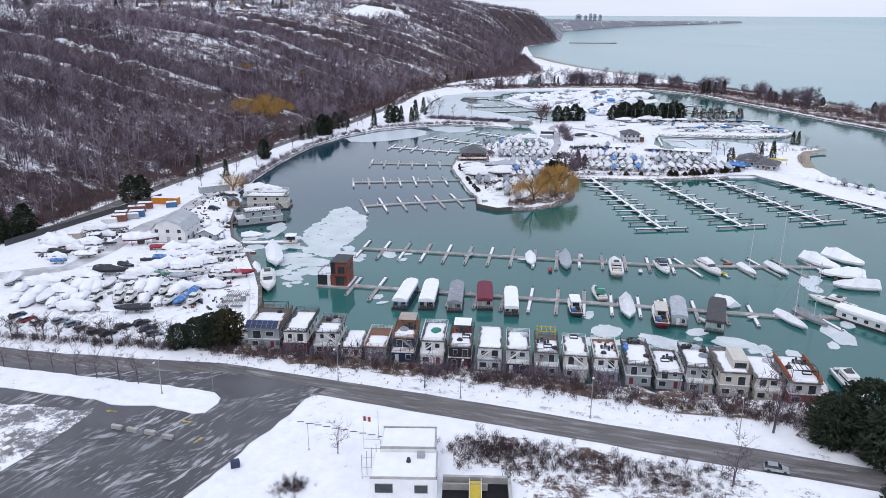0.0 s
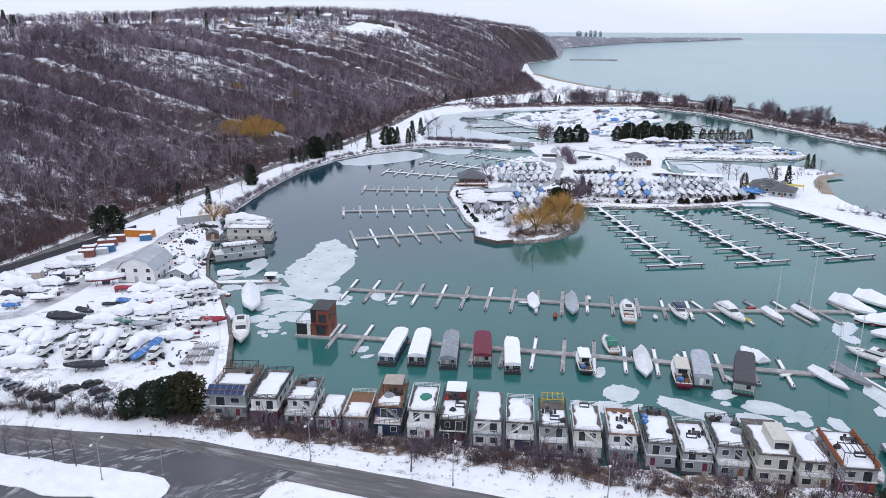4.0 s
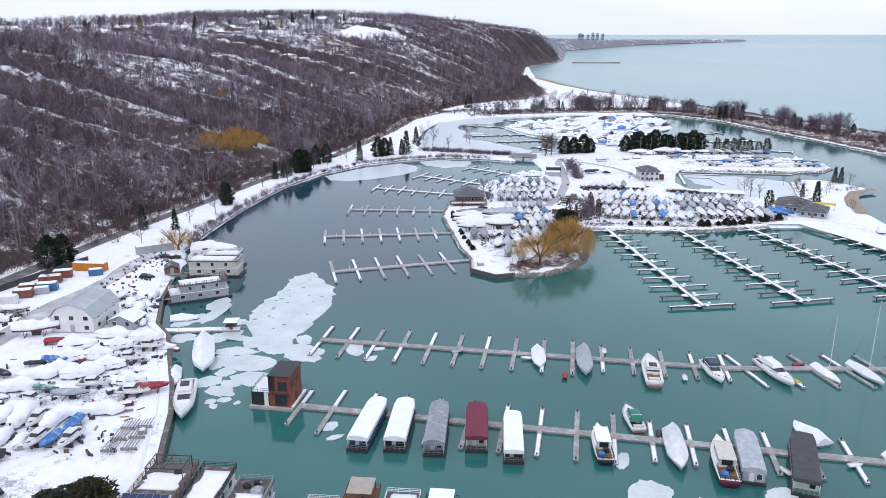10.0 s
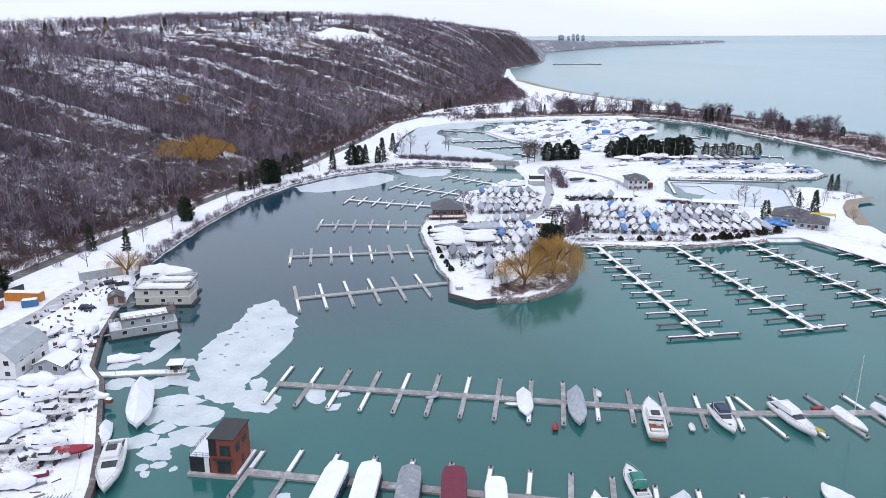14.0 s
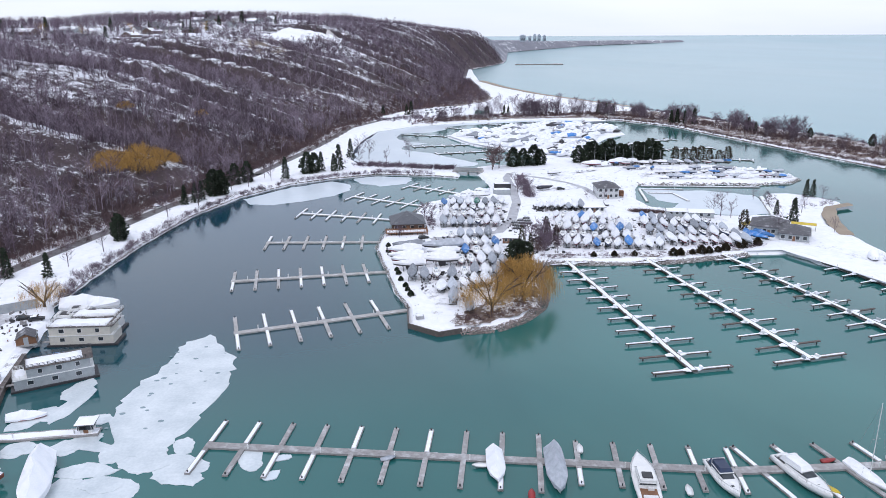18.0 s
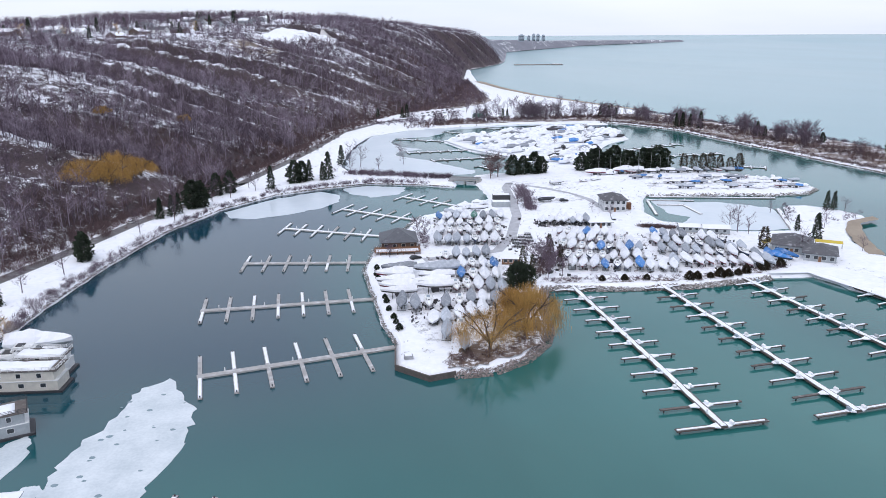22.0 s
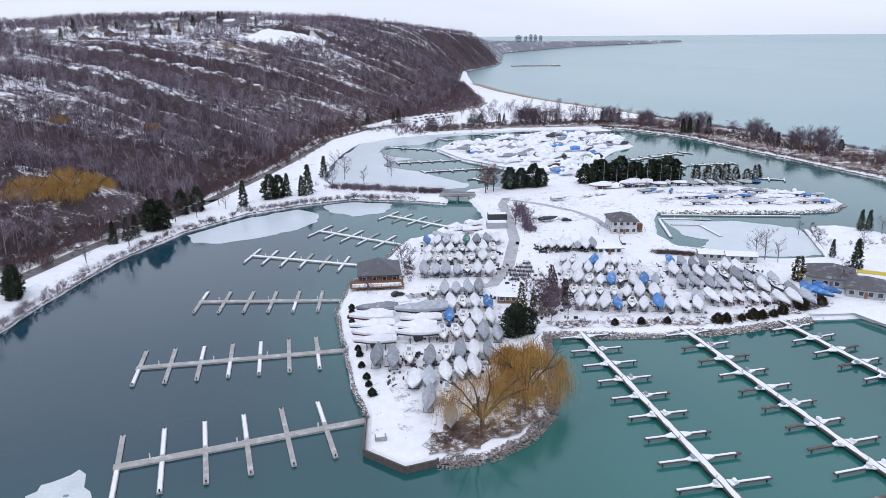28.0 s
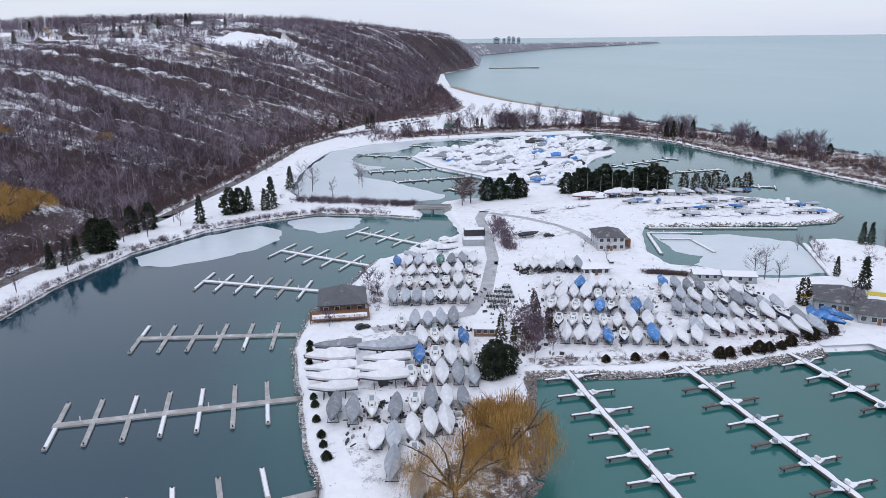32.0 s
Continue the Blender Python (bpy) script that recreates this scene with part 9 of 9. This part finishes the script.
for k in range(7):
    tree_thing("cedar", CEDAR[k % 3], 199 + 5.4 * k, 584 - 0.9 * k + random.uniform(-1, 1), random.uniform(8.5, 11.5), M_CEDARLEAF, "round brown cedar in a row beside the lagoon", wide=1.1, turn=k * 31, group="cedar row")
rr = random.Random(77)
isle = [(158, 642), (172, 690), (186, 718), (208, 740), (210, 770), (196, 790), (186, 812), (142, 806), (104, 776), (72, 752), (68, 738), (80, 694), (110, 648), (122, 612), (150, 612)]
for name, count, wrap, lab in (("far_white_boats", 250, M_FRESH, "white-wrapped boats packed together on the island"), ("far_grey_boats", 46, M_GREYWRAP, "grey-covered boats on the island"), ("far_blue_boats", 11, M_BLUE, "blue-covered boats on the island"), ("far_boat_hulls", 40, M_DARK, "dark hulls among boats on the island")):
    g = Geo()
    done = 0
    while done < count:
        x, y = rr.uniform(70, 212), rr.uniform(612, 815)
        if not inside(isle, x, y):
            continue
        L = rr.uniform(6.5, 10.5)
        m = pose(x, y, GROUND + (0.2 if wrap is M_DARK else 1.0), 0, 0, rr.choice([0, 20, 160, 185, 200, 90]) + rr.uniform(-20, 20))
        one = Geo().loft(mound_rings(L, L * 0.42, L * 0.14, L * 0.19, done, 7) if wrap is M_FRESH else cover_rings(L, L * 0.36, L * 0.14, L * 0.17, done, 7), closed=False).loft(hull_rings(L, L * 0.35, L * 0.13))
        g.add([m @ Vector(p) for p in one.v], one.f)
        done += 1
    tagged(part(name, g, wrap), lab, "boats", kind="stuff")
strip("island_quay", [(61, 738), (75, 690), (106, 641), (117, 606)], 3.0, M_FRESH, "snowy quay along the island", GROUND + 0.1, category="pavement")
hip_house("island_house", 203, 800, 10, 20, 9, 3.4, 2.4, M_BLUESIDE, M_ROOFSNOW, "blue-grey pavilion with a snowy roof on the island")
for k, (x, y, h) in enumerate(((150, 735, 8), (165, 760, 7), (128, 770, 7), (170, 715, 8), (140, 690, 7), (120, 735, 6), (186, 770, 7), (150, 650, 6))):
    tree_thing("bare_tree", BARE_WIDE[k % 3], x, y, h, M_TWIG, "leafless tree among boats on the island", trunk=0.018, turn=k * 47, group="island trees")
flag = empty("flag_pole", "white flagpole with yard beside the pavilion", "flagpole", pose(214, 790, GROUND))
part("pole", Geo().tube((0, 0, 0), (0, 0, 17), 0.16, 0.08, 8), M_WHITE, flag)
part("yard_arm", Geo().tube((-3, 0, 11), (3, 0, 11), 0.08, n=6), M_WHITE, flag)

# bridge and the trees beside it
br = empty("foot_bridge", "low concrete bridge over the channel to the lagoon", "bridge", pose(59, 565, 0, 0, 0, -14))
part("bridge_deck", Geo().box(-9, -3, 2.1, 9, 3, 2.7), M_CONCRETE, br)
for sy in (-3, 2.8):
    part("parapet", Geo().box(-9, sy, 2.7, 9, sy + 0.2, 3.6), M_STEEL, br)
for sx in (-9.5, 7.0):
    part("abutment", Geo().box(sx, -3.4, -0.5, sx + 2.5, 3.4, 2.4), M_CONCRETE, br)
part("bridge_pier", Geo().box(-0.4, -2.6, -0.8, 0.4, 2.6, 2.1), M_CONCRETE, br)
for k, (x, y, h, m, tp, lab) in enumerate(((75, 571, 13, M_RUSTTWIG, DENSE[0], "dense brown leafless tree beside the bridge"), (80, 575, 12, M_RUSTTWIG, DENSE[1], "dense brown leafless tree beside the bridge"), (77, 580, 12, M_RUSTTWIG, DENSE[2], "dense brown leafless tree beside the bridge"),
                                          (90, 582, 12, M_NEEDLE, PINE[0], "dark pine beside the causeway"), (97, 584, 11, M_NEEDLE, PINE[1], "dark pine beside the causeway"), (104, 585, 13, M_NEEDLE, PINE[2], "dark pine beside the causeway"), (109, 587, 10, M_NEEDLE, PINE[0], "dark pine beside the causeway"))):
    tree_thing("causeway_tree", tp, x, y, h, m, lab, wide=1.3, turn=k * 53)

# the west shore's evergreens and leafless trees
for k, (x, y, h, tp, lab) in enumerate(((-52, 553, 13, SPRUCE[0], "dark spruce"), (-41, 570, 13, PINE[0], "broad dark pine"), (-37, 573, 12, PINE[1], "broad dark pine"), (-33, 577, 12, SPRUCE[1], "dark spruce"), (-22, 580, 16, SPRUCE[2], "tall dark spruce"), (-25, 576, 11, SPRUCE[0], "dark spruce"), (-17, 628, 13, SPRUCE[1], "dark spruce"),
                                        (-84, 508, 14, PINE[2], "broad round dark pine"), (-81, 511, 13, PINE[0], "broad round dark pine"), (-94, 487, 10, SPRUCE[0], "dark spruce"), (-90, 492, 10, SPRUCE[1], "dark spruce"), (-88, 497, 10, SPRUCE[2], "dark spruce"), (-79, 538, 12, PINE[1], "dark pine"), (-73, 545, 12, PINE[0], "dark pine"),
                                        (-103, 420, 11, PINE[2], "dark pine"), (-106, 426, 10, PINE[1], "dark pine"), (-126, 372, 11, SPRUCE[2], "dark spruce"), (-139, 318, 12, PINE[0], "broad dark pine"), (-136, 323, 11, PINE[1], "broad dark pine"), (-158, 266, 12, PINE[2], "broad dark pine"), (-163, 258, 11, PINE[0], "broad dark pine"), (-112, 372, 9, SPRUCE[1], "slim dark spruce"),
                                        (34, 912, 14, SPRUCE[0], "dark spruce"), (29, 908, 11, SPRUCE[1], "dark spruce"), (4, 905, 11, SPRUCE[2], "dark spruce"))):
    tree_thing("evergreen_tree", tp, x, y, h, M_NEEDLE, lab + " beside the shore road", wide=1.2 if "broad" in lab else 1.0, turn=k * 29, group="shore evergreens")
for k, (x, y, h) in enumerate(((-95, 460, 10), (-86, 482, 11), (-78, 523, 12), (-110, 384, 9), (-104, 403, 10), (-60, 548, 9), (-10, 600, 12), (-4, 620, 14), (22, 640, 12), (24, 628, 11), (8, 602, 9), (-65, 556, 9), (-70, 530, 10), (-118, 350, 9), (-130, 300, 9), (-146, 265, 8), (-12, 650, 10))):
    tree_thing("bare_tree", BARE_WIDE[k % 3], x, y, h, M_TWIG, "tall leafless tree beside the shore road", trunk=0.016, turn=k * 43, group="shore trees")
willow(-100, 341, 9, 11, 1200, "russet half-bare willow beside the pier", 6, 0.8)
for x, y0, d, h in ((0, 507, 37, 13), (0, 514, 29, 12), (0, 523, 33, 13), (0, 531, 27, 9), (0, 640, 60, 6), (0, 590, 84, 6)):
    bx, by, bz = bluff_at(d, y0)
    w = willow(bx, by, h, h * 1.35, 3000, "golden willow on the wooded slope", int(y0), 1.2)
    w.matrix_basis = pose(bx, by, bz)

# ---- shore rock ----
def rocks(name, line, count, spread, lo, hi, label, seed, z0=0.1, z1=1.2, material=M_ROCK):
    r = np.random.default_rng(seed)
    tpl = []
    for s in range(6):
        v = np.array([(0, 0, 1), (0.9, 0, 0.25), (0.28, 0.86, 0.2), (-0.73, 0.53, 0.25), (-0.73, -0.53, 0.2), (0.28, -0.86, 0.3), (0, 0, -0.6)]) * r.uniform(0.75, 1.2, (7, 3)) * np.array((1, 1, 0.7))
        t = np.array([(0, 1, 2), (0, 2, 3), (0, 3, 4), (0, 4, 5), (0, 5, 1), (6, 2, 1), (6, 3, 2), (6, 4, 3), (6, 5, 4), (6, 1, 5)])
        tpl.append((v, t))
    seg = [math.hypot(b[0] - a[0], b[1] - a[1]) for a, b in zip(line, line[1:])]
    cum = np.concatenate(([0], np.cumsum(seg)))
    places = []
    for _ in range(count):
        d = r.uniform(0, cum[-1])
        i = min(len(seg) - 1, int(np.searchsorted(cum, d)) - 1 if d > 0 else 0)
        f = (d - cum[i]) / seg[i]
        (ax, ay), (bx, by) = line[i], line[i + 1]
        off = r.uniform(-spread, spread)
        nx, ny = (by - ay) / seg[i], -(bx - ax) / seg[i]
        places.append((ax + (bx - ax) * f + nx * off, ay + (by - ay) * f + ny * off, z0 + (z1 - z0) * (0.5 - off / spread / 2) + r.uniform(-0.15, 0.15), r.uniform(lo, hi)))
    v, t = scatter(tpl, places, r)
    return soup(name, v, t, material, label, "rocks")


rocks("shore_rock_point", [(30, 313), (40, 314), (50, 321), (57, 331), (60, 341), (61, 356), (66, 377)], 7000, 2.9, 0.12, 0.36, "brown-grey rubble bank round the willow point", 51, material=M_PEBBLE)
rocks("shore_rock_east", [(66, 377), (90, 374), (118, 374), (150, 381)], 5600, 2.9, 0.15, 0.45, "snow-dusted rubble bank below the boat yard", 52)
rocks("shore_rock_west", [(16, 332), (13, 344), (8, 378), (5, 400), (8, 425), (20, 455), (30, 483)], 2200, 1.4, 0.14, 0.38, "snow-dusted rubble bank of the peninsula", 53)
rocks("shore_rock_bay", [(52, 551), (38, 558), (3, 567), (-23, 556), (-48, 540), (-71, 507), (-86, 464), (-94, 416), (-98, 372), (-99, 343)], 2200, 1.6, 0.25, 0.7, "snow-dusted rubble along the west shore", 54)
rocks("shore_rock_finger", [(152, 520), (200, 516), (218, 513), (240, 515), (252, 527), (252, 540), (240, 560)], 900, 1.6, 0.3, 0.8, "rubble round the storage finger", 55)
rocks("shore_rock_spit", [(221, 853), (241, 833), (273, 783), (287, 712), (301, 655), (312, 600), (326, 545), (350, 460)][::-1], 1500, 2.2, 0.4, 1.1, "grey rubble along the inner shore of the spit", 56)

# ---- the spit and the north shore ----
r = np.random.default_rng(61)
spit_line = [(40, 835), (100, 875), (180, 895), (240, 890), (280, 850), (306, 795), (324, 730), (338, 660), (350, 590), (364, 520), (377, 440)]
spit_trees, spit_russet = [], []
for _ in range(1500):
    k = r.uniform(0, len(spit_line) - 1.001)
    i = int(k)
    (ax, ay), (bx, by) = spit_line[i], spit_line[i + 1]
    f = k - i
    x, y = ax + (bx - ax) * f + r.normal() * 11, ay + (by - ay) * f + r.normal() * 11
    clump = noise.noise(Vector((x / 21.0, y / 21.0, 2.0)))
    if clump < 0.08:
        continue
    (spit_russet if (y < 640 and r.random() < 0.75) else spit_trees).append((x, y, GROUND - 0.1, r.uniform(4.5, 8) + 14 * min(0.5, clump)))
wood("spit_woods", spit_trees, BARE_WIDE, M_TWIG, "leafless trees along the spit", 62)
wood("spit_russet_woods", spit_russet, BARE_WIDE, M_RUSTTWIG, "russet leafless trees at the end of the spit", 63)
brush("spit_edge_brush", spit_line, 2600, 10.0, 1.4, 4.2, M_RUSTTWIG, "russet brush along the spit", 64)
brush("north_brush", [(-2, 850), (30, 880), (60, 868), (120, 880), (200, 880)], 320, 7.0, 1.5, 4.0, M_TWIG, "leafless brush along the north shore", 65)
brush("spit_inner_brush", [(221, 856), (243, 836), (276, 785), (290, 713), (304, 656), (316, 600), (330, 545), (353, 462)], 700, 2.2, 1.2, 3.4, M_RUSTTWIG, "russet brush at the inner water's edge of the spit", 67)
brush("spit_outer_brush", [(297, 940), (324, 850), (348, 775), (373, 690), (389, 520), (395, 400)], 700, 2.4, 1.2, 3.4, M_TWIG, "leafless brush at the outer water's edge of the spit", 68)
north = [(float(x), float(y), GROUND - 0.1, float(h)) for x, y, h in zip(r.uniform(95, 250, 90), r.uniform(890, 1060, 90), r.uniform(6, 12, 90)) if x < 250 - (y - 890) * 0.1]
wood("north_woods", north, BARE_WIDE, M_TWIG, "leafless trees behind the north shore", 66)
for k, (x, y, h) in enumerate(((279, 803, 12), (284, 801, 13), (290, 798, 12), (297, 792, 15), (232, 890, 11), (240, 886, 12), (246, 880, 10), (322, 735, 12), (325, 728, 9), (132, 895, 10), (137, 898, 9), (165, 905, 11), (168, 903, 9), (352, 690, 8), (372, 640, 9), (115, 905, 9))):
    tree_thing("evergreen_tree", SPRUCE[k % 3] if k < 13 else PINE[k % 3], x, y, h, M_NEEDLE, "dark spruce on the spit", turn=k * 33, group="spit evergreens")
gable_house("park_hut", 108, 905, 60, 7, 10, 2.4, 1.4, M_TEAL, M_TEAL, "small green-roofed park hut", windows=1)

# ---- the bluff top ----
def slope_patch(name, y0, y1, d0, d1, material, label, seed, lift=0.5):
    """A bare patch that lies on the bluff's own surface."""
    g = Geo()
    ys = [-250 + 7.0 * k for k in range(int((y0 + 250) / 7), int((y1 + 250) / 7) + 1)]
    ds = [8 + 7.0 * k for k in range(int((d0 - 8) / 7), int((d1 - 8) / 7) + 1)]
    m = len(ds)
    for y in ys:
        for d in ds:
            x, yy, z = bluff_at(d, y)
            g.v.append((x, yy, z + lift))
    cy, cd = (y0 + y1) / 2, (d0 + d1) / 2
    for j in range(len(ys) - 1):
        for i in range(m - 1):
            u, v = (ys[j] + 3.5 - cy) / (y1 - y0) * 2, (ds[i] + 3.5 - cd) / (d1 - d0) * 2
            if u * u + v * v < 1.0 + 0.5 * noise.noise(Vector((ys[j] / 14.0, ds[i] / 14.0, seed))):
                g.f.append((j * m + i, (j + 1) * m + i, (j + 1) * m + i + 1, j * m + i + 1))
    return tagged(part(name, g, material, smooth=True), label, "hillside", kind="structure")


M_SANDFACE = mat("bare_sand_face", (0.27, 0.22, 0.18), (0.16, 0.125, 0.10), 0.08, 0.9, 0.5, snow=0.45, snow_scale=0.09)
M_SCAR = mat("snowy_sand_face", (0.30, 0.25, 0.20), (0.38, 0.33, 0.28), 0.06, 0.9, 0.5, snow=0.78, snow_scale=0.07)
slope_patch("ground_snow_face", 1000, 1140, 167, 208, M_FRESH, "bare snowy field near the top of the bluff", 1)
slope_patch("ground_streaked_face", 1078, 1178, 148, 192, M_SCAR, "steep face streaked with snow and sand", 4, 0.7)
slope_patch("ground_sand_face", 932, 988, 138, 186, M_SANDFACE, "bare sandy scar near the top of the bluff", 2)
slope_patch("ground_sand_face_low", 1180, 1250, 150, 215, M_SCAR, "sandy gully scar on the bluff", 3)
for k in range(54):
    y0 = 380 + 18 * k + random.uniform(-6, 6)
    x, y, z = bluff_at((244, 288, 335)[k % 3] + random.uniform(-10, 10) + max(0, y0 - 850) * 0.12, y0)
    gable_house("clifftop_house", x, y, random.choice((70, -20, 60, 80)), 12, random.uniform(14, 20), 3.8, 3.2, random.choice((M_CLUB, M_WHITE, M_GREYSIDE, M_PALEGREY)), random.choice((M_ROOFSNOW, M_ROOFSNOW, M_ROOF)), "suburban house with a snowy roof on the clifftop", windows=2, chimney=True, z=z - 0.3)
for k in range(44):
    x, y, z = bluff_at(random.uniform(236, 420), 380 + 21 * k)
    tree_thing("clifftop_spruce", SPRUCE[k % 3], x, y, random.uniform(9, 16), M_NEEDLE, "dark spruce beside clifftop houses", z=z - 0.2, group="clifftop spruces")
for k in range(7):
    x, y, z = bluff_at(238 + 12 * (k % 3), 520 + 75 * k)
    tree_thing("clifftop_tree", BARE_WIDE[k % 3], x, y, 12, M_GOLD, "golden-twigged tree beside clifftop houses", z=z - 0.2, group="clifftop golden trees")

# ---- clutter and dead grass ----
def litter(name, areas, count, material, label, seed, lo=0.2, hi=0.9):
    """Stands, planks, buckets and blocks lying about between the boats."""
    r = random.Random(seed)
    g = Geo()
    for _ in range(count):
        x0, y0, x1, y1 = r.choice(areas)
        l, w, h = r.uniform(lo, hi * 2.2), r.uniform(0.12, 0.5), r.uniform(0.15, hi)
        m = pose(r.uniform(x0, x1), r.uniform(y0, y1), GROUND, 0, 0, r.uniform(0, 180))
        b = Geo().box(-l / 2, -w / 2, -0.05, l / 2, w / 2, h)
        g.add([m @ Vector(p) for p in b.v], b.f)
    return tagged(part(name, g, material), label, "clutter", kind="stuff")


AREAS = [(34, 428, 66, 476), (28, 372, 56, 412), (20, 344, 48, 366), (80, 386, 118, 446), (120, 388, 156, 436), (80, 454, 106, 466), (62, 384, 78, 428)]
AREAS_WEST = [(-108, 192, -62, 214), (-108, 214, -68, 250), (-140, 240, -120, 276), (-112, 286, -96, 336), (-98, 262, -84, 288)]
litter("yard_clutter", AREAS, 620, M_DARK, "dark stands and blocks between the laid-up boats", 91)
litter("yard_timber", AREAS, 300, M_WOOD, "grey planks and pallets between the laid-up boats", 92)
litter("west_yard_clutter", AREAS_WEST, 300, M_DARK, "dark stands and blocks in the west boat yard", 93)
litter("west_yard_timber", AREAS_WEST, 130, M_WOOD, "grey planks and pallets in the west boat yard", 94)
litter("west_yard_scrap", AREAS_WEST, 60, M_RUST, "rusty scrap and crates in the west boat yard", 95)
r = np.random.default_rng(96)
tufts = [(float(x), float(y), GROUND - 0.05, float(h)) for x, y, h in zip(r.uniform(16, 160, 900), r.uniform(320, 540, 900), r.uniform(0.3, 0.9, 900)) if inside(PENINSULA + EAST + ISLAND, x, y)]
wood("dead_grass", tufts, SHRUBS_FAR, M_RUSTTWIG, "tufts of dead grass sticking out of the snow", 97, "grass")
brush("verge_grass", [(-60, 163), (-30, 157), (0, 150), (30, 142.5), (60, 133)], 260, 2.4, 0.3, 0.8, M_RUSTTWIG, "dead grass on the snowy verge", 98)
brush("causeway_shrubs", [(-14, 596), (5, 590), (25, 584), (45, 576)], 150, 2.4, 1.5, 4.0, M_TWIG, "leafless bushes crowding the causeway", 99)

# ---- far coast ----
# The towers' pale blue-grey has the distance haze mixed into the base colour.
for k, (dx, h, w) in enumerate(((0, 24, 22), (30, 20, 9), (50, 27, 10), (68, 26, 10), (90, 23, 10))):
    t = empty("tower_block", "distant grey apartment tower on the coast", "tower block", pose(560 + dx, 3200, 55), "far tower blocks")
    tb = part("shaft", Geo().box(-w / 2, -8, 0, w / 2, 8, h), mat("hazy_tower", (0.42, 0.46, 0.52), (0.36, 0.40, 0.46), 0.05, 0.9, 0.0) if k == 0 else bpy.data.materials["hazy_tower"], t)
    part("penthouse", Geo().box(-w / 4, -4, h, w / 4, 4, h + 3), bpy.data.materials["hazy_tower"], t)
    for j in range(4):
        part("window_band", Geo().box(-w / 2 + 1, -8.2, 2 + j * 5, w / 2 - 1, -8, 4 + j * 5), M_GLASS, tb)
jt = empty("far_jetty", "low stone jetty on the far beach", "jetty", pose(430, 2240, 0, 0, 0, -2))
part("jetty_arm", Geo().box(-60, -8, -1, 60, 8, 2.5, 1.0), M_ROCK, jt)
part("jetty_head", Geo().box(50, -16, -1, 75, 16, 3.0, 1.0), M_ROCK, jt)
